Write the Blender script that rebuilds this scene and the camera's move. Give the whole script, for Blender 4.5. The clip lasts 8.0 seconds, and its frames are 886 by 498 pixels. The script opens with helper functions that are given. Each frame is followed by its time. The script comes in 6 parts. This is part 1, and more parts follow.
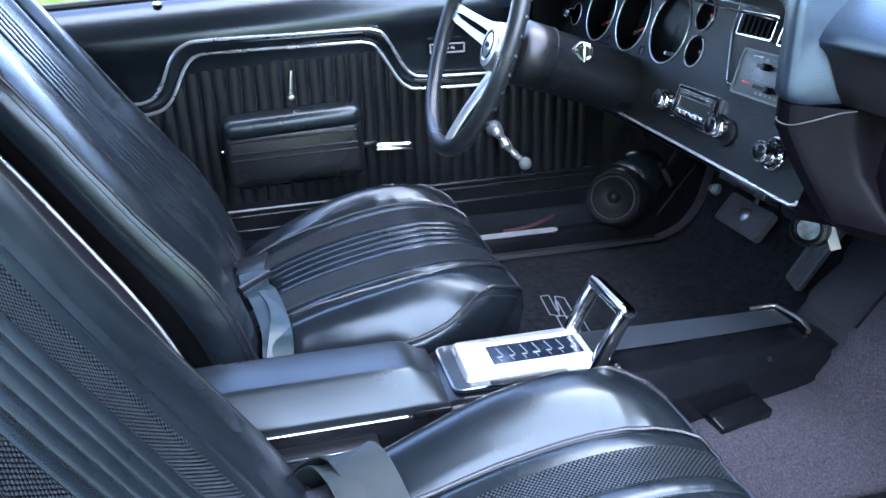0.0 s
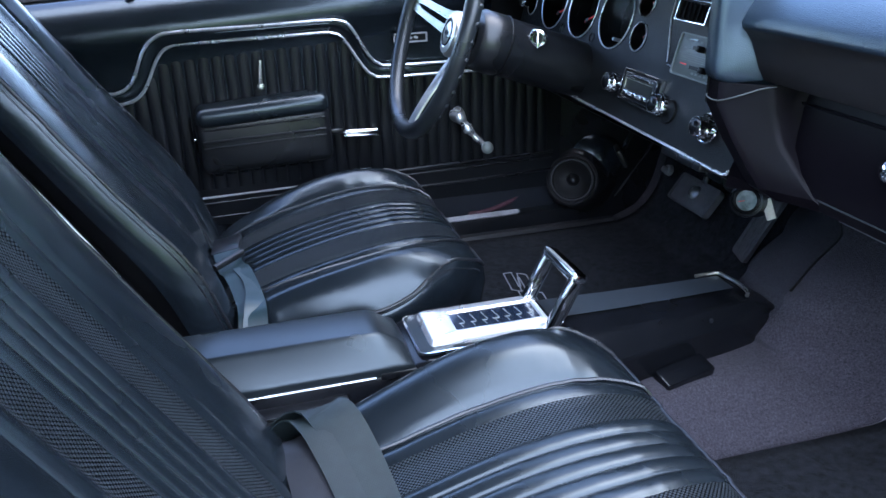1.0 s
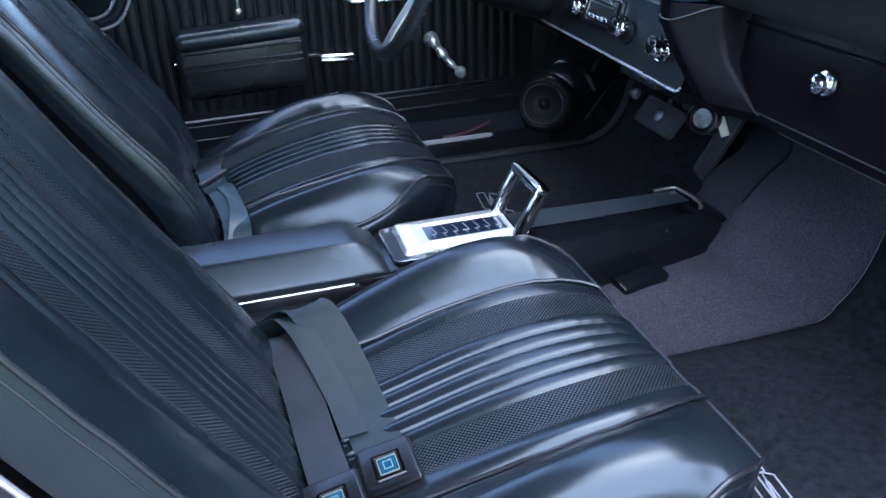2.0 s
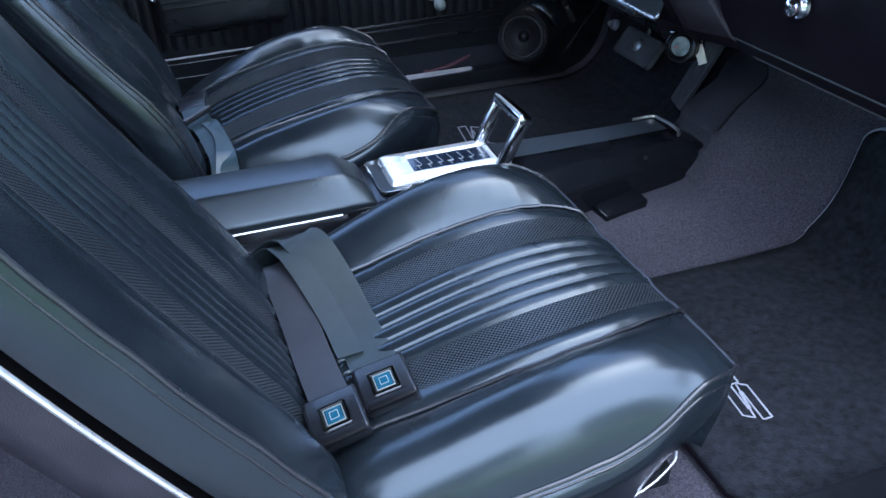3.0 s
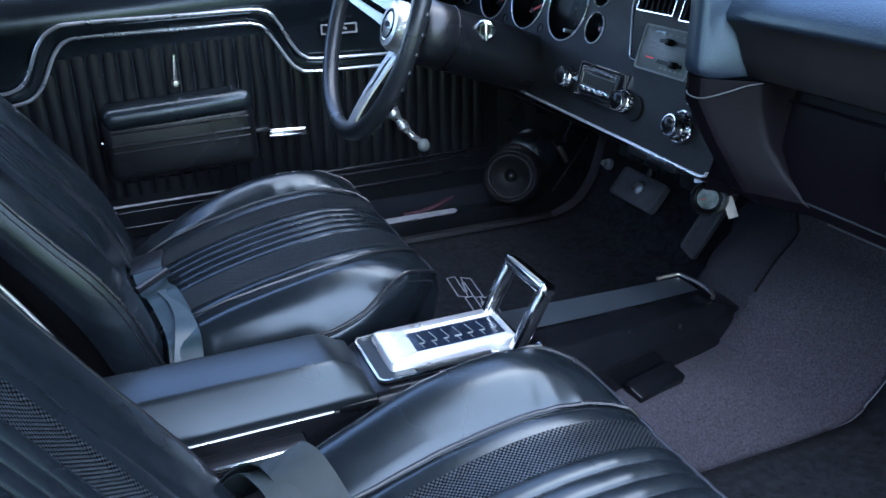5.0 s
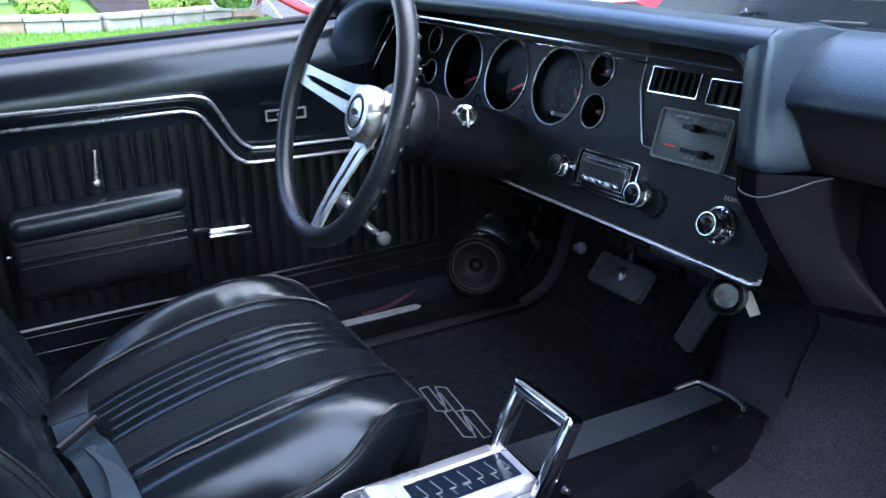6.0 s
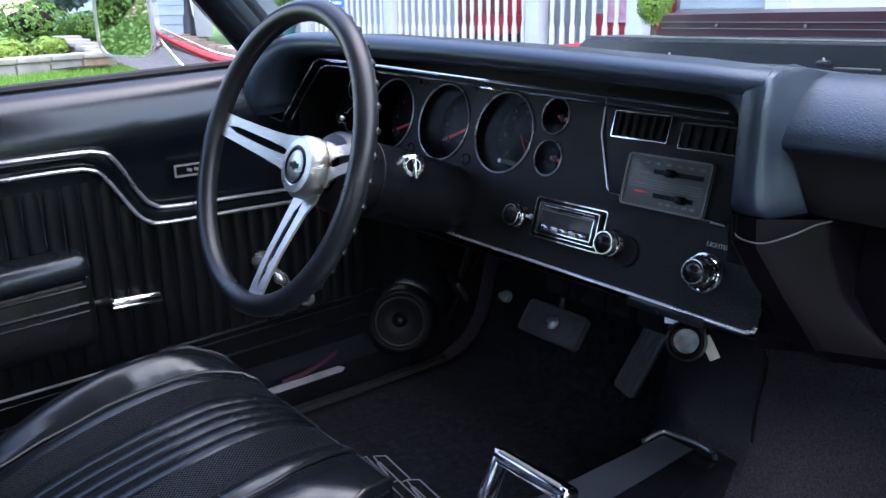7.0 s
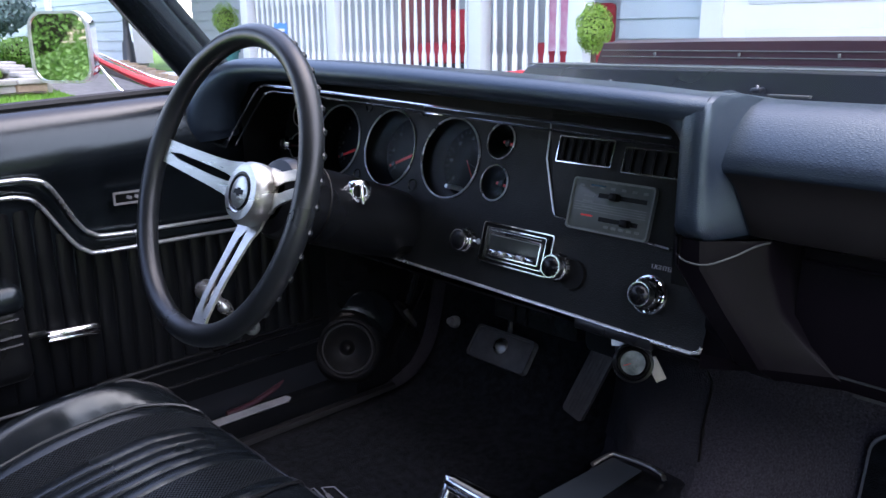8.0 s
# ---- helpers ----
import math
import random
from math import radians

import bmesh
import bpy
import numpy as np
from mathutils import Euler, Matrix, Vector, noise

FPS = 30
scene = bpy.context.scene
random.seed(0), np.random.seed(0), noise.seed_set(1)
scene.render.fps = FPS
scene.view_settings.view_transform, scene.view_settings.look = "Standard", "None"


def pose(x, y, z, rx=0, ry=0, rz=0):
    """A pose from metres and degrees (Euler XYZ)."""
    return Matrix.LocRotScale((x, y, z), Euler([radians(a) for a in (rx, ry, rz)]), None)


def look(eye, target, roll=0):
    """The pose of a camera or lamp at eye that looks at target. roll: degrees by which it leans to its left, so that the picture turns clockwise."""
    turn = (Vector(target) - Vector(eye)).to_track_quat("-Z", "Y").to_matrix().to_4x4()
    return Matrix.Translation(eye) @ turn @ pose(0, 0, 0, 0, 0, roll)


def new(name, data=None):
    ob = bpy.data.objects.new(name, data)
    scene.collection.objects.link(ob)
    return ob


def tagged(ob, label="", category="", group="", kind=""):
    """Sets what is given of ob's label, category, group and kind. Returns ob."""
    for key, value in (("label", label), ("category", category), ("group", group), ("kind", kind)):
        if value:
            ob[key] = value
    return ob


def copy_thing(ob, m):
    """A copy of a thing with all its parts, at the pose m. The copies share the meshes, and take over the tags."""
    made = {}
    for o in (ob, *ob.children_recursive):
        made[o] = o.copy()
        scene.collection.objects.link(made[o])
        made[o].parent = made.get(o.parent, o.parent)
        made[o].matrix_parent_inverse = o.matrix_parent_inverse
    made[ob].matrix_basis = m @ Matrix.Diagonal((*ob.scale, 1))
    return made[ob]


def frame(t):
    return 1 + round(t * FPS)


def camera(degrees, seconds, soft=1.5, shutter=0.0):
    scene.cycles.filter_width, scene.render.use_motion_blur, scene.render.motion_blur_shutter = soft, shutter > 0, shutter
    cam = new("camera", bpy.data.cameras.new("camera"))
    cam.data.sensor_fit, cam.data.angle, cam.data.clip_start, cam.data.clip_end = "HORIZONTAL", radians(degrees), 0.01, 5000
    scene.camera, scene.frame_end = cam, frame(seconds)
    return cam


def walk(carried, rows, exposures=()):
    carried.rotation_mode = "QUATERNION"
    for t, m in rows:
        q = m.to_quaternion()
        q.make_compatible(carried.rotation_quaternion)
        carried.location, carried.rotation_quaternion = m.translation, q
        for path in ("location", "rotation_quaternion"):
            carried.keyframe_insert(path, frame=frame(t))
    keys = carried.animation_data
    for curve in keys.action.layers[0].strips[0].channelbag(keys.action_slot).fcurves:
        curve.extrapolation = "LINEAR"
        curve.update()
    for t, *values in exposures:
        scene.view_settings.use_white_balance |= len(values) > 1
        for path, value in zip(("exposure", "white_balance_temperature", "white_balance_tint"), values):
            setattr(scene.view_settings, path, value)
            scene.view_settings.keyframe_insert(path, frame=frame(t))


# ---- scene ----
# The camera and its way round the open passenger door.
cam = camera(58.1, 8.0)
PATH = [
    (0, (-0.44, -0.904, 1.089), (-0.027, 0.892, 0.314), -1.6),
    (0.5, (-0.444, -0.94, 1.092), (0.011, 0.846, 0.316), -1.6),
    (1, (-0.447, -0.987, 1.089), (0.03, 0.788, 0.302), -1.8),
    (1.5, (-0.452, -1.031, 1.087), (0.039, 0.718, 0.251), -1.8),
    (2, (-0.458, -1.072, 1.094), (0.04, 0.623, 0.157), -1.7),
    (2.2, (-0.461, -1.082, 1.094), (0.044, 0.587, 0.115), -1.6),
    (3.3, (-0.482, -1.104, 1.093), (0.041, 0.502, 0.023), -2.2),
    (3.5, (-0.481, -1.1, 1.093), (0.039, 0.518, 0.039), -2.3),
    (4, (-0.476, -1.065, 1.088), (0.056, 0.603, 0.121), -2.2),
    (4.5, (-0.474, -0.982, 1.081), (0.118, 0.717, 0.209), -1.5),
    (4.7, (-0.476, -0.934, 1.084), (0.156, 0.76, 0.229), -1.2),
    (5.8, (-0.485, -0.692, 1.073), (0.375, 0.974, 0.376), -0.9),
    (6, (-0.486, -0.65, 1.08), (0.421, 1.0, 0.405), -1.2),
    (6.5, (-0.508, -0.567, 1.08), (0.553, 1.012, 0.463), -1.0),
    (7, (-0.536, -0.521, 1.074), (0.667, 0.97, 0.499), -0.9),
    (7.5, (-0.546, -0.512, 1.076), (0.739, 0.922, 0.536), -0.6),
    (8, (-0.535, -0.517, 1.072), (0.781, 0.898, 0.559), -0.5),
]
walk(cam, [(t, look(eye, target, roll)) for t, eye, target, roll in PATH], exposures=[(0, 3.85, 5900, 17), (0.5, 3.42, 5900, 15), (1.0, 3.1, 5850, 15), (2.0, 2.98, 5750, 14), (3.5, 2.92, 5650, 13), (4.7, 2.95, 5600, 13), (5.8, 2.92, 6000, 18), (6.5, 2.48, 6300, 22), (8, 2.28, 6800, 26)])

# World, sun.
world = bpy.data.worlds.new("sky")
scene.world = world
world.use_nodes = True
wn = world.node_tree
sky = wn.nodes.new("ShaderNodeTexSky")
sky.sky_type = "NISHITA"
sky.sun_disc = False
sky.sun_elevation, sky.sun_rotation = radians(70), radians(77)
sky.air_density, sky.dust_density = 1.0, 1.0
wn.links.new(sky.outputs["Color"], wn.nodes["Background"].inputs["Color"])
wn.nodes["Background"].inputs["Strength"].default_value = 0.15
sun = new("sun", bpy.data.lights.new("sun", "SUN"))
sun.data.energy, sun.data.angle, sun.data.color = 1.75, radians(100), (0.92, 0.96, 1.0)
sun.matrix_world = look((0, 0, 0), (-0.05, 0.56, -0.83))


# Materials.
def node(nt, kind, **values):
    n = nt.nodes.new(kind)
    for key, value in values.items():
        n.inputs[key.replace("_", " ")].default_value = value
    return n


def surface(name, a, b=None, rough=0.5, metal=0.0, scale=30.0, grain=0.0, grain_scale=400.0, kind="noise", wear=0.08, coat=0.0, sheen=0.0,
            big=0.0, spec=0.5, stretch=(1, 1, 1), dist=0.0006, turn=0.0, cast=None):
    """A node material: two colours mixed by noise at one scale, roughness varied at another, fine relief as bump."""
    m = bpy.data.materials.new(name)
    m.use_nodes = True
    nt = m.node_tree
    p = nt.nodes["Principled BSDF"]
    co = nt.nodes.new("ShaderNodeTexCoord")
    mp = nt.nodes.new("ShaderNodeMapping")
    mp.inputs["Scale"].default_value = stretch
    mp.inputs["Rotation"].default_value = (0, radians(turn), 0)
    nt.links.new(co.outputs["Object"], mp.inputs["Vector"])
    b = b or tuple(min(1, c * 1.35) for c in a)
    n1 = node(nt, "ShaderNodeTexNoise", Scale=scale, Detail=6.0, Roughness=0.6)
    nt.links.new(mp.outputs["Vector"], n1.inputs["Vector"])
    ramp = nt.nodes.new("ShaderNodeValToRGB")
    ramp.color_ramp.elements[0].position, ramp.color_ramp.elements[1].position = 0.32, 0.70
    ramp.color_ramp.elements[0].color, ramp.color_ramp.elements[1].color = (*a, 1), (*b, 1)
    nt.links.new(n1.outputs["Fac"], ramp.inputs["Fac"])
    info = nt.nodes.new("ShaderNodeObjectInfo")
    hsv = nt.nodes.new("ShaderNodeHueSaturation")
    mr = nt.nodes.new("ShaderNodeMapRange")
    mr.inputs["To Min"].default_value, mr.inputs["To Max"].default_value = 0.92, 1.08
    nt.links.new(info.outputs["Random"], mr.inputs["Value"])
    nt.links.new(mr.outputs["Result"], hsv.inputs["Value"])
    nt.links.new(ramp.outputs["Color"], hsv.inputs["Color"])
    nt.links.new(hsv.outputs["Color"], p.inputs["Base Color"])
    n2 = node(nt, "ShaderNodeTexNoise", Scale=scale * 0.23, Detail=4.0)
    nt.links.new(mp.outputs["Vector"], n2.inputs["Vector"])
    r = nt.nodes.new("ShaderNodeMapRange")
    r.inputs["From Min"].default_value, r.inputs["From Max"].default_value = 0.3, 0.7
    r.inputs["To Min"].default_value, r.inputs["To Max"].default_value = max(0.02, rough - wear), min(1.0, rough + wear)
    nt.links.new(n2.outputs["Fac"], r.inputs["Value"])
    nt.links.new(r.outputs["Result"], p.inputs["Roughness"])
    p.inputs["Metallic"].default_value = metal
    p.inputs["Specular IOR Level"].default_value = spec
    # Tints the reflections; set bluish to stand in for sky light.
    if cast:
        p.inputs["Specular Tint"].default_value = (*cast, 1)
    p.inputs["Coat Weight"].default_value = coat
    p.inputs["Coat Roughness"].default_value = 0.08
    p.inputs["Sheen Weight"].default_value = sheen
    if grain:
        bump = node(nt, "ShaderNodeBump", Strength=grain, Distance=dist)
        if kind == "leather":
            v = node(nt, "ShaderNodeTexVoronoi", Scale=grain_scale)
            v.feature = "DISTANCE_TO_EDGE"
            nt.links.new(mp.outputs["Vector"], v.inputs["Vector"])
            nt.links.new(v.outputs["Distance"], bump.inputs["Height"])
        elif kind == "weave":
            w1 = node(nt, "ShaderNodeTexWave", Scale=grain_scale)
            w1.bands_direction = "X"
            w2 = node(nt, "ShaderNodeTexWave", Scale=grain_scale)
            w2.bands_direction = "Y"
            mx = nt.nodes.new("ShaderNodeMath")
            mx.operation = "MULTIPLY"
            for w in (w1, w2):
                nt.links.new(mp.outputs["Vector"], w.inputs["Vector"])
            nt.links.new(w1.outputs["Fac"], mx.inputs[0])
            nt.links.new(w2.outputs["Fac"], mx.inputs[1])
            nt.links.new(mx.outputs[0], bump.inputs["Height"])
        else:
            n3 = node(nt, "ShaderNodeTexNoise", Scale=grain_scale, Detail=3.0)
            nt.links.new(mp.outputs["Vector"], n3.inputs["Vector"])
            nt.links.new(n3.outputs["Fac"], bump.inputs["Height"])
        if big:
            n4 = node(nt, "ShaderNodeTexNoise", Scale=scale * 0.4, Detail=3.0)
            nt.links.new(mp.outputs["Vector"], n4.inputs["Vector"])
            b2 = node(nt, "ShaderNodeBump", Strength=big, Distance=0.01)
            nt.links.new(n4.outputs["Fac"], b2.inputs["Height"])
            nt.links.new(b2.outputs["Normal"], bump.inputs["Normal"])
        nt.links.new(bump.outputs["Normal"], p.inputs["Normal"])
    return m


def glass(name, tint=(1, 1, 1), gloss=0.04, share=0.05):
    m = bpy.data.materials.new(name)
    m.use_nodes = True
    nt = m.node_tree
    nt.nodes.remove(nt.nodes["Principled BSDF"])
    tr = nt.nodes.new("ShaderNodeBsdfTransparent")
    tr.inputs["Color"].default_value = (*tint, 1)
    gl = nt.nodes.new("ShaderNodeBsdfGlossy")
    gl.inputs["Roughness"].default_value = gloss
    mix = nt.nodes.new("ShaderNodeMixShader")
    mix.inputs[0].default_value = share
    nt.links.new(tr.outputs[0], mix.inputs[1])
    nt.links.new(gl.outputs[0], mix.inputs[2])
    nt.links.new(mix.outputs[0], nt.nodes["Material Output"].inputs["Surface"])
    return m


VINYL = surface("black_vinyl", (0.0054, 0.0076, 0.0098), (0.0088, 0.0120, 0.0150), rough=0.245, wear=0.05, scale=14, grain=0.12, grain_scale=750, kind="leather", big=0.20, dist=0.0004, cast=(0.82, 0.94, 1.0))
DOORVINYL = surface("dull_black_door_vinyl", (0.0045, 0.0052, 0.0065), (0.0070, 0.0080, 0.0098), rough=0.34, wear=0.07, scale=14, grain=0.2, grain_scale=700, kind="leather", dist=0.0004, spec=0.20)
PIPING = surface("black_piping", (0.01, 0.011, 0.013), (0.014, 0.015, 0.018), rough=0.30, scale=40, grain=0.1)
# Blue of the mirrored sky is put into base colour and reflection tint.
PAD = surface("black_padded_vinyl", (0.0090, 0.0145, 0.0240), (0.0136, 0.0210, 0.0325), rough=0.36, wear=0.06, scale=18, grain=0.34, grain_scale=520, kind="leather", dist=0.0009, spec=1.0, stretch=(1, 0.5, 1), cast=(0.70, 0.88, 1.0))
PANEL = surface("grained_black_panel", (0.005, 0.0056, 0.0060), (0.009, 0.0098, 0.0102), rough=0.42, scale=40, grain=0.6, grain_scale=380, kind="leather", dist=0.0008, spec=0.25)
PLASTIC = surface("black_plastic", (0.005, 0.0055, 0.0065), (0.009, 0.010, 0.012), rough=0.30, scale=20, grain=0.12, grain_scale=900, spec=0.36)
CONBLACK = surface("gloss_black_console", (0.004, 0.0045, 0.0058), (0.0065, 0.0072, 0.009), rough=0.24, scale=18, grain=0.1, grain_scale=900, spec=0.32)
SMOKE = surface("plum_black_plastic", (0.0034, 0.0026, 0.0040), (0.0052, 0.0040, 0.0058), rough=0.36, scale=20, grain=0.2, grain_scale=700, spec=0.08)
CONSOLE = surface("satin_charcoal_plastic", (0.008, 0.0105, 0.012), (0.012, 0.015, 0.017), rough=0.32, scale=16, grain=0.15, grain_scale=800, spec=0.45, cast=(0.80, 0.93, 1.0))
FASCIA = surface("brown_black_fascia", (0.0105, 0.0092, 0.0098), (0.0165, 0.0145, 0.0152), rough=0.42, scale=22, grain=0.3, grain_scale=600, kind="leather", spec=0.38)
SHELL = surface("plum_grey_shell", (0.013, 0.012, 0.0165), (0.022, 0.020, 0.026), rough=0.48, scale=24, grain=0.5, grain_scale=500, kind="leather", dist=0.0006, spec=0.35)
SATIN = surface("satin_bright_plate", (0.74, 0.76, 0.79), (0.84, 0.85, 0.87), rough=0.30, metal=0.75, wear=0.06, scale=40, grain=0.1, grain_scale=500)
STRIPGREY = surface("blue_grey_console_insert", (0.026, 0.032, 0.038), (0.036, 0.043, 0.050), rough=0.34, scale=16, grain=0.15, grain_scale=800, spec=0.6)
CHROME = surface("chrome", (0.78, 0.80, 0.82), (0.88, 0.89, 0.90), rough=0.10, metal=1.0, wear=0.05, scale=60)
BRUSHED = surface("brushed_aluminium", (0.60, 0.58, 0.53), (0.72, 0.70, 0.65), rough=0.34, metal=1.0, wear=0.08, scale=90, grain=0.2, grain_scale=240, stretch=(1, 1, 12))
RUBBER = surface("black_rubber", (0.006, 0.006, 0.0068), (0.01, 0.01, 0.011), rough=0.55, scale=60, grain=0.2, grain_scale=300)
PEDAL = surface("worn_grey_rubber", (0.060, 0.060, 0.062), (0.095, 0.095, 0.098), rough=0.5, scale=40, grain=0.2, grain_scale=300)
PALESILVER = surface("worn_silver_and_lit_edge", (0.22, 0.22, 0.23), (0.32, 0.31, 0.32), rough=0.45, scale=40, grain=0.2, grain_scale=200)
RIM = surface("black_rim_vinyl", (0.01, 0.012, 0.0135), (0.015, 0.017, 0.019), rough=0.33, scale=30, grain=0.25, grain_scale=500, kind="leather")
CARPET = surface("dark_plum_carpet", (0.021, 0.0195, 0.0240), (0.074, 0.066, 0.081), rough=0.95, scale=320, grain=1.0, grain_scale=420, sheen=0.06, dist=0.004, spec=0.15)
TUNNELPILE = surface("charcoal_tunnel_carpet", (0.017, 0.0170, 0.0215), (0.052, 0.050, 0.062), rough=0.95, scale=320, grain=1.0, grain_scale=420, sheen=0.05, dist=0.004, spec=0.15)
MATPILE = surface("black_mat_pile", (0.0018, 0.0022, 0.0030), (0.0180, 0.0200, 0.0255), rough=0.95, scale=75, grain=1.0, grain_scale=500, sheen=0.03, dist=0.003, spec=0.15)
STITCH = surface("pale_thread", (0.24, 0.24, 0.26), rough=0.7, scale=200, grain=0.4)
BELT = surface("dark_green_webbing", (0.008, 0.0135, 0.0145), (0.013, 0.020, 0.021), rough=0.48, scale=50, grain=0.3, grain_scale=170, kind="weave", dist=0.0003)
TEALBELT = surface("dark_teal_webbing", (0.010, 0.023, 0.027), (0.016, 0.033, 0.038), rough=0.45, scale=50, grain=0.3, grain_scale=170, kind="weave", dist=0.0003)
BELT2 = surface("grey_webbing", (0.009, 0.0095, 0.0115), (0.014, 0.015, 0.018), rough=0.48, scale=50, grain=0.3, grain_scale=170, kind="weave", dist=0.0003)
BLUE = surface("blue_enamel", (0.006, 0.045, 0.075), (0.010, 0.062, 0.10), rough=0.2, scale=80)
RED = surface("red_needle", (0.85, 0.03, 0.03), (0.9, 0.05, 0.04), rough=0.4)
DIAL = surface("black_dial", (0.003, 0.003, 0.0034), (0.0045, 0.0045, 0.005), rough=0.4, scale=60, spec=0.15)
WHITE = surface("white_marking", (0.75, 0.76, 0.74), rough=0.5)
GREYMARK = surface("grey_marking", (0.13, 0.145, 0.14), (0.18, 0.2, 0.19), rough=0.5)
DIMMARK = surface("dim_grey_marking", (0.04, 0.045, 0.044), (0.06, 0.066, 0.064), rough=0.5)
GLASS = glass("gauge_glass", (0.92, 0.94, 0.94), 0.03, 0.008)
PANE = glass("window_glass", (0.93, 0.965, 0.955), 0.0, 0.03)
REDPAINT = surface("red_car_paint", (0.42, 0.012, 0.022), (0.50, 0.016, 0.028), rough=0.42, coat=0.10, scale=6, spec=0.3)
DARKRED = surface("maroon_stripe_and_shaded_red", (0.040, 0.012, 0.019), (0.058, 0.018, 0.027), rough=0.4, coat=0.25, scale=6)
BLACKPAINT = surface("black_car_paint", (0.014, 0.016, 0.02), rough=0.30, coat=0.5, scale=6)
SILVER = surface("satin_silver", (0.55, 0.56, 0.57), rough=0.3, metal=0.8, scale=60)
CREAM = surface("cream_tape", (0.66, 0.60, 0.52), rough=0.7, scale=60)
HEADLINER = surface("black_headliner", (0.012, 0.012, 0.013), (0.018, 0.018, 0.02), rough=0.8, scale=40, grain=0.3)
GRASS = surface("lawn_soil", (0.07, 0.16, 0.02), (0.12, 0.26, 0.035), rough=0.9, scale=3, grain=0.8, grain_scale=40, dist=0.02)
BLADE = surface("grass_blade", (0.10, 0.26, 0.025), (0.20, 0.42, 0.05), rough=0.6, scale=4)
ASPHALT = surface("grey_asphalt", (0.17, 0.165, 0.16), (0.24, 0.232, 0.225), rough=0.9, scale=9, grain=0.6, grain_scale=160, dist=0.004)
MULCHCORE = surface("mulch_and_crown_shade", (0.025, 0.018, 0.015), (0.06, 0.045, 0.038), rough=0.95, scale=14, grain=1.0, grain_scale=70, dist=0.02)
STONE = surface("pale_stone", (0.34, 0.33, 0.31), (0.48, 0.46, 0.43), rough=0.85, scale=6, grain=0.6, grain_scale=60, dist=0.006)
TANBRICK = surface("tan_block", (0.34, 0.25, 0.17), (0.46, 0.35, 0.25), rough=0.85, scale=8, grain=0.6, grain_scale=60, dist=0.006)
SIDING = surface("blue_grey_siding", (0.42, 0.50, 0.55), (0.46, 0.54, 0.59), rough=0.6, scale=2, grain=0.15, grain_scale=60, dist=0.003)
SIDING2 = surface("grey_siding", (0.38, 0.40, 0.41), (0.43, 0.45, 0.46), rough=0.6, scale=2, grain=0.15, grain_scale=60, dist=0.003)
TRIM = surface("white_trim_paint", (0.76, 0.77, 0.80), (0.82, 0.83, 0.85), rough=0.45, scale=4, grain=0.1, grain_scale=60)
GARAGE = surface("white_garage_paint", (0.80, 0.80, 0.81), (0.84, 0.84, 0.84), rough=0.5, scale=3, grain=0.1, grain_scale=60)
DARKIRON = surface("dark_iron", (0.03, 0.035, 0.04), rough=0.5, scale=20, grain=0.2)
LEAF = surface("green_leaf", (0.06, 0.16, 0.02), (0.14, 0.30, 0.05), rough=0.55, scale=8)
LEAF2 = surface("yellow_green_leaf", (0.18, 0.34, 0.04), (0.30, 0.46, 0.08), rough=0.55, scale=8)
LEAF3 = surface("blue_spruce_needle", (0.10, 0.17, 0.17), (0.16, 0.25, 0.25), rough=0.6, scale=8)
BARK = surface("brown_bark", (0.10, 0.07, 0.05), (0.16, 0.11, 0.08), rough=0.9, scale=14, grain=0.8, grain_scale=50, dist=0.006)
CLAY = surface("brown_clay", (0.30, 0.15, 0.08), rough=0.8, scale=10, grain=0.3)
TEAL = surface("teal_ceramic", (0.03, 0.15, 0.14), rough=0.3, scale=10)
REDCLOTH = surface("red_cloth", (0.45, 0.02, 0.04), (0.55, 0.05, 0.07), rough=0.8, scale=10, grain=0.3)
PINKCLOTH = surface("pink_pattern_cloth", (0.60, 0.12, 0.30), (0.75, 0.55, 0.65), rough=0.8, scale=5, grain=0.3)
SIGNBLUE = surface("blue_sign", (0.06, 0.20, 0.65), rough=0.4, scale=10)


# Building blocks.
def thing(name, label, category, at=(0, 0, 0), group="", kind=""):
    ob = new(name)
    ob.empty_display_size = 0.05
    ob.matrix_basis = Matrix.Translation(at)
    return tagged(ob, label, category, group, kind)


def part(name, bm, material, parent=None, label="", smooth=True, crease=40):
    """Links a bmesh, given in world coordinates, as one mesh object under a thing or a part."""
    me = bpy.data.meshes.new(name)
    bmesh.ops.recalc_face_normals(bm, faces=bm.faces)
    bm.to_mesh(me)
    bm.free()
    me.materials.append(material)
    if smooth:
        me.shade_smooth()
        me.set_sharp_from_angle(angle=radians(crease))
    ob = new(name, me)
    if parent is not None:
        ob.parent = parent
        if parent.type == "EMPTY":
            ob.matrix_parent_inverse = parent.matrix_basis.inverted()
    if label:
        ob["label"] = label
    return ob


def solid(name, bm, material, label, category, group="", kind="", smooth=True):
    return tagged(part(name, bm, material, None, "", smooth), label, category, group, kind)


def box(size, m=None, bevel=0.0, bm=None, seg=2):
    bm = bm or bmesh.new()
    r = bmesh.ops.create_cube(bm, size=1.0)
    vs = r["verts"]
    for v in vs:
        v.co = Vector((v.co.x * size[0], v.co.y * size[1], v.co.z * size[2]))
    if bevel:
        es = list({e for v in vs for e in v.link_edges})
        r2 = bmesh.ops.bevel(bm, geom=es, offset=bevel, segments=seg, profile=0.5, affect="EDGES")
        vs = list({v for f in r2["faces"] for v in f.verts} | {v for v in vs if v.is_valid})
    if m is not None:
        bmesh.ops.transform(bm, matrix=m, verts=vs)
    return bm


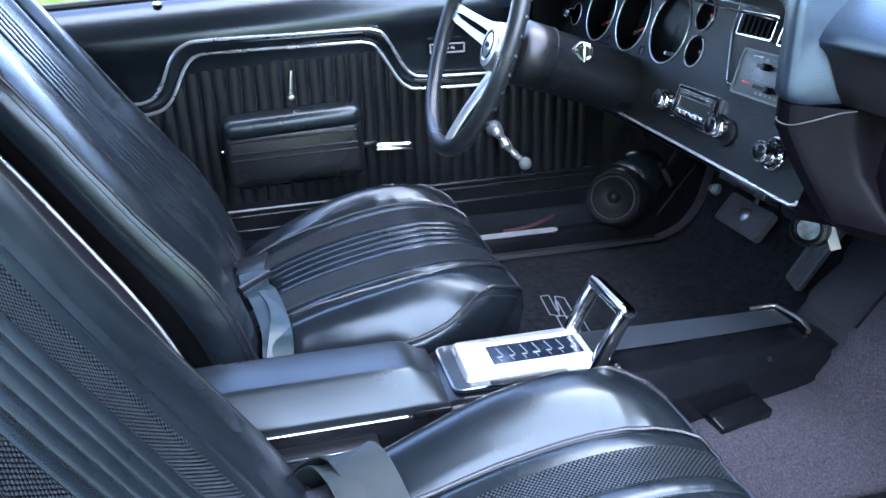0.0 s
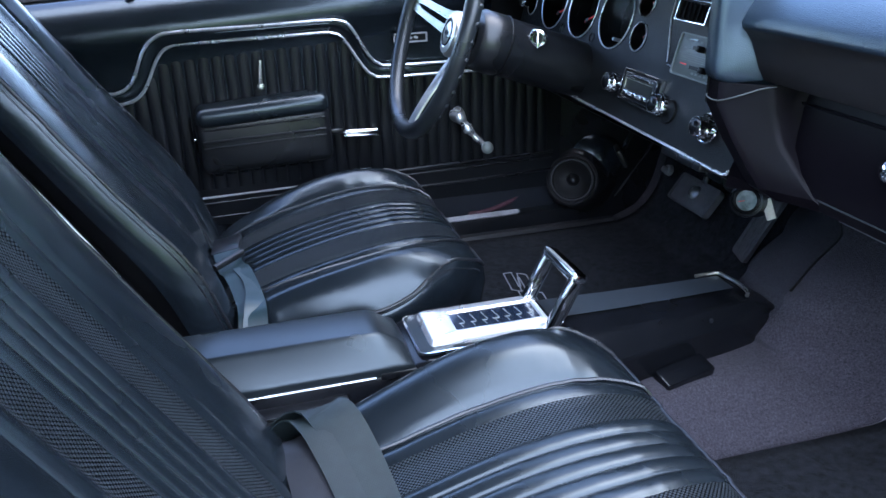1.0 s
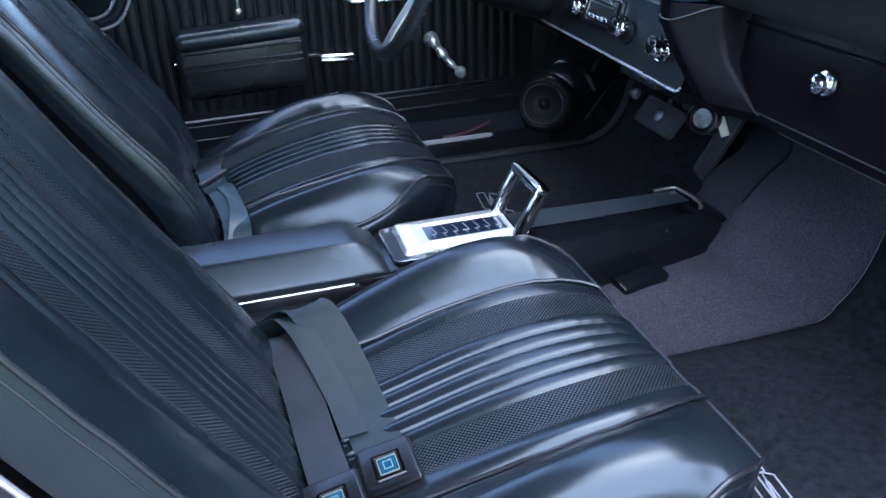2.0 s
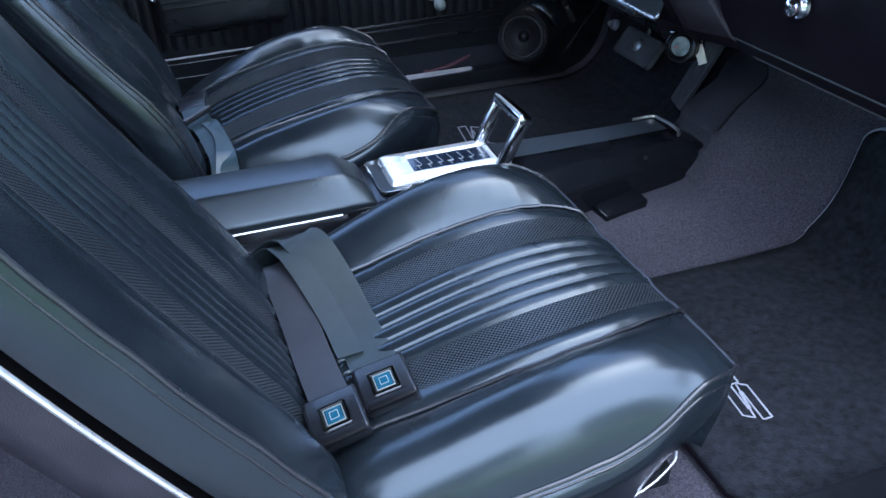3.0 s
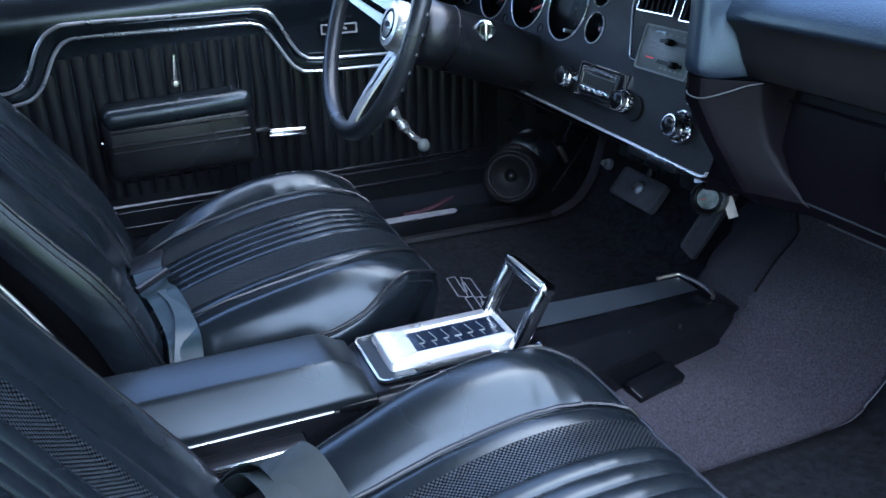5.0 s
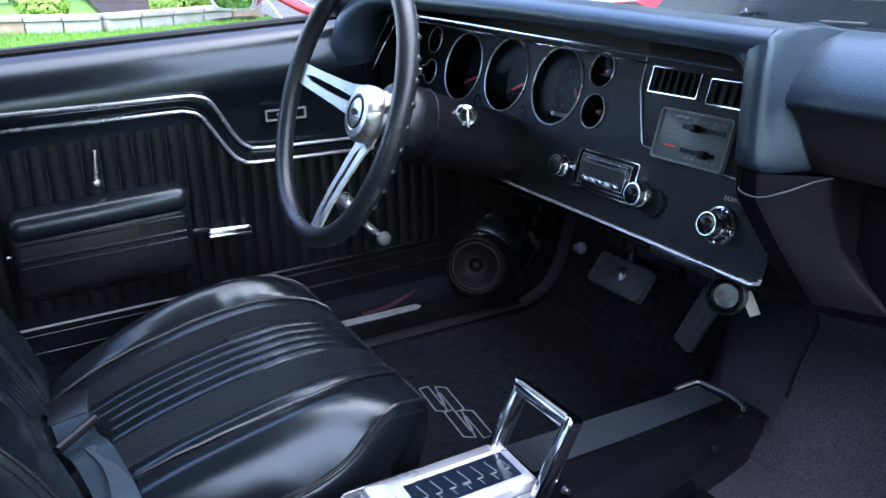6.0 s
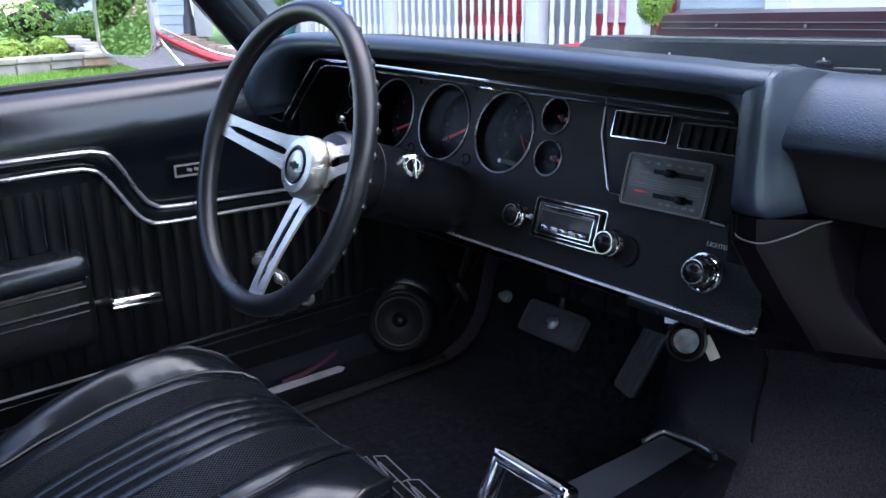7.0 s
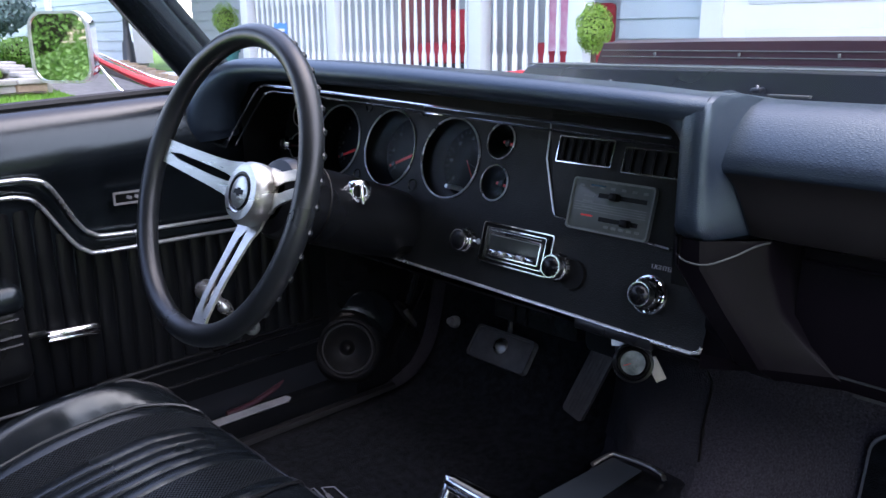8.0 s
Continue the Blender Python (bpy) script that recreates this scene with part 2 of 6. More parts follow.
def block(x0, x1, y0, y1, z0, z1, bevel=0.0, bm=None):
    return box((x1 - x0, y1 - y0, z1 - z0), Matrix.Translation(((x0 + x1) / 2, (y0 + y1) / 2, (z0 + z1) / 2)), bevel, bm)


def frame_to(at, axis, up=(0, 0, 1)):
    """A matrix whose z axis runs along axis."""
    z = Vector(axis).normalized()
    y = Vector(up) - z * z.dot(Vector(up))
    if y.length < 1e-4:
        y = Vector((1, 0, 0)) - z * z.x
    y.normalize()
    x = y.cross(z)
    m = Matrix((x, y, z)).transposed().to_4x4()
    m.translation = at
    return m


def lathe(profile, m=None, seg=32, bm=None):
    """A body turned about z: profile of (radius, height), closed at the axis where the radius is 0."""
    bm = bm or bmesh.new()
    m = m or Matrix()
    rings = []
    for r, h in profile:
        if r < 1e-6:
            rings.append([bm.verts.new(m @ Vector((0, 0, h)))])
        else:
            rings.append([bm.verts.new(m @ Vector((r * math.cos(2 * math.pi * k / seg), r * math.sin(2 * math.pi * k / seg), h))) for k in range(seg)])
    for a, b in zip(rings, rings[1:]):
        for k in range(seg):
            i, j = k, (k + 1) % seg
            if len(a) == 1 and len(b) > 1:
                bm.faces.new((a[0], b[j], b[i]))
            elif len(b) == 1 and len(a) > 1:
                bm.faces.new((a[i], a[j], b[0]))
            elif len(a) > 1:
                bm.faces.new((a[i], a[j], b[j], b[i]))
    return bm


def torus(R, r, m=None, seg=48, tube=10, bm=None):
    bm = bm or bmesh.new()
    m = m or Matrix()
    vs = [[bm.verts.new(m @ Vector(((R + r * math.cos(2 * math.pi * j / tube)) * math.cos(2 * math.pi * i / seg),
                                    (R + r * math.cos(2 * math.pi * j / tube)) * math.sin(2 * math.pi * i / seg),
                                    r * math.sin(2 * math.pi * j / tube)))) for j in range(tube)] for i in range(seg)]
    for i in range(seg):
        for j in range(tube):
            bm.faces.new((vs[i][j], vs[(i + 1) % seg][j], vs[(i + 1) % seg][(j + 1) % tube], vs[i][(j + 1) % tube]))
    return bm


def smooth_line(pts, n):
    """n points along a smooth line through pts."""
    P = [Vector(p) for p in pts]
    P = [P[0] * 2 - P[1]] + P + [P[-1] * 2 - P[-2]]
    out = []
    spans = len(P) - 3
    for k in range(n):
        u = k / (n - 1) * spans
        i = min(int(u), spans - 1)
        t = u - i
        a, b, c, d = P[i:i + 4]
        out.append(0.5 * ((2 * b) + (c - a) * t + (2 * a - 5 * b + 4 * c - d) * t * t + (3 * b - a - 3 * c + d) * t ** 3))
    return out


def tube(pts, r, seg=8, bm=None, flat=1.0, up=(0, 0, 1), closed=False):
    """A round (or, with flat below 1, flattened) bar along pts."""
    bm = bm or bmesh.new()
    P = [Vector(p) for p in pts]
    rings = []
    for i, p in enumerate(P):
        a, b = (P[i - 1], P[(i + 1) % len(P)]) if closed else (P[max(i - 1, 0)], P[min(i + 1, len(P) - 1)])
        m = frame_to(p, b - a, up)
        rr = r[i] if isinstance(r, (list, tuple)) else r
        rings.append([bm.verts.new(m @ Vector((rr * math.cos(2 * math.pi * k / seg), flat * rr * math.sin(2 * math.pi * k / seg), 0))) for k in range(seg)])
    pairs = list(zip(rings, rings[1:])) + ([(rings[-1], rings[0])] if closed else [])
    for a, b in pairs:
        for k in range(seg):
            bm.faces.new((a[k], a[(k + 1) % seg], b[(k + 1) % seg], b[k]))
    if not closed:
        bm.faces.new(rings[0][::-1])
        bm.faces.new(rings[-1])
    return bm


def strip(pts, width, thick, across, bm=None):
    """A ribbon along pts, width along the vectors across (one or one a point), thick along their common normal."""
    bm = bm or bmesh.new()
    P = [Vector(p) for p in pts]
    rows = []
    for i, p in enumerate(P):
        t = (P[min(i + 1, len(P) - 1)] - P[max(i - 1, 0)]).normalized()
        a = Vector(across[i] if isinstance(across, list) else across)
        a = (a - t * a.dot(t)).normalized()
        n = t.cross(a)
        w = width[i] if isinstance(width, list) else width
        rows.append([bm.verts.new(p + a * (sx * w / 2) + n * (sz * thick / 2)) for sx, sz in ((-1, -1), (1, -1), (1, 1), (-1, 1))])
    for a, b in zip(rows, rows[1:]):
        for k in range(4):
            bm.faces.new((a[k], a[(k + 1) % 4], b[(k + 1) % 4], b[k]))
    bm.faces.new(rows[0][::-1])
    bm.faces.new(rows[-1])
    return bm


def sheet(rows, bm=None):
    """A skin over rows of points."""
    bm = bm or bmesh.new()
    vs = [[bm.verts.new(p) for p in row] for row in rows]
    for a, b in zip(vs, vs[1:]):
        for k in range(len(a) - 1):
            bm.faces.new((a[k], a[k + 1], b[k + 1], b[k]))
    return bm


def prism(outline, m, depth, bm=None, bevel=0.0):
    """A plate: a flat outline of (u, v) in the plane of m, depth thick along its z."""
    bm = bm or bmesh.new()
    lo = [bm.verts.new(m @ Vector((u, v, 0))) for u, v in outline]
    hi = [bm.verts.new(m @ Vector((u, v, depth))) for u, v in outline]
    n = len(outline)
    bm.faces.new(lo[::-1])
    top = bm.faces.new(hi)
    for k in range(n):
        bm.faces.new((lo[k], lo[(k + 1) % n], hi[(k + 1) % n], hi[k]))
    if bevel:
        bmesh.ops.bevel(bm, geom=list(top.edges), offset=bevel, segments=2, profile=0.5, affect="EDGES")
    return bm


def rounded(w, h, r, n=5, cx=0.0, cy=0.0):
    """Outline of a rounded rectangle."""
    out = []
    for sx, sy, a0 in ((1, 1, 0), (-1, 1, 90), (-1, -1, 180), (1, -1, 270)):
        for k in range(n + 1):
            a = radians(a0 + 90 * k / n)
            out.append((cx + sx * (w / 2 - r) + r * math.cos(a), cy + sy * (h / 2 - r) + r * math.sin(a)))
    return out


def ring_frame(outer, inner, m, depth, bm=None):
    """A flat frame between two outlines of as many points."""
    bm = bm or bmesh.new()
    n = len(outer)
    o0, i0 = [[bm.verts.new(m @ Vector((u, v, 0))) for u, v in o] for o in (outer, inner)]
    o1, i1 = [[bm.verts.new(m @ Vector((u, v, depth))) for u, v in o] for o in (outer, inner)]
    for k in range(n):
        j = (k + 1) % n
        bm.faces.new((o1[k], o1[j], i1[j], i1[k]))
        bm.faces.new((o0[j], o0[k], i0[k], i0[j]))
        bm.faces.new((o0[k], o0[j], o1[j], o1[k]))
        bm.faces.new((i0[j], i0[k], i1[k], i1[j]))
    return bm


def text_mesh(words, height, m, depth=0.0006):
    cu = bpy.data.curves.new("words", "FONT")
    cu.body, cu.size, cu.extrude = words, height, depth
    cu.align_x, cu.align_y = "CENTER", "CENTER"
    tmp = new("words", cu)
    me = tmp.evaluated_get(bpy.context.evaluated_depsgraph_get()).to_mesh()
    bm = bmesh.new()
    bm.from_mesh(me)
    bpy.data.objects.remove(tmp)
    bmesh.ops.transform(bm, matrix=m, verts=bm.verts)
    return bm


# ---- The cabin: floor, tunnel, shell ----
TOE = [(-1.50, 0.345), (-0.9, 0.345), (-0.3, 0.345), (0.10, 0.345), (0.38, 0.345), (0.455, 0.360), (0.515, 0.425), (0.548, 0.54), (0.585, 0.70), (0.66, 0.90)]


def floor_at(x):
    for (xa, za), (xb, zb) in zip(TOE, TOE[1:]):
        if x <= xb:
            return za + (zb - za) * (x - xa) / (xb - xa)
    return TOE[-1][1]


def hump(y):
    """Height of the tunnel over the floor."""
    a = abs(y)
    if a < 0.09:
        return 0.080
    if a < 0.22:
        t = (a - 0.09) / 0.13
        return 0.080 * (1 - t * t * (3 - 2 * t))
    return 0.0


def mound(x, y, z):
    """How far the gearbox hump stands back from the toe board: steep on the driver's side, gentle on the other."""
    side = ease_span(0.27, 0.035, y) if y > 0 else ease_span(-0.21, -0.060, y)
    if z < 0.346:
        return side * 0.105 * ease_span(0.06, 0.38, x)
    rises = ((0.346, 0.105), (0.36, 0.13), (0.42, 0.165), (0.505, 0.176), (0.537, 0.112), (0.563, 0.045), (0.62, 0.022), (0.92, 0.01))
    for (za, a), (zb, b) in zip(rises, rises[1:]):
        if z <= zb:
            return side * (a + (b - a) * (z - za) / (zb - za))
    return 0.01 * side


def ease_span(a, b, x):
    t = min(1.0, max(0.0, (x - a) / (b - a)))
    return t * t * (3 - 2 * t)


def floor_point(x, y, z):
    """A place on the carpet: the toe profile at x, z, carried across the car to y."""
    k = max(0.0, min(1.0, (0.62 - z) / 0.25))
    deep = 0.05 * max(0.0, min(1.0, (y - 0.06) / 0.12)) * max(0.0, min(1.0, (x - 0.40) / 0.08))
    return Vector((x + deep - mound(x, y, z), y, z + hump(y) * k * (1 - 0.8 * ease_span(0.40, 0.52, z))))


def floor_row(x, z, lift, ys):
    return [floor_point(x, y, z) + Vector((0, 0, lift)) for y in ys]


carpet_rows = smooth_line([(x, 0, z) for x, z in TOE], 150)
floor = solid("floor", sheet([floor_row(p.x, p.z, 0.0, [-0.78 + 0.02 * k for k in range(79)]) for p in carpet_rows]), CARPET,
              "dark plum-black pile carpet over floor and tunnel", "floor", kind="structure")

cover_rows = []
for p in carpet_rows:
    if 0.40 < p.z < 0.66:
        ya, yb = max(-0.046, -0.048 + 0.065 * (p.z - 0.505) / 0.06), 0.262 - 0.30 * (p.z - 0.40)
        cover_rows.append([floor_point(p.x, min(ya, 0.10) + (yb - min(ya, 0.10)) * k / 16, p.z) + Vector((-0.003, 0, 0.0015)) for k in range(17)])
part("tunnel_carpet", sheet(cover_rows), TUNNELPILE, floor, "charcoal carpet piece over the gearbox hump")
part("carpet_seam", tube([floor_point(p.x, -0.048 + 0.065 * (p.z - 0.505) / 0.06, p.z) + Vector((-0.001, 0, 0.001)) for p in carpet_rows if 0.503 < p.z < 0.60], 0.0024, 6), RUBBER, floor, "dark sewn seam in the carpet")
part("carpet_edge", tube([floor_point(p.x, 0.262 - 0.30 * (p.z - 0.40), p.z) + Vector((-0.004, 0, 0.003)) for p in carpet_rows if 0.40 < p.z < 0.66], 0.0022, 6), PEDAL, floor, "pale bound edge of the tunnel carpet")

# Body shell: plain walls that close the cabin round and above.
shell = bmesh.new()
block(-1.62, -1.56, -0.80, 0.80, 0.30, 1.02, bm=shell)
block(-1.56, -0.86, 0.735, 0.80, 0.30, 0.95, bm=shell)
block(-1.56, -0.86, -0.80, -0.735, 0.30, 0.95, bm=shell)
block(0.62, 0.70, -0.80, 0.80, 0.30, 0.96, bm=shell)
block(0.36, 0.62, -0.80, -0.752, 0.30, 0.96, bm=shell)
solid("wall_body", shell, HEADLINER, "black inner body walls behind and ahead of the seats", "wall", kind="structure", smooth=False)
# Unseen roof; width and front edge are set for the light on the seats.
roof = sheet([[Vector((x + k * 0.15 * (1 - (y / 0.63) ** 2), y, 1.335 - 0.06 * (y / 0.63) ** 2 - 0.06 * max(0, -1.0 - x))) for y in (-0.63, -0.5, -0.4, -0.2, 0, 0.2, 0.4, 0.5, 0.63)] for x, k in ((-1.62, 0), (-1.3, 0), (-1.0, 0), (-0.7, 0), (-0.47, 0.5), (-0.28, 1))])
roof = solid("ceiling", roof, HEADLINER, "unseen black headliner under the car roof", "ceiling", kind="structure")
roof.modifiers.new("thick", "SOLIDIFY").thickness = 0.03

# Windscreen pillar on the driver's side, a painted seam along its front edge.
pillar = thing("windscreen_pillar", "black padded windscreen pillar with a grey front edge", "pillar", (0.10, 0.74, 1.0))
pa, pb = Vector((0.135, 0.735, 0.965)), Vector((-0.26, 0.61, 1.36))
part("cover", tube([pa.lerp(pb, k / 6) for k in range(7)], 0.032, 12, flat=0.75, up=(0, 1, 0)), VINYL, pillar)
part("front_edge", tube([pa.lerp(pb, k / 6) + Vector((0.036, 0.012, 0.010)) for k in range(7)], 0.020, 10, flat=0.6, up=(0, 1, 0)), CONSOLE, pillar, "grey painted metal edge")
part("gasket", tube([pa.lerp(pb, k / 6) + Vector((0.052, 0.018, 0.016)) for k in range(7)], 0.0035, 6), CHROME, pillar, "thin bright windscreen moulding")

# Windscreen.
ws = sheet([[Vector((0.16 + 0.30 * math.cos(y / 0.74 * 1.45) - t * (0.455 + 0.12 * math.cos(y / 0.74 * 1.45)), y * (1 - 0.16 * t), 0.985 + 0.345 * t)) for y in [-0.74 + 0.074 * k for k in range(21)]] for t in (0, 0.25, 0.5, 0.75, 1)])
wscr = thing("windscreen", "clear curved windscreen glass in a dark moulding", "windscreen", (0.3, 0.0, 0.985))
pane = part("pane", ws, PANE, wscr, "clear curved glass")
part("lower_moulding", tube([Vector((0.165 + 0.30 * math.cos(y / 0.74 * 1.45), y, 0.968)) for y in [-0.74 + 0.074 * k for k in range(21)]], 0.006, 6), RUBBER, wscr, "dark lower moulding")

# ---- Driver's door ----
def belt(x):
    return 0.984 + 0.055 * x


door = thing("door_1", "closed black vinyl car door with bright trim lines", "car door", (-0.25, 0.72, 0.5), kind="structure")
prof = [(0.800, -0.012), (0.772, 0.000), (0.756, 0.000), (0.744, -0.003), (0.728, -0.014), (0.713, -0.030), (0.702, -0.050), (0.697, -0.072), (0.702, -0.094), (0.714, -0.112), (0.722, -0.14), (0.724, -0.25)]
xs = [-1.0 + 0.05 * k for k in range(27)]
part("upper_pad", sheet([[Vector((x, y, belt(x) + dz)) for y, dz in prof] for x in xs]), VINYL, door, "smooth black vinyl upper pad")
part("window_seal", tube([(x, 0.772, belt(x) + 0.004) for x in xs], 0.008, 8), RUBBER, door)
part("outer_moulding", tube([(x, 0.800, belt(x) - 0.004) for x in xs], 0.012, 8), CHROME, door, "bright outer window moulding")
part("lower_board", block(-1.0, 0.31, 0.724, 0.76, 0.46, 0.80), DOORVINYL, door)
UP = [(-0.95, 0.768), (-0.70, 0.768), (-0.648, 0.769), (-0.618, 0.790), (-0.588, 0.848), (-0.560, 0.873), (-0.52, 0.880), (-0.36, 0.882), (-0.235, 0.8845), (-0.200, 0.882), (-0.178, 0.868), (-0.142, 0.808), (-0.122, 0.788), (-0.092, 0.7815), (0.05, 0.779), (0.30, 0.775)]
LOW = [(-0.95, 0.746), (-0.70, 0.746), (-0.636, 0.747), (-0.600, 0.768), (-0.566, 0.828), (-0.540, 0.851), (-0.50, 0.855), (-0.36, 0.856), (-0.245, 0.8585), (-0.214, 0.856), (-0.192, 0.843), (-0.154, 0.783), (-0.134, 0.764), (-0.104, 0.7575), (0.05, 0.756), (0.30, 0.752)]
band = [[], []]
for path, name in ((UP, "upper_trim"), (LOW, "lower_trim")):
    line = smooth_line([(x, 0.7082 - (0.015 * max(0.0, min(1.0, (z - 0.80) / 0.07)) if path is UP else 0.0), z) for x, z in path], 120)
    part(name, tube(line, 0.0034, 8), SILVER, door, "thin bright trim line")
upl, lol = [smooth_line([(x, 0.7165 - (0.015 * max(0.0, min(1.0, (z - 0.80) / 0.07)) if path is UP else 0.0), z) for x, z in path], 90) for path in (UP, LOW)]
part("trim_band", sheet([[a, a.lerp(b, 0.3) + Vector((0, -0.006, 0)), a.lerp(b, 0.7) + Vector((0, -0.006, 0)), b] for a, b in zip(upl, lol)]), VINYL, door)


def line_z(path, x):
    for (xa, za), (xb, zb) in zip(path, path[1:]):
        if x <= xb:
            return za + (zb - za) * (x - xa) / (xb - xa)
    return path[-1][1]


random.seed(3)
for k in range(36):
    x = -0.665 + 0.0265 * k
    top = line_z(LOW, x) - 0.002
    if x > 0.29:
        break
    rows = []
    for z in [0.545 + (top - 0.545) * j / 7 for j in range(8)]:
        end = 0.55 if z > top - 0.004 else 1.0
        wob = 0.0010 * math.sin(z * 40 + k * 1.7)
        rows.append([Vector((x + 0.0130 * math.sin(a) + wob, 0.7245 - 0.0048 * math.cos(a) * end, z)) for a in [radians(-88 + 22 * i) for i in range(9)]])
    part("rib", sheet(rows), DOORVINYL, door)

# Armrest with a puffed top.
arm = part("armrest", box((0.275, 0.060, 0.118), pose(-0.374, 0.697, 0.652, 0, -1.5, 0), 0.018, seg=4), PLASTIC, door, "black moulded armrest box")
part("arm_pad", box((0.272, 0.076, 0.042), pose(-0.374, 0.692, 0.717, 0, -3.0, 0), 0.019, seg=6), VINYL, arm, "puffed black vinyl pad")
for z, r in ((0.690, 0.0024), (0.665, 0.0030), (0.652, 0.0022)):
    part("groove_bead", tube([(-0.50, 0.666, z - 0.004), (-0.37, 0.665, z), (-0.250, 0.666, z + 0.004)], r, 6), PLASTIC, arm)
part("end_screw", lathe([(0, 0.003), (0.003, 0.002), (0.004, 0)], frame_to((-0.516, 0.69, 0.664), (0, -1, 0)), 10), CHROME, arm)
for k in range(8):
    part("tuft", box((0.022, 0.012, 0.020), pose(-0.478 + 0.0262 * k, 0.716, 0.584 + 0.001 * k), 0.006, seg=3), VINYL, door)
part("screw_tab", box((0.034, 0.008, 0.010), pose(-0.37, 0.712, 0.588), 0.003), PLASTIC, door)

# Door latch handle, lock pull, winder, badge, lock button.
hnd = part("latch_handle", box((0.080, 0.016, 0.019), pose(-0.169, 0.709, 0.641, 0, 3, 0), 0.006, seg=3), CHROME, door, "bright ridged door latch handle")
for dz in (-0.004, 0.004):
    part("ridge", box((0.078, 0.004, 0.0028), pose(-0.169, 0.7005, 0.641 + dz, 0, 3, 0), 0.001), CHROME, hnd)
part("handle_base", box((0.030, 0.012, 0.014), pose(-0.220, 0.716, 0.648), 0.004), PLASTIC, door)
pull = part("lock_pull", tube([(-0.3665, 0.706, 0.812), (-0.369, 0.705, 0.79), (-0.371, 0.705, 0.765)], [0.0032, 0.0036, 0.0040], 8), BRUSHED, door, "slim bright pull rod")
part("pull_foot", lathe([(0, 0.006), (0.005, 0.005), (0.008, 0)], frame_to((-0.371, 0.712, 0.758), (0, -1, 0)), 12), BRUSHED, pull)
crank = part("winder_hub", lathe([(0, 0.034), (0.008, 0.032), (0.012, 0.022), (0.017, 0.008), (0.018, 0)], frame_to((0.052, 0.714, 0.659), (0, -1, 0)), 20), SILVER, door, "bright window winder")
part("winder_arm", tube(smooth_line([(0.048, 0.690, 0.665), (0.058, 0.684, 0.648), (0.070, 0.678, 0.630), (0.084, 0.672, 0.612), (0.100, 0.668, 0.597)], 17), [0.012, 0.015, 0.016, 0.014, 0.011, 0.010, 0.012, 0.015, 0.015, 0.0125, 0.010, 0.0095, 0.0105, 0.0105, 0.0095, 0.0085, 0.008], 12, flat=0.8), SILVER, crank, "stepped bright winder arm")
part("winder_knob", lathe([(0, 0.026), (0.007, 0.025), (0.0125, 0.020), (0.0138, 0.012), (0.010, 0.004), (0.006, 0), (0, -0.002)], frame_to((0.104, 0.668, 0.592), (0, -1, 0)), 18), GREYMARK, crank, "pale grey plastic winder knob")
bdg = part("badge", ring_frame(rounded(0.074, 0.020, 0.002), rounded(0.068, 0.014, 0.001), frame_to((-0.049, 0.7085, 0.836), (0, -1, 0)), 0.003), PALESILVER, door, "bright framed emblem")
part("badge_plate", box((0.070, 0.002, 0.016), pose(-0.049, 0.710, 0.836)), DIAL, bdg)
for dx in (-0.012, 0.0, 0.012):
    part("badge_bar", box((0.008, 0.002, 0.005), pose(-0.049 + dx, 0.7075, 0.836, 0, 20, 0)), PALESILVER, bdg)
part("lock_button", lathe([(0, 0.020), (0.006, 0.018), (0.007, 0.012), (0.005, 0.006), (0.009, 0.002), (0.009, 0)], pose(-0.60, 0.735, belt(-0.60) - 0.006), 14), CHROME, door, "bright lock button")
# Top strip painted pale where it mirrors light, black where it mirrors dark.
for z, r in ((0.533, 0.0042), (0.520, 0.0028), (0.488, 0.0032)):
    part("bottom_strip", tube([(x, 0.7215, z - 0.007 + 0.012 * (x + 0.53) / 0.7) for x in (-0.95, -0.7, -0.5, -0.3, -0.14)], r * 0.6, 8), PALESILVER if z > 0.52 else PLASTIC, door)
    part("bottom_strip", tube([(x, 0.7215, z + 0.012 * (x + 0.53) / 0.7) for x in (-0.14, 0.0, 0.1, 0.29)], r, 8), PLASTIC, door)

# Sill below the door.
sill = thing("door_sill", "black door sill with a worn bright scuff plate", "sill", (-0.1, 0.76, 0.38))
part("sill_body", block(-0.95, 0.36, 0.70, 0.80, 0.33, 0.405, 0.012), PLASTIC, sill)
part("sill_riser", block(-0.95, 0.33, 0.735, 0.80, 0.40, 0.475, 0.006), BLACKPAINT, sill)
part("scuff_plate", prism([(-0.60, 0.0), (0.196, 0.0), (0.206, 0.007), (0.196, 0.015), (-0.60, 0.015)], pose(0, 0.704, 0.404, 24, 0, 0), 0.003), PALESILVER, sill, "worn silver scuff plate")
# Body red swapped for maroon, so the shade is in the colour.
part("red_jamb", tube(smooth_line([(0.08, 0.728, 0.410), (0.12, 0.728, 0.412), (0.165, 0.732, 0.420), (0.205, 0.740, 0.434), (0.225, 0.748, 0.458), (0.230, 0.755, 0.480)], 20), 0.0060, 8), DARKRED, sill, "red door jamb darkened for shade")
part("carpet_lip", tube([(x, 0.690, 0.362) for x in (-0.9, -0.5, 0.0, 0.3, 0.44)], 0.012, 8), RUBBER, sill)

sill_p = thing("door_sill", "black passenger door sill below the open door", "sill", (-0.3, -0.76, 0.38))
part("sill_body", block(-1.55, 0.36, -0.80, -0.665, 0.33, 0.405, 0.012), PLASTIC, sill_p)
part("sill_riser", block(-1.55, 0.33, -0.80, -0.735, 0.40, 0.440, 0.006), BLACKPAINT, sill_p)

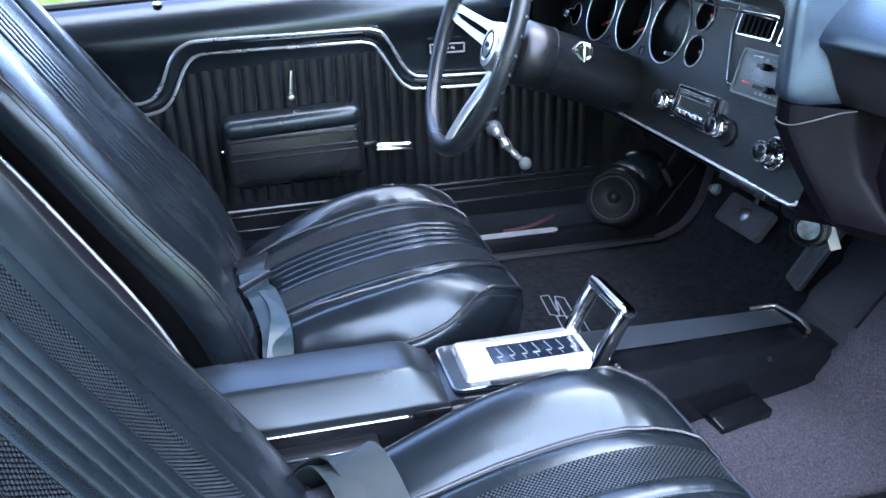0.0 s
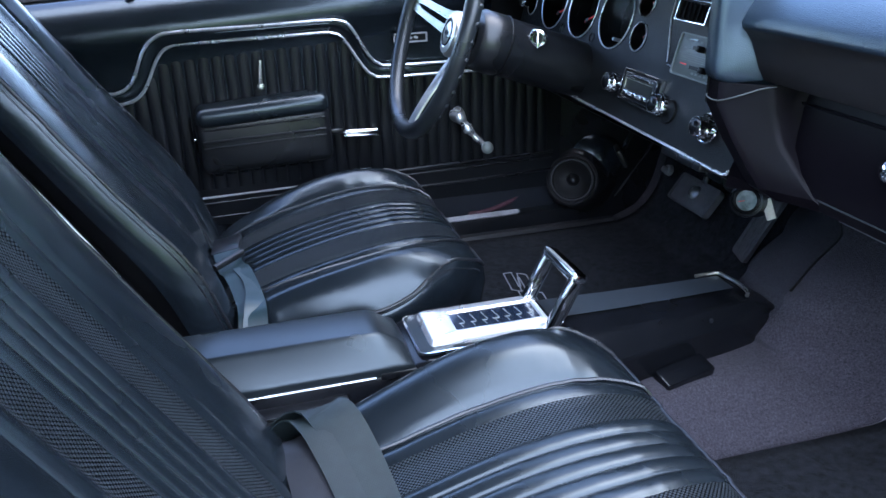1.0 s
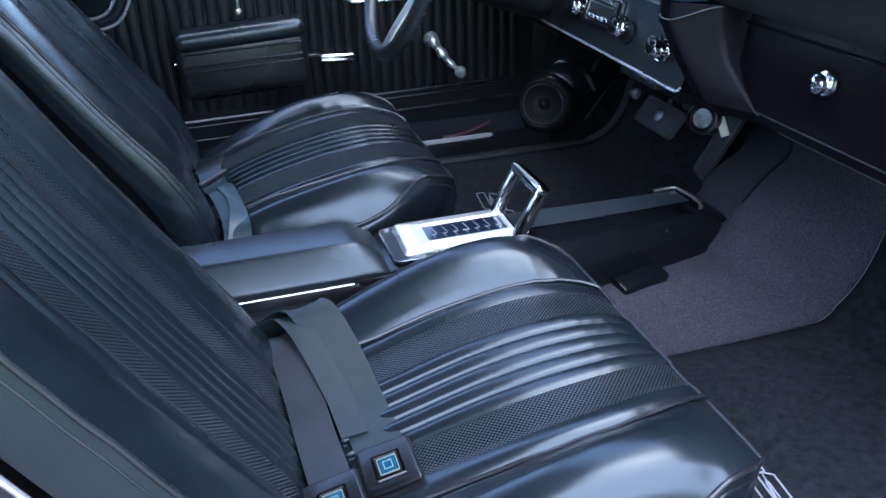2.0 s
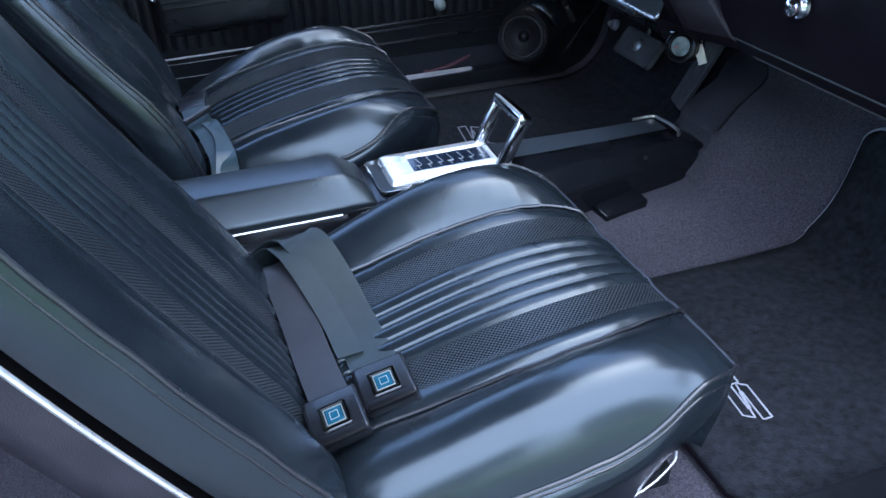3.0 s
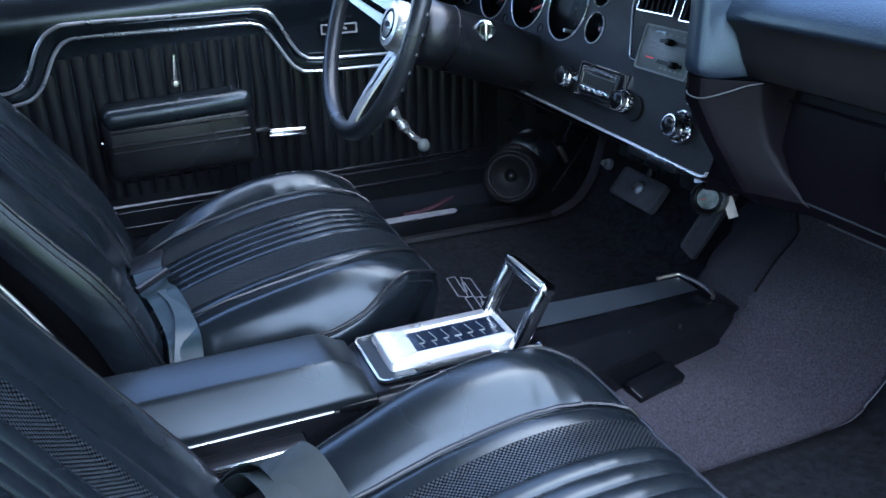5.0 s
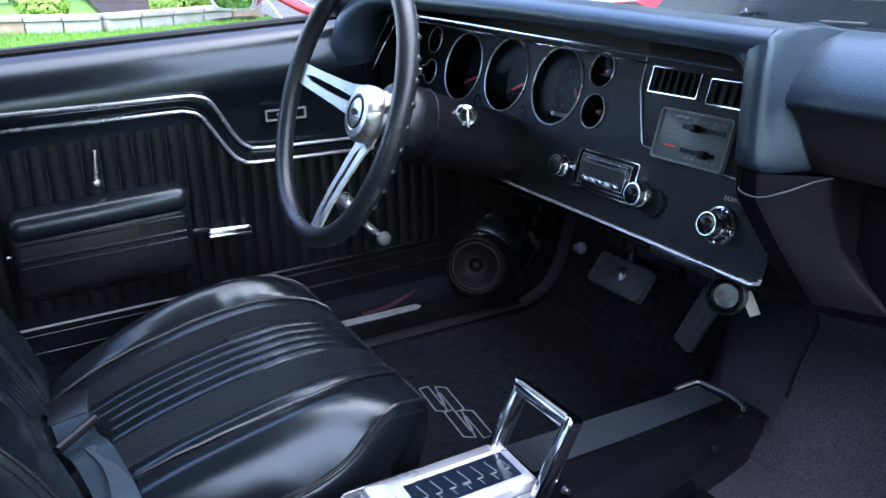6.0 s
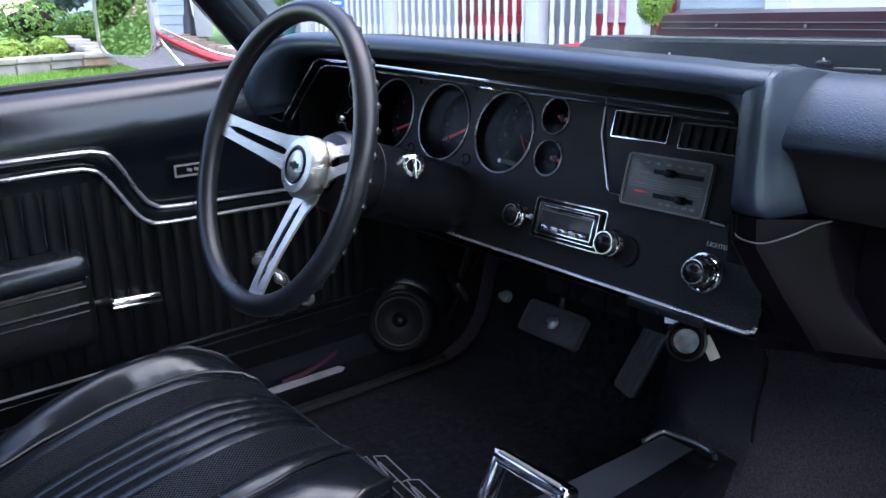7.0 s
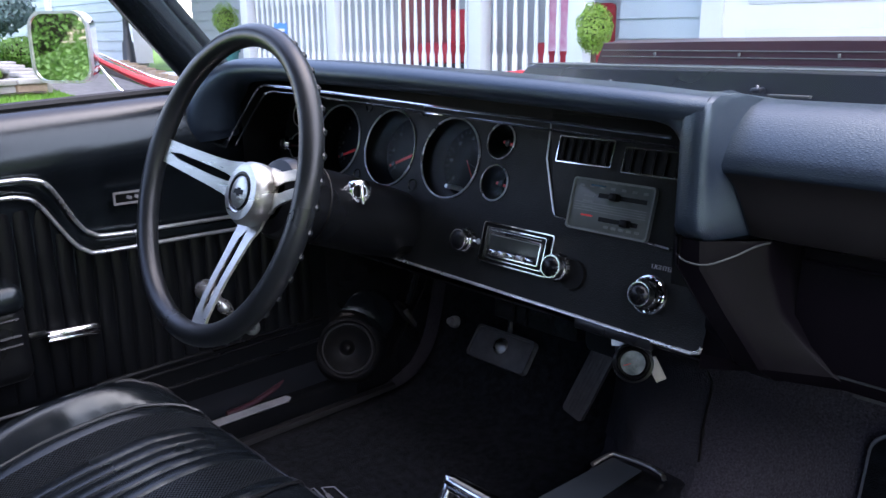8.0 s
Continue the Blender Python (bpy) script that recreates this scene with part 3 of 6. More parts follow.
# ---- Kick panel with speaker ----
kick = thing("kick_panel", "black moulded kick panel with a round speaker", "kick panel", (0.38, 0.74, 0.4))
part("panel", box((0.46, 0.03, 0.62), pose(0.52, 0.752, 0.65), 0.01), PLASTIC, kick)
sp_axis = Vector((-0.55, -0.80, 0.22)).normalized()
sp_at = Vector((0.338, 0.705, 0.474))
spm = frame_to(sp_at, sp_axis)
part("pod", lathe([(0.092, -0.09), (0.086, -0.05), (0.076, -0.020), (0.068, -0.004), (0.060, 0.0)], spm, 36), PLASTIC, kick, "bulging black speaker pod")
hood_m = frame_to(sp_at - sp_axis * 0.100 + Vector((0.012, 0.0, 0.052)), sp_axis) @ Matrix.Diagonal((0.098, 0.078, 0.086, 1))
part("pod_hood", lathe([(math.sin(radians(a)) ** 0.7 if a else 0.0, math.cos(radians(a)) * 0.92) for a in (0, 12, 24, 36, 48, 60, 72, 84, 92)], hood_m, 40), VINYL, kick, "rounded speaker pod hood")
spk = part("speaker", lathe([(0.062, -0.010), (0.062, 0.006), (0.057, 0.009), (0.053, 0.005), (0.049, 0.003), (0.044, 0.001), (0.036, -0.008), (0.016, -0.020), (0.0, -0.021)], spm @ Matrix.Translation((0, 0, 0.012)), 40), RUBBER, kick, "round black speaker cone")
part("dust_cap", lathe([(0, -0.001), (0.006, -0.002), (0.012, -0.007), (0.016, -0.015), (0.0165, -0.020)], spm @ Matrix.Translation((0, 0, 0.010)), 24), PLASTIC, spk, "glossy black centre cap")
part("surround", torus(0.049, 0.0050, spm @ Matrix.Translation((0, 0, 0.014)), 44, 10), RUBBER, spk, "rubber roll surround")
part("wire_loop", tube(smooth_line([(0.470, 0.735, 0.405), (0.500, 0.735, 0.445), (0.559, 0.735, 0.523), (0.60, 0.735, 0.60)], 12), 0.0026, 6), SMOKE, kick)

# ---- Pedals ----
def toe_face(x, z):
    return frame_to((x, 0, z), (-0.93, 0, 0.36))


brake = thing("brake_pedal", "black rubber brake pedal with a bright round medallion", "pedal", (0.51, 0.445, 0.5))
bm_ = frame_to((0.512, 0.442, 0.496), (-0.80, 0.0, 0.60))
part("pad", prism(rounded(0.146, 0.066, 0.010), bm_, 0.012, bevel=0.003), PEDAL, brake)
part("rim", ring_frame(rounded(0.146, 0.066, 0.010), rounded(0.136, 0.056, 0.008), bm_ @ Matrix.Translation((0, 0, 0.0115)), 0.003), PEDAL, brake)
part("medallion", lathe([(0, 0.006), (0.010, 0.005), (0.0155, 0.002), (0.016, 0)], bm_ @ Matrix.Translation((0.0, 0.004, 0.0125)), 20), BRUSHED, brake, "bright worn medallion")
part("arm", tube(smooth_line([(0.52, 0.438, 0.505), (0.535, 0.44, 0.545), (0.530, 0.425, 0.61), (0.50, 0.42, 0.70), (0.46, 0.42, 0.80)], 12), 0.007, 8, flat=1.4), PLASTIC, brake)
gas = thing("gas_pedal", "long ribbed grey accelerator pedal", "pedal", (0.55, 0.27, 0.42))
ga, gb = Vector((0.525, 0.272, 0.425)), Vector((0.545, 0.226, 0.572))
gm = frame_to((ga + gb) / 2, Vector((-0.90, -0.05, 0.25)), gb - ga)
part("pad", prism(rounded(0.044, 0.165, 0.006), gm, 0.010, bevel=0.002), PEDAL, gas)
for k in range(5):
    part("rib", box((0.003, 0.150, 0.002), gm @ Matrix.Translation((-0.014 + 0.007 * k, 0, 0.0112)), 0.0008), PEDAL, gas)
part("rod", tube([gb, gb + Vector((0.02, 0.0, 0.08)), gb + Vector((0.03, 0, 0.2))], 0.005, 8), PLASTIC, gas)
foot = thing("parking_pedal", "small dark rubber parking brake pedal", "pedal", (0.42, 0.62, 0.55))
part("pad", box((0.012, 0.06, 0.045), pose(0.412, 0.610, 0.552, 0, -30, -20), 0.004), RUBBER, foot)
part("arm", tube([(0.42, 0.612, 0.57), (0.46, 0.62, 0.64), (0.50, 0.63, 0.76)], 0.006, 8), PLASTIC, foot)
dim = thing("dimmer_switch", "small bright floor dimmer switch on the toe board", "switch", (0.545, 0.60, 0.5))
part("button", lathe([(0, 0.022), (0.007, 0.021), (0.008, 0.012), (0.012, 0.010), (0.013, 0)], frame_to((0.538, 0.60, 0.505), (-0.93, 0, 0.36)), 14), SILVER, dim)

# ---- Floor mats ----
def mat(name, y0, y1, x0, x1, label, grp):
    ob = thing(name, label, "floor mat", ((x0 + 0.3) / 2, (y0 + y1) / 2, 0.35), grp)
    line = [p for p in smooth_line([(x, 0, z) for x, z in TOE], 240) if p.x >= x0 and p.x <= x1]
    lift = 0.010
    rows, edge_a, edge_b = [], [], []
    n = len(line)
    for i, p in enumerate(line):
        inset = 0.0
        for d in (i, n - 1 - i):
            s = d * 0.008
            if s < 0.05:
                inset = max(inset, 0.05 - math.sqrt(max(0, 0.05 ** 2 - (0.05 - s) ** 2)))
        a, b = y0 + inset, y1 - inset
        shift = 0.05 * max(0.0, min(1.0, (p.x - 0.40) / 0.08)) if y0 > 0 else 0.0
        off = Vector((shift - (0.010 if p.x > 0.47 else 0.0), 0, lift))
        row = [Vector((p.x, a + (b - a) * k / 16, p.z)) + off + Vector((0, 0, 0.0015 * noise.noise(Vector((p.x * 9, k * 0.7, y0))))) for k in range(17)]
        rows.append(row)
        edge_a.append(row[0]), edge_b.append(row[-1])
    pile = part("mat_sheet", sheet(rows), MATPILE, ob)
    pile.modifiers.new("thick", "SOLIDIFY").thickness = 0.008
    loop = edge_a + rows[-1][1:-1] + edge_b[::-1] + rows[0][1:-1][::-1]
    part("binding", tube(loop, 0.0040, 6, closed=True), SMOKE, ob, "stitched edge binding")
    if y0 < 0:
        # This length is coloured pale for the light caught on the toe board.
        part("worn_edge", tube([p + Vector((-0.002, 0.002, 0.002)) for p in edge_b if p.x > 0.395 and p.z < 0.57], 0.0034, 6), PALESILVER, ob, "binding painted pale where it catches light")
    return ob


def emblem(ob, x, y, size):
    """Two slanting angular outlines, embroidered in pale thread."""
    z = 0.345 + 0.0195
    for k in (0, 1):
        cy = y - k * size * 0.92
        pts = [(0.42, -0.5), (0.42, 0.30), (0.10, 0.42), (-0.02, -0.20), (-0.10, -0.20), (-0.10, 0.5), (-0.42, 0.5), (-0.42, -0.30), (-0.10, -0.42), (0.02, 0.20), (0.10, 0.20), (0.10, -0.5)]
        loop = [Vector((x + u * size * 0.55 + v * size * 0.12, cy + v * size, z)) for u, v in pts]
        dense = []
        for a, b in zip(loop, loop[1:] + loop[:1]):
            dense += [a.lerp(b, j / 4) for j in range(4)]
        part("embroidery", tube(dense, 0.0014, 5, closed=True, flat=0.6), STITCH, ob, "pale embroidered emblem outline")


# Carried up the toe board so its black pile gives the footwell's shade.
mat_d = mat("floor_mat", 0.185, 0.675, -0.05, 0.565, "black driver's floor mat with a pale stitched emblem", "floor mats")
emblem(mat_d, 0.095, 0.425, 0.10)
mat_p = mat("floor_mat", -0.66, -0.205, 0.0, 0.552, "black passenger floor mat with pale edge and emblem", "floor mats")
emblem(mat_p, 0.122, -0.425, 0.075)

# ---- Centre console ----
con = thing("centre_console", "black and charcoal centre console with bright trim", "console", (-0.1, 0, 0.42))


def con_section(x, yc, top_w, top_z, mid_w, mid_z, bot_w, bot_z):
    """Across the console body at x: flat top, sloping shoulder, rounded ridge, side drawn in below."""
    dw, dz = mid_w - top_w, top_z - mid_z
    r = 0.10
    half = [(bot_w, bot_z), (mid_w - 0.0022, mid_z - 0.010), (mid_w - 0.0005, mid_z - 0.004), (mid_w - 0.0006, mid_z + 0.0008), (mid_w - r * dw, mid_z + r * dz), (mid_w - 0.22 * dw, mid_z + 0.20 * dz), (top_w + 0.006, top_z - 0.0045), (top_w + 0.002, top_z - 0.001), (top_w - 0.003, top_z)]
    return [Vector((x, yc + w, z)) for w, z in half] + [Vector((x, yc, top_z + 0.0015))] + [Vector((x, yc - w, z)) for w, z in half[::-1]]


base_rows = [con_section(x, 0.0, tw, tz, mw, mz, bw, bz) for x, tw, tz, mw, mz, bw, bz in (
    (-0.72, 0.060, 0.505, 0.072, 0.46, 0.088, 0.41), (-0.25, 0.060, 0.506, 0.074, 0.46, 0.090, 0.41), (-0.238, 0.064, 0.514, 0.076, 0.465, 0.092, 0.41), (0.0, 0.062, 0.512, 0.102, 0.474, 0.092, 0.405),
    (0.10, 0.054, 0.512, 0.082, 0.477, 0.072, 0.40), (0.20, 0.047, 0.512, 0.062, 0.477, 0.052, 0.40), (0.298, 0.041, 0.514, 0.0455, 0.477, 0.036, 0.40), (0.312, 0.039, 0.508, 0.043, 0.477, 0.033, 0.40), (0.345, 0.034, 0.494, 0.037, 0.478, 0.027, 0.40), (0.380, 0.026, 0.481, 0.030, 0.478, 0.020, 0.42))]
bm = sheet(base_rows)
bm.faces.new([v for v in bm.verts if abs(v.co.x - 0.380) < 1e-4])
part("body", bm, CONBLACK, con, "gloss black console body", crease=50)
def lid_section(x, tw, tz, mw, mz, r):
    """Across the lid at x: flat top, rounded shoulders, sloped sides with a rounded foot."""
    half = [(tw - r, tz), (tw - 0.45 * r, tz - 0.06 * r), (tw, tz - 0.28 * r), (tw + 0.5 * r, tz - 0.75 * r), (mw - 0.6 * r, mz + 0.75 * r), (mw - 0.15 * r, mz + 0.15 * r), (mw, mz - 0.5 * r), (mw, 0.508)]
    return [Vector((x, w, z)) for w, z in half[::-1]] + [Vector((x, 0, tz + 0.0012))] + [Vector((x, -w, z)) for w, z in half]


lid_rows = [lid_section(*q) for q in (
    (-0.75, 0.039, 0.558, 0.072, 0.520, 0.006), (-0.34, 0.039, 0.558, 0.072, 0.520, 0.006), (-0.300, 0.039, 0.5577, 0.072, 0.520, 0.006), (-0.288, 0.0375, 0.5565, 0.072, 0.520, 0.006), (-0.279, 0.036, 0.553, 0.072, 0.520, 0.006),
    (-0.262, 0.034, 0.542, 0.072, 0.519, 0.006), (-0.252, 0.034, 0.533, 0.071, 0.518, 0.005), (-0.246, 0.034, 0.524, 0.0705, 0.515, 0.004), (-0.243, 0.034, 0.512, 0.069, 0.510, 0.001))]
lid = part("lid", sheet(lid_rows), CONSOLE, con, "charcoal storage lid with sloped sides", crease=60)
for sy in (-1, 1):
    part("lid_trim", tube([(x, sy * 0.0735, 0.509) for x in (-0.75, -0.5, -0.30)], 0.0013, 6), SILVER, con, "thin bright lid edge")
    part("base_flange", box((0.40, 0.030, 0.050), pose(-0.54, sy * 0.085, 0.466), 0.004), PLASTIC, con)
    part("side_strip", box((0.40, 0.004, 0.012), pose(-0.54, sy * 0.1025, 0.488, sy * -18), 0.0015), CHROME, con, "ribbed bright side strip")
    part("side_groove", box((0.40, 0.002, 0.002), pose(-0.54, sy * 0.1050, 0.489, sy * -18)), DIAL, con)
    part("latch_step", box((0.05, 0.006, 0.010), pose(-0.268, sy * 0.071, 0.508), 0.002), PLASTIC, con)
# Front top strip and its bright end trim.
part("top_strip", sheet([[Vector((x, y, z + 0.0032)) for y in (w, 0.02, -0.006)] for x, w, z in ((-0.02, 0.056, 0.514), (0.1, 0.052, 0.5125), (0.2, 0.047, 0.513), (0.295, 0.041, 0.515))]), STRIPGREY, con, "satin blue-grey top strip")
ut = [Vector(p) for p in ((0.258, 0.047, 0.5205), (0.275, 0.0468, 0.521), (0.292, 0.0455, 0.5215))] + smooth_line([(0.299, 0.042, 0.522), (0.304, 0.0, 0.523), (0.302, -0.030, 0.5215), (0.296, -0.038, 0.518)], 10)
part("end_trim", tube(ut, 0.0030, 8), BRUSHED, con, "bright bent end trim")
part("side_tab", box((0.090, 0.036, 0.022), pose(0.168, -0.082, 0.428, 14, -4, 10), 0.004), CONBLACK, con)
for x in (0.05, 0.22):
    part("side_screw", lathe([(0, 0.002), (0.003, 0.0015), (0.004, 0)], frame_to((x, -0.062, 0.50), (0, -1, 0.4)), 10), PLASTIC, con)

# Shift plate and lever.
gate = thing("shift_plate", "bright shift plate with a dark gear window", "shift plate", (-0.13, 0.0, 0.52))
part("surround", ring_frame(rounded(0.214, 0.120, 0.014, cx=-0.128, cy=0.005), rounded(0.207, 0.113, 0.010, cx=-0.128, cy=0.005), Matrix.Translation((0, 0, 0.5175)), 0.0042), CHROME, gate, "bright outer line of the plate")
part("deck", prism(rounded(0.208, 0.114, 0.010, cx=-0.128, cy=0.005), Matrix.Translation((0, 0, 0.5165)), 0.002), CONSOLE, gate, "dark recessed plate")
gp = pose(0, 0, 0.519, 3, 0, 0)
bez = bmesh.new()
bx = [[rounded(w, h, r, cx=cx, cy=0.010) for w, h, r, cx in ((0.186, 0.090, 0.006, -0.120), (0.180, 0.083, 0.005, -0.120), (0.176, 0.079, 0.004, -0.1195))], (0.0, 0.0095, 0.0115)]
wi = [rounded(w, h, 0.0025, cx=-0.1035, cy=0.010) for w, h in ((0.134, 0.053), (0.130, 0.049))]
rings = [[bez.verts.new(gp @ Vector((u, v, z))) for u, v in o] for o, z in zip(bx[0] + wi, bx[1] + (0.0115, 0.0085))]
for a, b in zip(rings, rings[1:]):
    for k in range(len(a)):
        bez.faces.new((a[k], a[(k + 1) % len(a)], b[(k + 1) % len(a)], b[k]))
part("bezel", bez, SATIN, gate, "raised satin-bright bezel", crease=50)
win = part("window", prism(rounded(0.131, 0.050, 0.002, cx=-0.1035, cy=0.010), gp @ Matrix.Translation((0, 0, 0.004)), 0.0045), surface("smoked_blue_window", (0.006, 0.010, 0.020), (0.012, 0.018, 0.032), rough=0.12, scale=30, spec=0.8), gate, "dark gear indicator window")
for k in range(7):
    x = -0.155 + 0.0178 * k
    part("gear_mark", box((0.0011, 0.022, 0.0006), gp @ pose(x + 0.002, 0.016, 0.0086, 0, 0, 12)), GREYMARK, win)
    part("gear_mark", box((0.0075 if k != 3 else 0.010, 0.0026 if k != 3 else 0.0042, 0.0006), gp @ pose(x - 0.001, 0.0035, 0.0086)), GREYMARK, win)
    part("gear_mark", box((0.0011, 0.009, 0.0006), gp @ pose(x - 0.002, -0.0035, 0.0086, 0, 0, 10)), GREYMARK, win)
part("slot", box((0.140, 0.011, 0.004), pose(-0.112, -0.0435, 0.5185), 0.001), DIAL, gate, "black lever slot")
part("slot_slider", box((0.030, 0.008, 0.003), pose(-0.060, -0.0435, 0.5210), 0.001), SILVER, gate)
lever = thing("shift_lever", "bright horseshoe-shaped shift lever", "shift lever", (-0.03, 0.0, 0.52))
for y in (0.047, -0.050):
    lm = frame_to((-0.019, y, 0.561), (0.040, 0, 0.080), (0, 1, 0))
    post = part("post", box((0.022, 0.012, 0.104), lm, 0.003, seg=3), CHROME, lever, "bright flat side post")
    for dx in (-0.0055, 0.0055):
        part("post_groove", box((0.0016, 0.0126, 0.086), lm @ Matrix.Translation((dx, 0, 0))), PLASTIC, post)
part("grip", box((0.024, 0.112, 0.017), pose(0.0015, -0.0015, 0.600, 0, 20, 0), 0.006, seg=4), CHROME, lever, "bright crossbar grip")
part("grip_inlay", box((0.014, 0.090, 0.0024), pose(-0.0015, -0.0015, 0.6088, 0, 20, 0), 0.0008), surface("pale_grey_inlay", (0.20, 0.21, 0.21), (0.27, 0.28, 0.28), rough=0.3, scale=40), lever, "pale grey grip inlay")
part("release_button", lathe([(0, 0.009), (0.004, 0.008), (0.0055, 0)], frame_to((-0.010, -0.056, 0.522), (0, -1, 0.1)), 12), CHROME, lever)

# ---- Bucket seats ----
def dotted(name, pitch):
    """Vinyl embossed with staggered dots, laid out along the strip."""
    m = surface(name, (0.009, 0.010, 0.011), (0.015, 0.017, 0.019), rough=0.32, scale=14, cast=(0.86, 0.94, 1.0))
    nt = m.node_tree
    uv = nt.nodes.new("ShaderNodeUVMap")
    mp = nt.nodes.new("ShaderNodeMapping")
    mp.inputs["Rotation"].default_value = (0, 0, radians(45))
    mp.inputs["Scale"].default_value = (1 / pitch, 1 / pitch, 1)
    v = node(nt, "ShaderNodeTexVoronoi", Scale=1.0, Randomness=0.0)
    v.voronoi_dimensions = "2D"
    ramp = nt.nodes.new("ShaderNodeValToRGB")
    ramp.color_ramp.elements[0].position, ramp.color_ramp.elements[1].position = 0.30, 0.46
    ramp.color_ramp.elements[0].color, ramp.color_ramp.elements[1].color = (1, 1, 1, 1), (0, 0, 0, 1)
    bump = node(nt, "ShaderNodeBump", Strength=1.0, Distance=0.0016)
    p = nt.nodes["Principled BSDF"]
    nt.links.new(uv.outputs["UV"], mp.inputs["Vector"])
    nt.links.new(mp.outputs["Vector"], v.inputs["Vector"])
    nt.links.new(v.outputs["Distance"], ramp.inputs["Fac"])
    nt.links.new(ramp.outputs["Color"], bump.inputs["Height"])
    nt.links.new(bump.outputs["Normal"], p.inputs["Normal"])
    # Gaps coloured darker and duller than the dots, as cavity shade.
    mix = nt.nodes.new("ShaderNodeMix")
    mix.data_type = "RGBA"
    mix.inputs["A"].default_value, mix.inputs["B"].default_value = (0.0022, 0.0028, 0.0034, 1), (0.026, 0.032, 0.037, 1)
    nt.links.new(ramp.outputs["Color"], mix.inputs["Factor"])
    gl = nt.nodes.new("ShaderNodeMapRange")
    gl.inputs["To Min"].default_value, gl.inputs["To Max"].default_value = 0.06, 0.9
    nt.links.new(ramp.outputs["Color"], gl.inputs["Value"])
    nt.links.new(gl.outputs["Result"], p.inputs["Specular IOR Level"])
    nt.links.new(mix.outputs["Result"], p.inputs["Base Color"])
    return m


WOVEN = dotted("embossed_black_vinyl", 0.0037)


def laid_sheet(rows):
    """A skin whose map runs in metres along and across it."""
    bm = sheet(rows)
    bm.verts.index_update()
    layer = bm.loops.layers.uv.new("UVMap")
    w = len(rows[0])
    mid, along = w // 2, [0.0]
    for a, b in zip(rows, rows[1:]):
        along.append(along[-1] + (b[mid] - a[mid]).length)
    for f in bm.faces:
        for loop in f.loops:
            i, k = divmod(loop.vert.index, w)
            loop[layer].uv = (along[i], (rows[i][k] - rows[i][0]).length)
    return bm


def ease(a, b, x):
    t = min(1.0, max(0.0, (x - a) / (b - a)))
    return t * t * (3 - 2 * t)


def seat_skin(P, C, half, n, cush, dish, rolls, edge, pleat, seams, y0, dx, twist, fall):
    """Places on a cushion or backrest: i the station, f the share of half width, k the way down the side.
    rolls: heights of the side rolls towards -y and +y; seams: where they begin; edge: height of the outer edge; twist: how far the +y side stands back; fall: how late the roll drops to its edge."""
    line, core = smooth_line(P, n), smooth_line(C, n)
    hw = [v.x for v in smooth_line([(h, 0, 0) for h in half], n)]
    front = 0.80 if cush else 1.0
    normals = []
    for i in range(n):
        t = line[min(i + 1, n - 1)] - line[max(i - 1, 0)]
        nn = Vector((-t.z, 0, t.x)).normalized()
        if nn.dot(line[i] - core[i]) < 0:
            nn = -nn
        normals.append(nn)

    def lift(f, s):
        """Height of the cover over the line: dished middle, crowned side rolls, pleats, seams drawn in."""
        a, seam = abs(f) * 0.26, seams[f > 0]
        end = (ease(0.02, 0.40, s) if cush else min(1.0, s / 0.10)) * ease(0.0, 0.42, front - s)
        roll = rolls[f > 0] * end
        h = -dish * (1 - ease(0.12, 0.215, a)) * min(1.0, s / 0.08) * ease(0.0, 0.36, front - s)
        h += roll * ease(seam - 0.006, seam + 0.046, a)
        rim = edge[f > 0] * (1 - ease(0.36, 0.60, s)) if cush else edge[f > 0] * end
        h -= (roll - rim) * max(0.0, (a - seam - 0.034) / (0.226 - seam)) ** fall
        h -= 0.007 * math.exp(-((a - seam) / 0.006) ** 2) * end
        if a < 0.062:
            w = (a / 0.0248 + 0.5) % 1.0
            h += pleat * (math.sqrt(max(0.0, 1 - (2 * w - 1) ** 2)) - 0.75) * min(1, s / 0.06) * ease(0.0, 0.22, 0.84 - s)
        elif a < seam - 0.030:
            h -= 0.002
        elif a < seam:
            h += 0.004 * math.sin((a - seam + 0.030) / 0.030 * math.pi) * end
        return h

    def at(i, f, k=0.0):
        s = i / (n - 1)
        y = f * hw[i]
        p = line[i] + normals[i] * (lift(f, s) * (1 - k))
        if k > 0:
            p = p.lerp(core[i], k)
            y += (0.012 * math.sin(min(1.0, k * 1.5) * math.pi) - 0.010 * k) * (1 if f > 0 else -1)
        a = abs(f) * 0.26
        pucker = 0.0020 * noise.noise(Vector((s * 24, f * 6 + y0 * 3, 0))) * (math.exp(-((a - seams[f > 0] - 0.010) / 0.020) ** 2) + 0.7 * math.exp(-((a - 0.262) / 0.016) ** 2) * (1 - min(1.0, k * 4)))
        fold = 0.0008 * noise.noise(Vector((s * 34, f * 1.5 + y0, 4.0))) * (a < 0.066) * ease(0.25, 0.6, s)
        wr = 0.0022 * noise.noise(Vector((p.x * 6 + y0 * 7, y * 5, p.z * 6))) + pucker + fold
        return Vector((p.x + dx - twist * f, y0 + y, p.z)) + normals[i] * wr
    return at


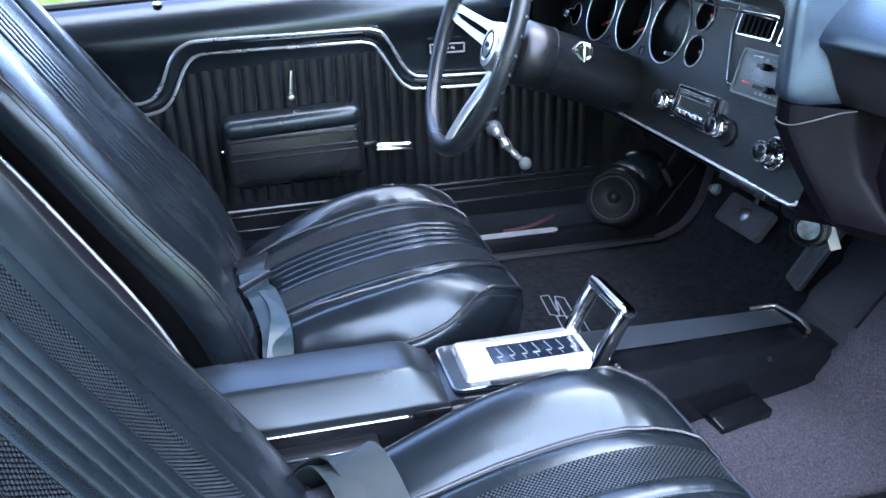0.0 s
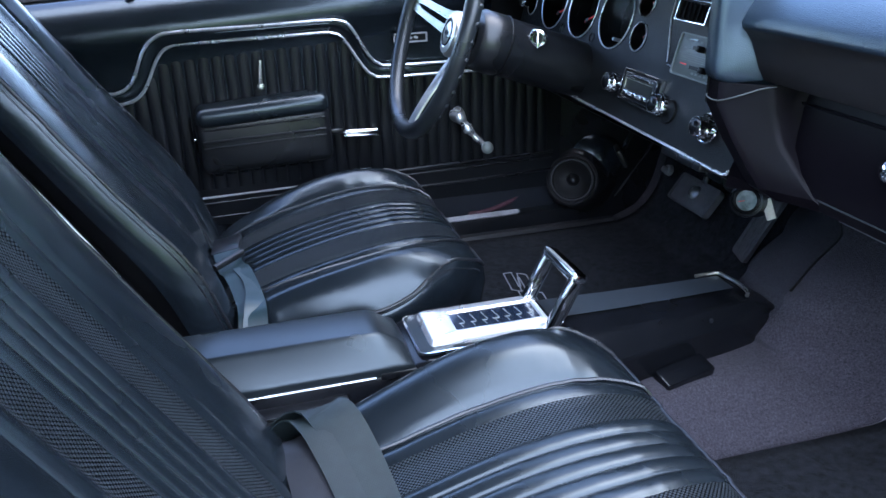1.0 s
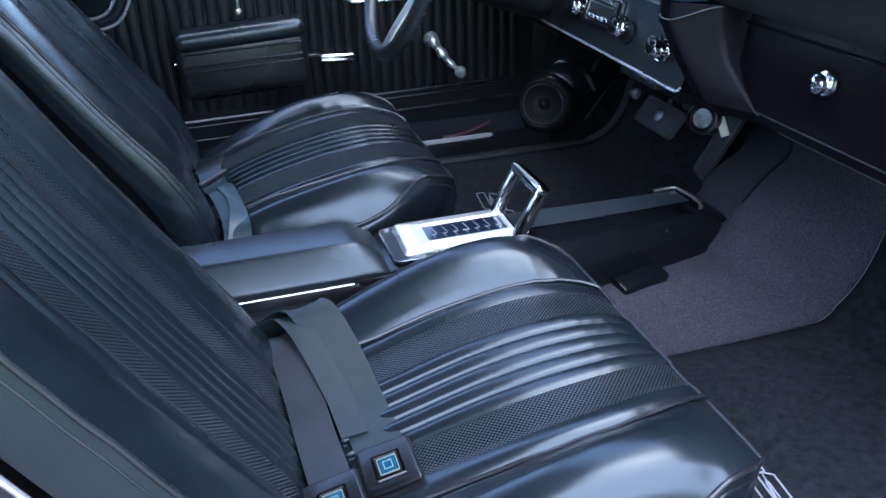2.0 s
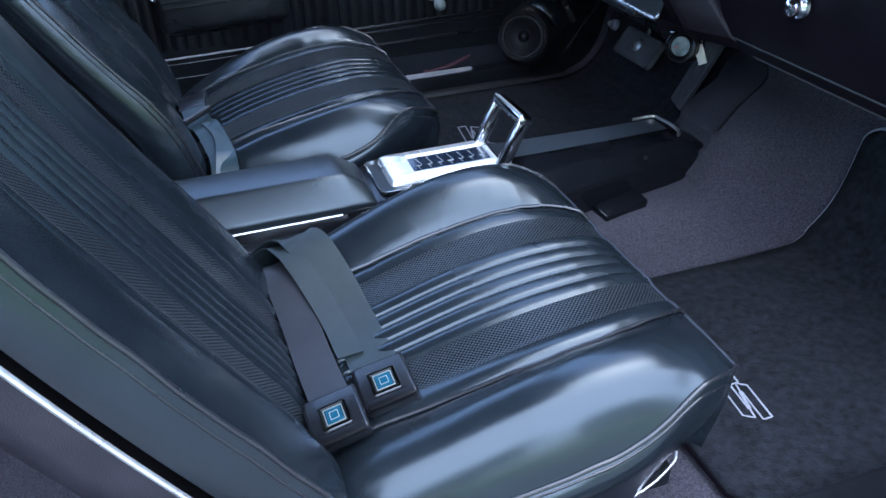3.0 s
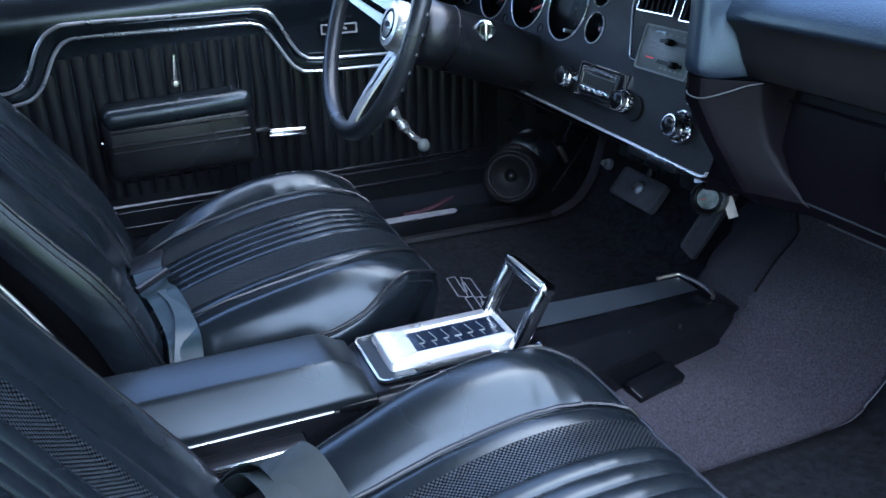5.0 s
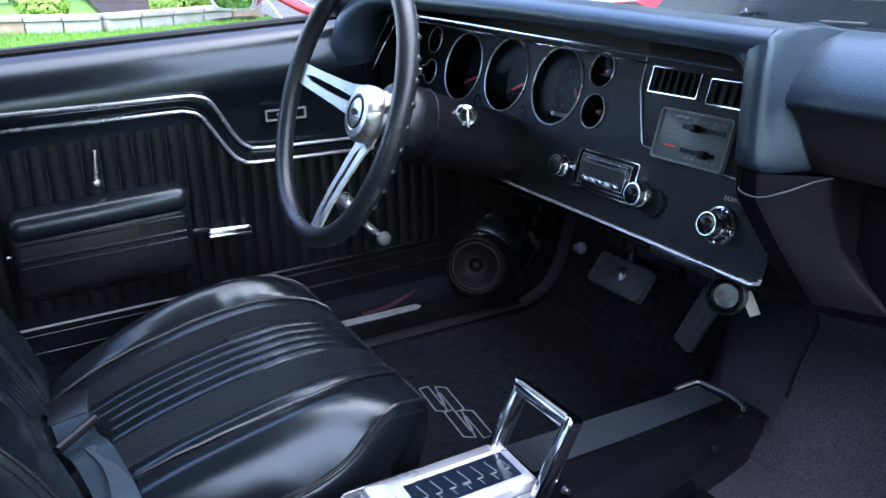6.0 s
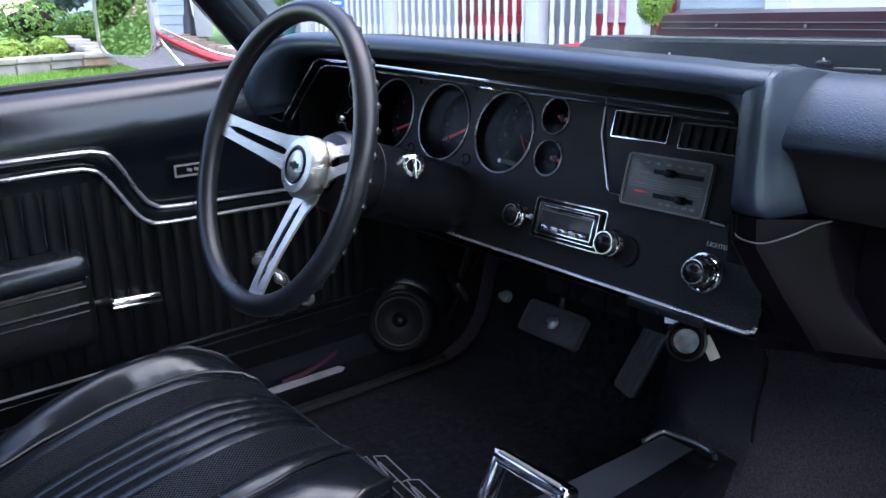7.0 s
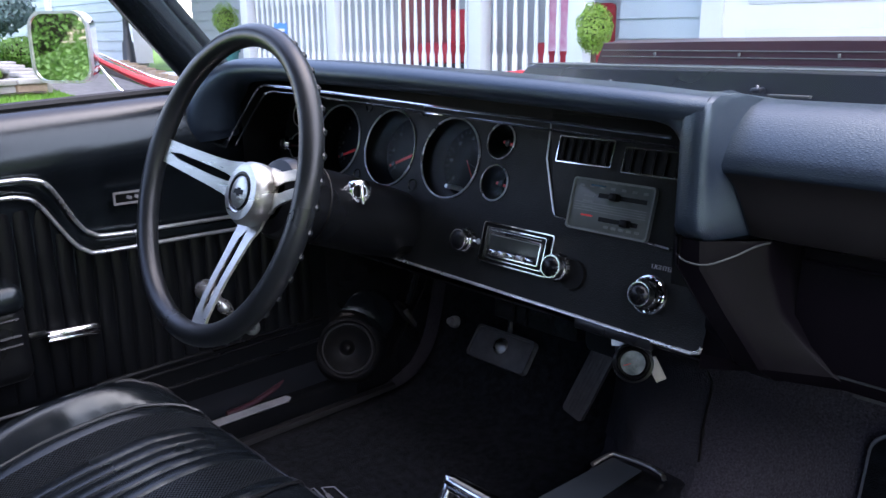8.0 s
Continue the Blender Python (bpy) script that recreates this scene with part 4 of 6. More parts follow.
def seat(name, y0, dxc, dxb, label, recline=0.15, narrow=1.0, shift=0.0, toe=0.0, twist=0.0, rolls=(0.022, 0.022), pleat=0.006, dish=0.016, crown=0.0, seams=(0.142, 0.142), band=0.40, trim=0.52, back_rolls=(0.018, 0.004), back_edge=(0.012, -0.012), fall=4.2):
    """A bucket seat. toe: how far the foot of the backrest stands back; band and trim: where the padded side ends and the bright moulding runs."""
    ob = thing(name, label, "car seat", (-0.3 + dxc, y0, 0.38), "front bucket seats")
    b, n = 0.26, 96
    for kind, P, C, half, dish, dx in (
        ("cushion", [(-0.52, 0, 0.470), (-0.465, 0, 0.508), (-0.38, 0, 0.534), (-0.28, 0, 0.560), (-0.19, 0, 0.573), (-0.135, 0, 0.570), (-0.090, 0, 0.556), (-0.062, 0, 0.534), (-0.056, 0, 0.490), (-0.076, 0, 0.425)],
         [(-0.50, 0, 0.41), (-0.45, 0, 0.41), (-0.38, 0, 0.41), (-0.30, 0, 0.41), (-0.24, 0, 0.41), (-0.20, 0, 0.41), (-0.165, 0, 0.41), (-0.125, 0, 0.41), (-0.10, 0, 0.41), (-0.09, 0, 0.41)],
         [0.236, 0.246, 0.258, 0.268, 0.266, 0.255, 0.238, 0.214, 0.204, 0.200], dish, dxc),
        ("backrest", [(-0.452, 0, 0.47), (-0.470, 0, 0.53), (-0.518, 0, 0.62), (-0.575, 0, 0.72), (-0.632, 0, 0.825), (-0.682, 0, 0.925), (-0.722, 0, 1.005), (-0.752, 0, 1.045), (-0.790, 0, 1.060), (-0.825, 0, 1.035)],
         [(-0.56, 0, 0.45), (-0.575, 0, 0.50), (-0.62, 0, 0.58), (-0.67, 0, 0.68), (-0.715, 0, 0.78), (-0.76, 0, 0.87), (-0.79, 0, 0.94), (-0.80, 0, 0.97), (-0.81, 0, 0.98), (-0.82, 0, 0.99)],
         [0.246, 0.252, 0.254, 0.252, 0.248, 0.242, 0.232, 0.218, 0.200, 0.186], 0.006, dxb),
    ):
        cush = kind == "cushion"
        if not cush:
            P, C = [[(x - recline * (z - 0.55) - toe * ease(0.66, 0.46, z), y, z) for x, y, z in line] for line in (P, C)]
            half = [h * narrow for h in half]
        else:
            P = [(x, y, z + crown * ease(-0.50, -0.40, x) * ease(0.42, 0.55, z)) for x, y, z in P]
        at = seat_skin(P, C, half, n, cush, dish, rolls if cush else back_rolls, (-0.050 - crown, -0.050 - crown) if cush else back_edge, pleat if cush else pleat * 1.5, seams if cush else (0.142, 0.142), y0 if cush else y0 + shift, dx, 0.0 if cush else twist, fall if cush else 2.1)
        body = part(kind, sheet([[at(i, (-0.062 + 0.124 * k / 70) / b) for k in range(71)] for i in range(n)]), VINYL, ob, "vinyl with narrow sewn pleats")
        ks = [band * k / 9 for k in range(1, 10)] if not cush else (0.06, 0.16, 0.35, 0.6, 0.85, 1.0)
        for s in (-1, 1):
            seam = seams[s > 0] if cush else 0.142
            fs = [s * (seam / b + (1 - seam / b) * k / 24) for k in range(25)]
            part("bolster", sheet([[at(i, f) for f in fs] for i in range(n)]), VINYL, body, "plain padded side roll")
            part("side_band", sheet([[at(i, s)] + [at(i, s, k) for k in ks] for i in range(n)]), VINYL, body, "plain vinyl side")
            part("inner_panel", sheet([[at(i, s * (seam - 0.030 + 0.030 * k / 6) / b) for k in range(7)] for i in range(n)]), VINYL, body)
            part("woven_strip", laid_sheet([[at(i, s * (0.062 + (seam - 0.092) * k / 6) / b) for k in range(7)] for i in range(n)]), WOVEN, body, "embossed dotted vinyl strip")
            part("seam_piping", tube([at(i, s * seam / b) + Vector((0, 0, 0.0045)) for i in range(3, n - 20 if cush else n - 4)], 0.0024, 6), PIPING, body)
        e = 74 if cush else n - 2
        loop = [at(i, -1) for i in range(1, e)] + [at(e, -1 + 2 * k / 40) for k in range(41)] + [at(i, 1) for i in range(e - 1, 0, -1)]
        part("edge_piping", tube([p + Vector((0.001 if cush else 0, 0, 0.0015)) for p in loop], 0.0027, 8), PIPING, body, "raised vinyl edge piping")
        for s in (-1, 1):
            part("seam_cord", tube([at(i, s, 0.075) for i in range(4, e)], 0.0013, 5), PIPING, body)
        if not cush:
            for s in (-1, 1):
                inset = Vector((0, -s * 0.016, 0))
                # Gap in near-black, which on the driver's seat also paints the rounding's shade.
                part("shell_groove", sheet([[at(i, s, band), at(i, s, band + 0.02) + inset, at(i, s, trim - 0.01) + inset, at(i, s, trim)] for i in range(n)]), DIAL, ob)
                part("shell_trim", tube([at(i, s, trim) + Vector((0, s * 0.003, 0)) for i in range(0, n - 3, 2)], 0.0028, 8), SILVER, ob, "bright moulding round the shell")
            rows = []
            for i in range(0, n, 3):
                a, z = at(i, -1, trim + 0.01), at(i, 1, trim + 0.01)
                back = Vector((-0.86, 0, -0.42)).normalized()
                row = []
                for f, d in ((0.0, 0.0), (0.004, 0.030), (0.015, 0.046), (0.04, 0.060), (0.12, 0.072), (0.3, 0.080), (0.5, 0.082), (0.7, 0.080), (0.88, 0.072), (0.96, 0.060), (0.985, 0.046), (0.996, 0.030), (1.0, 0.0)):
                    row.append(a.lerp(z, f) + back * d)
                rows.append(row)
            part("back_shell", sheet(rows), SHELL, ob, "hard plum-grey back shell")
    part("seat_base", block(-0.50 + dxc, -0.12 + dxc, y0 - 0.20, y0 + 0.20, 0.375, 0.42, 0.008), PLASTIC, ob)
    for s in (-1, 1):
        part("base_trim", tube(smooth_line([(-0.46 + dxc, y0 + s * 0.246, 0.408), (-0.30 + dxc, y0 + s * 0.250, 0.409), (-0.18 + dxc, y0 + s * 0.236, 0.411), (-0.125 + dxc, y0 + s * 0.218, 0.418), (-0.112 + dxc, y0 + s * 0.206, 0.422)], 16), 0.0015, 8), SILVER, ob, "bright seat base moulding")
        part("seat_rail", block(-0.52 + dxc, -0.10 + dxc, y0 + s * 0.17 - 0.02, y0 + s * 0.17 + 0.02, 0.346, 0.378, 0.004), PLASTIC, ob)
    return ob


seat("bucket_seat", 0.370, -0.012, 0.0, "black vinyl driver's bucket seat with pleats and woven strips", toe=0.045, twist=0.012, rolls=(0.008, 0.022), pleat=0.0036, dish=0.006, crown=0.010, seams=(0.168, 0.150), band=0.50, trim=0.80, back_rolls=(0.012, 0.012), back_edge=(0.0, 0.0), fall=2.4)
seat("bucket_seat", -0.378, 0.065, 0.032, "black vinyl passenger bucket seat with belts on it", 0.04, 0.92, -0.022)

# ---- Seat belts ----
def belt_pair(name, pts, width, material, label, across):
    ob = thing(name, label, "seat belt", pts[-1], "seat belts")
    part("webbing", strip(smooth_line(pts, 24), width, 0.0022, across), material, ob)
    return ob


def buckle(ob, at, along, up):
    m = frame_to(at, up, along)
    b = part("buckle", box((0.060, 0.066, 0.020), m, 0.005, seg=3), PLASTIC, ob, "black plastic buckle")
    part("frame_edge", ring_frame(rounded(0.030, 0.034, 0.002), rounded(0.025, 0.029, 0.001), m @ Matrix.Translation((0, -0.004, 0.0098)), 0.0018), CHROME, b)
    part("button", prism(rounded(0.025, 0.029, 0.001), m @ Matrix.Translation((0, -0.004, 0.0095)), 0.0012), DIAL, b)
    part("inner_edge", ring_frame(rounded(0.0205, 0.0235, 0.001), rounded(0.0185, 0.0215, 0.001), m @ Matrix.Translation((0, -0.004, 0.0105)), 0.0012), GREYMARK, b)
    part("blue_mark", prism(rounded(0.0165, 0.0195, 0.001), m @ Matrix.Translation((0, -0.004, 0.0105)), 0.0010), BLUE, b, "blue square emblem")
    part("pale_mark", ring_frame(rounded(0.0095, 0.0115, 0.0005), rounded(0.0078, 0.0098, 0.0005), m @ Matrix.Translation((0, -0.004, 0.0113)), 0.0006), GREYMARK, b)
    part("strap_slot", box((0.052, 0.012, 0.006), m @ Matrix.Translation((0, -0.032, 0.009)), 0.002), DIAL, b)


b1 = belt_pair("seat_belt", [(-0.470, -0.190, 0.485), (-0.440, -0.200, 0.522), (-0.420, -0.228, 0.533), (-0.411, -0.300, 0.517), (-0.407, -0.380, 0.508), (-0.404, -0.445, 0.511), (-0.403, -0.465, 0.514)], 0.044, BELT2, "grey webbing lap belt with a black buckle on the seat", (1, -0.05, 0.12))
buckle(b1, (-0.404, -0.498, 0.516), (-0.02, 1, 0.02), (-0.20, 0.0, 0.97))
b2 = belt_pair("seat_belt", [(-0.440, -0.150, 0.495), (-0.398, -0.178, 0.546), (-0.376, -0.205, 0.555), (-0.360, -0.258, 0.536), (-0.350, -0.330, 0.515), (-0.346, -0.400, 0.511), (-0.345, -0.435, 0.515)], 0.054, BELT, "dark green webbing lap belt with a black buckle on the seat", (1, -0.05, 0.12))
part("folded_webbing", strip(smooth_line([(-0.455, -0.160, 0.490), (-0.420, -0.185, 0.541), (-0.402, -0.212, 0.549), (-0.386, -0.262, 0.534), (-0.372, -0.330, 0.518), (-0.366, -0.400, 0.513)], 20), 0.030, 0.0022, (1, -0.05, 0.02)), BELT, b2, "folded edge of the webbing")
buckle(b2, (-0.344, -0.468, 0.518), (0.0, 1, 0.02), (-0.18, 0.0, 0.98))
b3 = belt_pair("seat_belt", [(-0.505, 0.430, 0.50), (-0.486, 0.395, 0.545), (-0.480, 0.345, 0.552), (-0.474, 0.300, 0.538), (-0.465, 0.255, 0.549), (-0.456, 0.215, 0.540), (-0.450, 0.170, 0.533), (-0.449, 0.128, 0.532), (-0.452, 0.105, 0.50)], 0.044, TEALBELT, "dark teal webbing belt folded beside the driver's cushion", (1, 0, 0.25))
part("folded_webbing", strip(smooth_line([(-0.466, 0.262, 0.551), (-0.450, 0.225, 0.546), (-0.443, 0.185, 0.541), (-0.444, 0.140, 0.538), (-0.450, 0.112, 0.508)], 16), [0.012 + 0.026 * k / 15 for k in range(16)], 0.0022, (1, 0.25, -0.1)), TEALBELT, b3, "slanting fold of the webbing")
part("loop", tube([(-0.500, 0.272, 0.552), (-0.452, 0.318, 0.556)], 0.006, 8), PLASTIC, b3, "black metal belt loop")
part("tongue", box((0.05, 0.06, 0.008), pose(-0.478, 0.370, 0.551, 4, -12, -8), 0.002), PLASTIC, b3)

# ---- Dashboard ----
dash = thing("dashboard", "black padded dashboard with round gauges and bright trim", "dashboard", (0.2, 0.2, 0.8))
DN = Vector((-0.96, 0, 0.28)).normalized()


def face(y, z, off=0.0):
    """Place on the instrument face: x to the right of a driver, y up the face, z out of it."""
    return frame_to(Vector((0.17 + 0.29 * (z - 0.81), y, z)) + DN * off, DN)


GAUGES = [(0.515, 0.917, 0.055, 20), (0.386, 0.917, 0.055, 24), (0.258, 0.915, 0.054, -20), (0.172, 0.944, 0.0225, -10), (0.170, 0.893, 0.0225, -8), (0.628, 0.952, 0.0225, 140), (0.622, 0.899, 0.021, None)]
fm = face(0.0, 0.81)
inv = fm.inverted()
bm = bmesh.new()
edges = []
outline = [(0.70, 0.800), (0.30, 0.769), (-0.135, 0.763), (-0.1485, 0.766), (-0.1490, 0.785), (-0.132, 0.865), (-0.128, 1.005), (0.15, 1.018), (0.45, 1.028), (0.70, 1.028)]
loops = [[face(y, z).translation for y, z in outline]] + [[face(y, z) @ Vector((R * math.cos(2 * math.pi * k / 40), R * math.sin(2 * math.pi * k / 40), 0)) for k in range(40)] for y, z, R, _ in GAUGES]
for loop in loops:
    vs = [bm.verts.new(p) for p in loop]
    edges += [bm.edges.new((vs[k], vs[(k + 1) % len(vs)])) for k in range(len(vs))]
bmesh.ops.triangle_fill(bm, edges=edges, use_beauty=True)
part("instrument_face", bm, PANEL, dash, "grained black instrument panel", smooth=False)
part("face_back", box((0.80, 0.20, 0.006), fm @ Matrix.Translation((-0.30, 0.08, -0.062))), DIAL, dash)

for y, z, R, needle in GAUGES:
    g = part("gauge", lathe([(R, -0.001), (R * 0.93, -0.022), (R * 0.91, -0.038), (0, -0.038)], face(y, z), 40), DIAL, dash, "round black gauge in a deep well")
    part("bezel", torus(R * 1.005, 0.0014 if R > 0.03 else 0.0011, face(y, z, 0.0012), 48, 8), SILVER, g, "thin bright bezel")
    part("lens", lathe([(0, -0.008), (R * 0.97, -0.008)], face(y, z), 40), GLASS, g)
    if R > 0.03:
        for k in range(25):
            a = radians(225 - 270 * k / 24)
            L = 0.006 if k % 3 == 0 else 0.0035
            part("tick", box((L, 0.0009 if k % 3 else 0.0014, 0.0004), face(y, z, -0.0372) @ Matrix.Rotation(a, 4, "Z") @ Matrix.Translation((R * 0.84 - L / 2, 0, 0))), DIMMARK, g)
        for k in range(7):
            a = radians(225 - 45 * k)
            part("number", box((0.005, 0.005, 0.0004), face(y, z, -0.0372) @ Matrix.Translation((R * 0.64 * math.cos(a), R * 0.64 * math.sin(a), 0))), DIMMARK, g)
    else:
        for k in range(7):
            a = radians(150 - 20 * k)
            part("tick", box((0.003, 0.0008, 0.0004), face(y, z, -0.0372) @ Matrix.Rotation(a, 4, "Z") @ Matrix.Translation((R * 0.78, 0, 0))), DIMMARK, g)
    if needle is not None and R != 0.054:
        nm = face(y, z, -0.013) @ Matrix.Translation((0, -0.022 if R > 0.03 else 0, 0)) @ Matrix.Rotation(radians(needle), 4, "Z")
        part("needle", prism([(-0.008, -0.0018), (R * 0.82, -0.0020), (R * 0.82, 0.0020), (-0.008, 0.0018)], nm, 0.0008), RED, g, "red needle")
        part("needle_hub", lathe([(0, 0.003), (0.004, 0.002), (0.005, 0)], nm, 14), PLASTIC, g)
    if R == 0.054:
        part("reset_stem", lathe([(0, 0.030), (0.003, 0.030), (0.0035, 0)], face(y + 0.006, z - 0.036, -0.038), 10), SILVER, g, "pale knob stem")
        for a in (0, 35):
            part("hand", box((0.03, 0.0012, 0.0006), face(y, z, -0.034) @ Matrix.Rotation(radians(-20 - a), 4, "Z") @ Matrix.Translation((0.012, 0, 0))), RED if a else DIMMARK, g)
for y, z in ((0.450, 0.972), (0.322, 0.972), (0.450, 0.872), (0.322, 0.872)):
    lamp = part("tell_tale", lathe([(0, -0.002), (0.006, -0.002), (0.008, 0.001), (0.0085, 0)], face(y, z, 0.001), 16), PLASTIC, dash, "small dark tell-tale lamp")
hk = part("headlamp_knob", lathe([(0, 0.026), (0.009, 0.024), (0.012, 0.018), (0.010, 0.010), (0.006, 0.004), (0.006, -0.02)], face(0.634, 0.899, 0.0), 18), CHROME, dash, "bright headlamp knob")

# Bright lower edge of the face.
low = [face(y, z, 0.002).translation for y, z in ((0.60, 0.782), (0.30, 0.769), (0.0, 0.765), (-0.138, 0.7625))] + [face(y, z, 0.002).translation for y, z in ((-0.1470, 0.7655), (-0.1488, 0.771))]
part("lower_trim", tube(low, 0.0023, 8), SILVER, dash, "bright lower edge trim")
part("under_panel", sheet([[Vector((x, y, z)) for y in (0.68, 0.3, -0.05, -0.15)] for x, z in ((0.156, 0.760), (0.170, 0.751), (0.20, 0.750), (0.34, 0.77), (0.60, 0.82))]), PLASTIC, dash)
# Ashtray lip and ducts beneath.
part("ashtray_lip", box((0.03, 0.10, 0.012), pose(0.165, -0.045, 0.757, 0, 10, 0), 0.003), PLASTIC, dash)
duct = part("air_duct", box((0.06, 0.17, 0.055), pose(0.40, 0.25, 0.655, 0, 0, 0), 0.004), CONSOLE, dash, "dark air duct under the dash")
for y in (0.29, 0.265, 0.21):
    part("duct_rib", box((0.004, 0.004, 0.05), pose(0.369, y, 0.655)), PLASTIC, duct)
part("duct_box", box((0.05, 0.07, 0.05), pose(0.38, 0.105, 0.655), 0.005), CONSOLE, dash)
part("cross_brace", tube([(0.36, 0.60, 0.74), (0.38, 0.40, 0.70), (0.38, 0.15, 0.685)], 0.006, 8), PLASTIC, dash)
part("harness", tube(smooth_line([(0.33, 0.50, 0.75), (0.34, 0.42, 0.70), (0.36, 0.38, 0.69), (0.38, 0.33, 0.74)], 12), 0.005, 6), RUBBER, dash)

# Padded brow: legs at both ends joined by the lip over the gauges, and the deck behind it.
brow = [(0.094, 0.708, 0.915), (0.092, 0.708, 0.935), (0.094, 0.700, 0.965), (0.098, 0.680, 0.996), (0.104, 0.645, 1.018), (0.110, 0.600, 1.026), (0.114, 0.50, 1.0275), (0.120, 0.30, 1.0235), (0.126, 0.10, 1.0165), (0.128, -0.06, 1.0100), (0.131, -0.110, 1.0075), (0.138, -0.150, 1.0055)]
brow_r = [0.028, 0.034, 0.034, 0.030, 0.022, 0.018, 0.0165, 0.016, 0.015, 0.0142, 0.0142, 0.0138]


def brow_rise(x, y):
    """How much higher the dash top stands towards the driver's side."""
    for (ya, a), (yb, b) in zip(((0.8, 0.022), (0.45, 0.022), (0.137, 0.013), (-0.06, 0.005), (-0.13, 0.0)), ((0.45, 0.022), (0.137, 0.013), (-0.06, 0.005), (-0.13, 0.0), (-2.0, 0.0))):
        if y >= yb:
            return (b + (a - b) * (y - yb) / (ya - yb)) * max(0.0, 1 - max(0.0, x - 0.17) / 0.43)
    return 0.0


bp, br = smooth_line(brow, 90), [v.x for v in smooth_line([(r, 0, 0) for r in brow_r], 90)]
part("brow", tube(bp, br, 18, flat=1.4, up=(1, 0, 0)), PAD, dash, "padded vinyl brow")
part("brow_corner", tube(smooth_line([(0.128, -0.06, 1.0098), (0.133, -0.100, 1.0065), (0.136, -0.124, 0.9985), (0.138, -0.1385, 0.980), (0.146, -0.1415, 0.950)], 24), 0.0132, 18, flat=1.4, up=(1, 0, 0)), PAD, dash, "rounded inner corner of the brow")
LEG = [(0.60, 0.955), (0.36, 0.994), (0.27, 1.0085), (0.175, 1.0195), (0.137, 1.0195), (0.123, 1.014), (0.117, 1.004), (0.115, 0.985), (0.115, 0.960), (0.115, 0.945), (0.115, 0.930), (0.115, 0.912), (0.115, 0.900), (0.119, 0.893), (0.129, 0.887), (0.150, 0.884)]
PADLINE = [(0.60, 0.954), (0.36, 0.994), (0.27, 1.0085), (0.215, 1.013), (0.190, 1.007), (0.172, 0.996), (0.158, 0.983), (0.148, 0.969), (0.142, 0.957), (0.1425, 0.951), (0.147, 0.946), (0.152, 0.936), (0.156, 0.918), (0.160, 0.904), (0.168, 0.891), (0.200, 0.882)]
end_rows = []
for r, ((lx, lz), (px, pz)) in enumerate(zip(LEG, PADLINE)):
    flare = ease(0.918, 0.885, lz) if r > 7 else 0.0
    widen = ease(0.960, 0.893, lz) if r > 5 else 0.0
    row = []
    for y, back in ((-0.1290, 0.215), (-0.1295, 0.150), (-0.1303, 0.128), (-0.1325, 0.1185), (-0.137, 0.1155), (-0.148, 0.115), (-0.1545, 0.1155), (-0.1575, 0.1175)):
        row.append(Vector((lx if r < 3 else max(back, lx + back - 0.115) if back < 0.2 else 0.215, y - 0.003 * flare * (y < -0.145), lz)))
    ya, yb = -0.1590 - 0.002 * flare, -0.1620 - 0.011 * widen - 0.009 * flare
    for k in range(1, 7):
        t = k / 6
        row.append(Vector((lx + (px - lx) * t + 0.002 * (1 - t) * (r > 3), ya + (yb - ya) * t, lz + (pz - lz) * t)))
    row.append(Vector((px, yb - 0.003, pz)))
    row += [Vector((px, min(yb - 0.006, -0.190 - 0.026 * k), pz)) for k in range(21)]
    end_rows.append(row)
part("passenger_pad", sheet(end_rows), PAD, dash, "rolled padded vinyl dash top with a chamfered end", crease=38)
part("lower_fascia", sheet([[p + Vector((-0.0025, 0, 0)) for p in row[14:]] for row in end_rows[9:]]), FASCIA, dash, "brown-black fascia below the pad", crease=38)
deck_rows = []
for x, z in ((0.125, 1.0190), (0.175, 1.0195), (0.27, 1.0085), (0.36, 0.994), (0.46, 0.979), (0.60, 0.955)):
    deck_rows.append([Vector((x - 0.03 * max(0, (y - 0.3)) / 0.4, y, z + brow_rise(x, y) - 0.028 * max(0, y - 0.63) / 0.1)) for y in [0.72 - 0.03 * k for k in range(29)] + [-0.129]])
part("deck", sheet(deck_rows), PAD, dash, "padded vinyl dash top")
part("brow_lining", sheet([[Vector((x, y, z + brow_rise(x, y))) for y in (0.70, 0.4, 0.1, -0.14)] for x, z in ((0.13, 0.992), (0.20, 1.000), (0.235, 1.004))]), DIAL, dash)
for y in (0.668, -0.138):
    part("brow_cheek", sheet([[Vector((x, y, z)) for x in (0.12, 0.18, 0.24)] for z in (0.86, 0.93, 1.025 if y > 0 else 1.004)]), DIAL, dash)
tr = smooth_line([(0.081, 0.640, 0.918), (0.084, 0.594, 0.963), (0.087, 0.551, 1.002)], 6) + smooth_line([(0.089, 0.538, 1.0065), (0.100, 0.40, 1.002), (0.108, 0.15, 0.992), (0.1165, -0.124, 0.9815)], 20)
part("brow_trim", tube(tr, 0.0018, 8), CHROME, dash, "bright line under the brow")
part("brow_trim", tube([p + Vector((0.010, 0, -0.010)) for p in tr], 0.0016, 6), CHROME, dash, "bright line under the brow")
part("leg_trim", tube([(0.087, 0.70, 0.905), (0.084, 0.66, 0.904), (0.083, 0.648, 0.916)], 0.0018, 6), CHROME, dash)

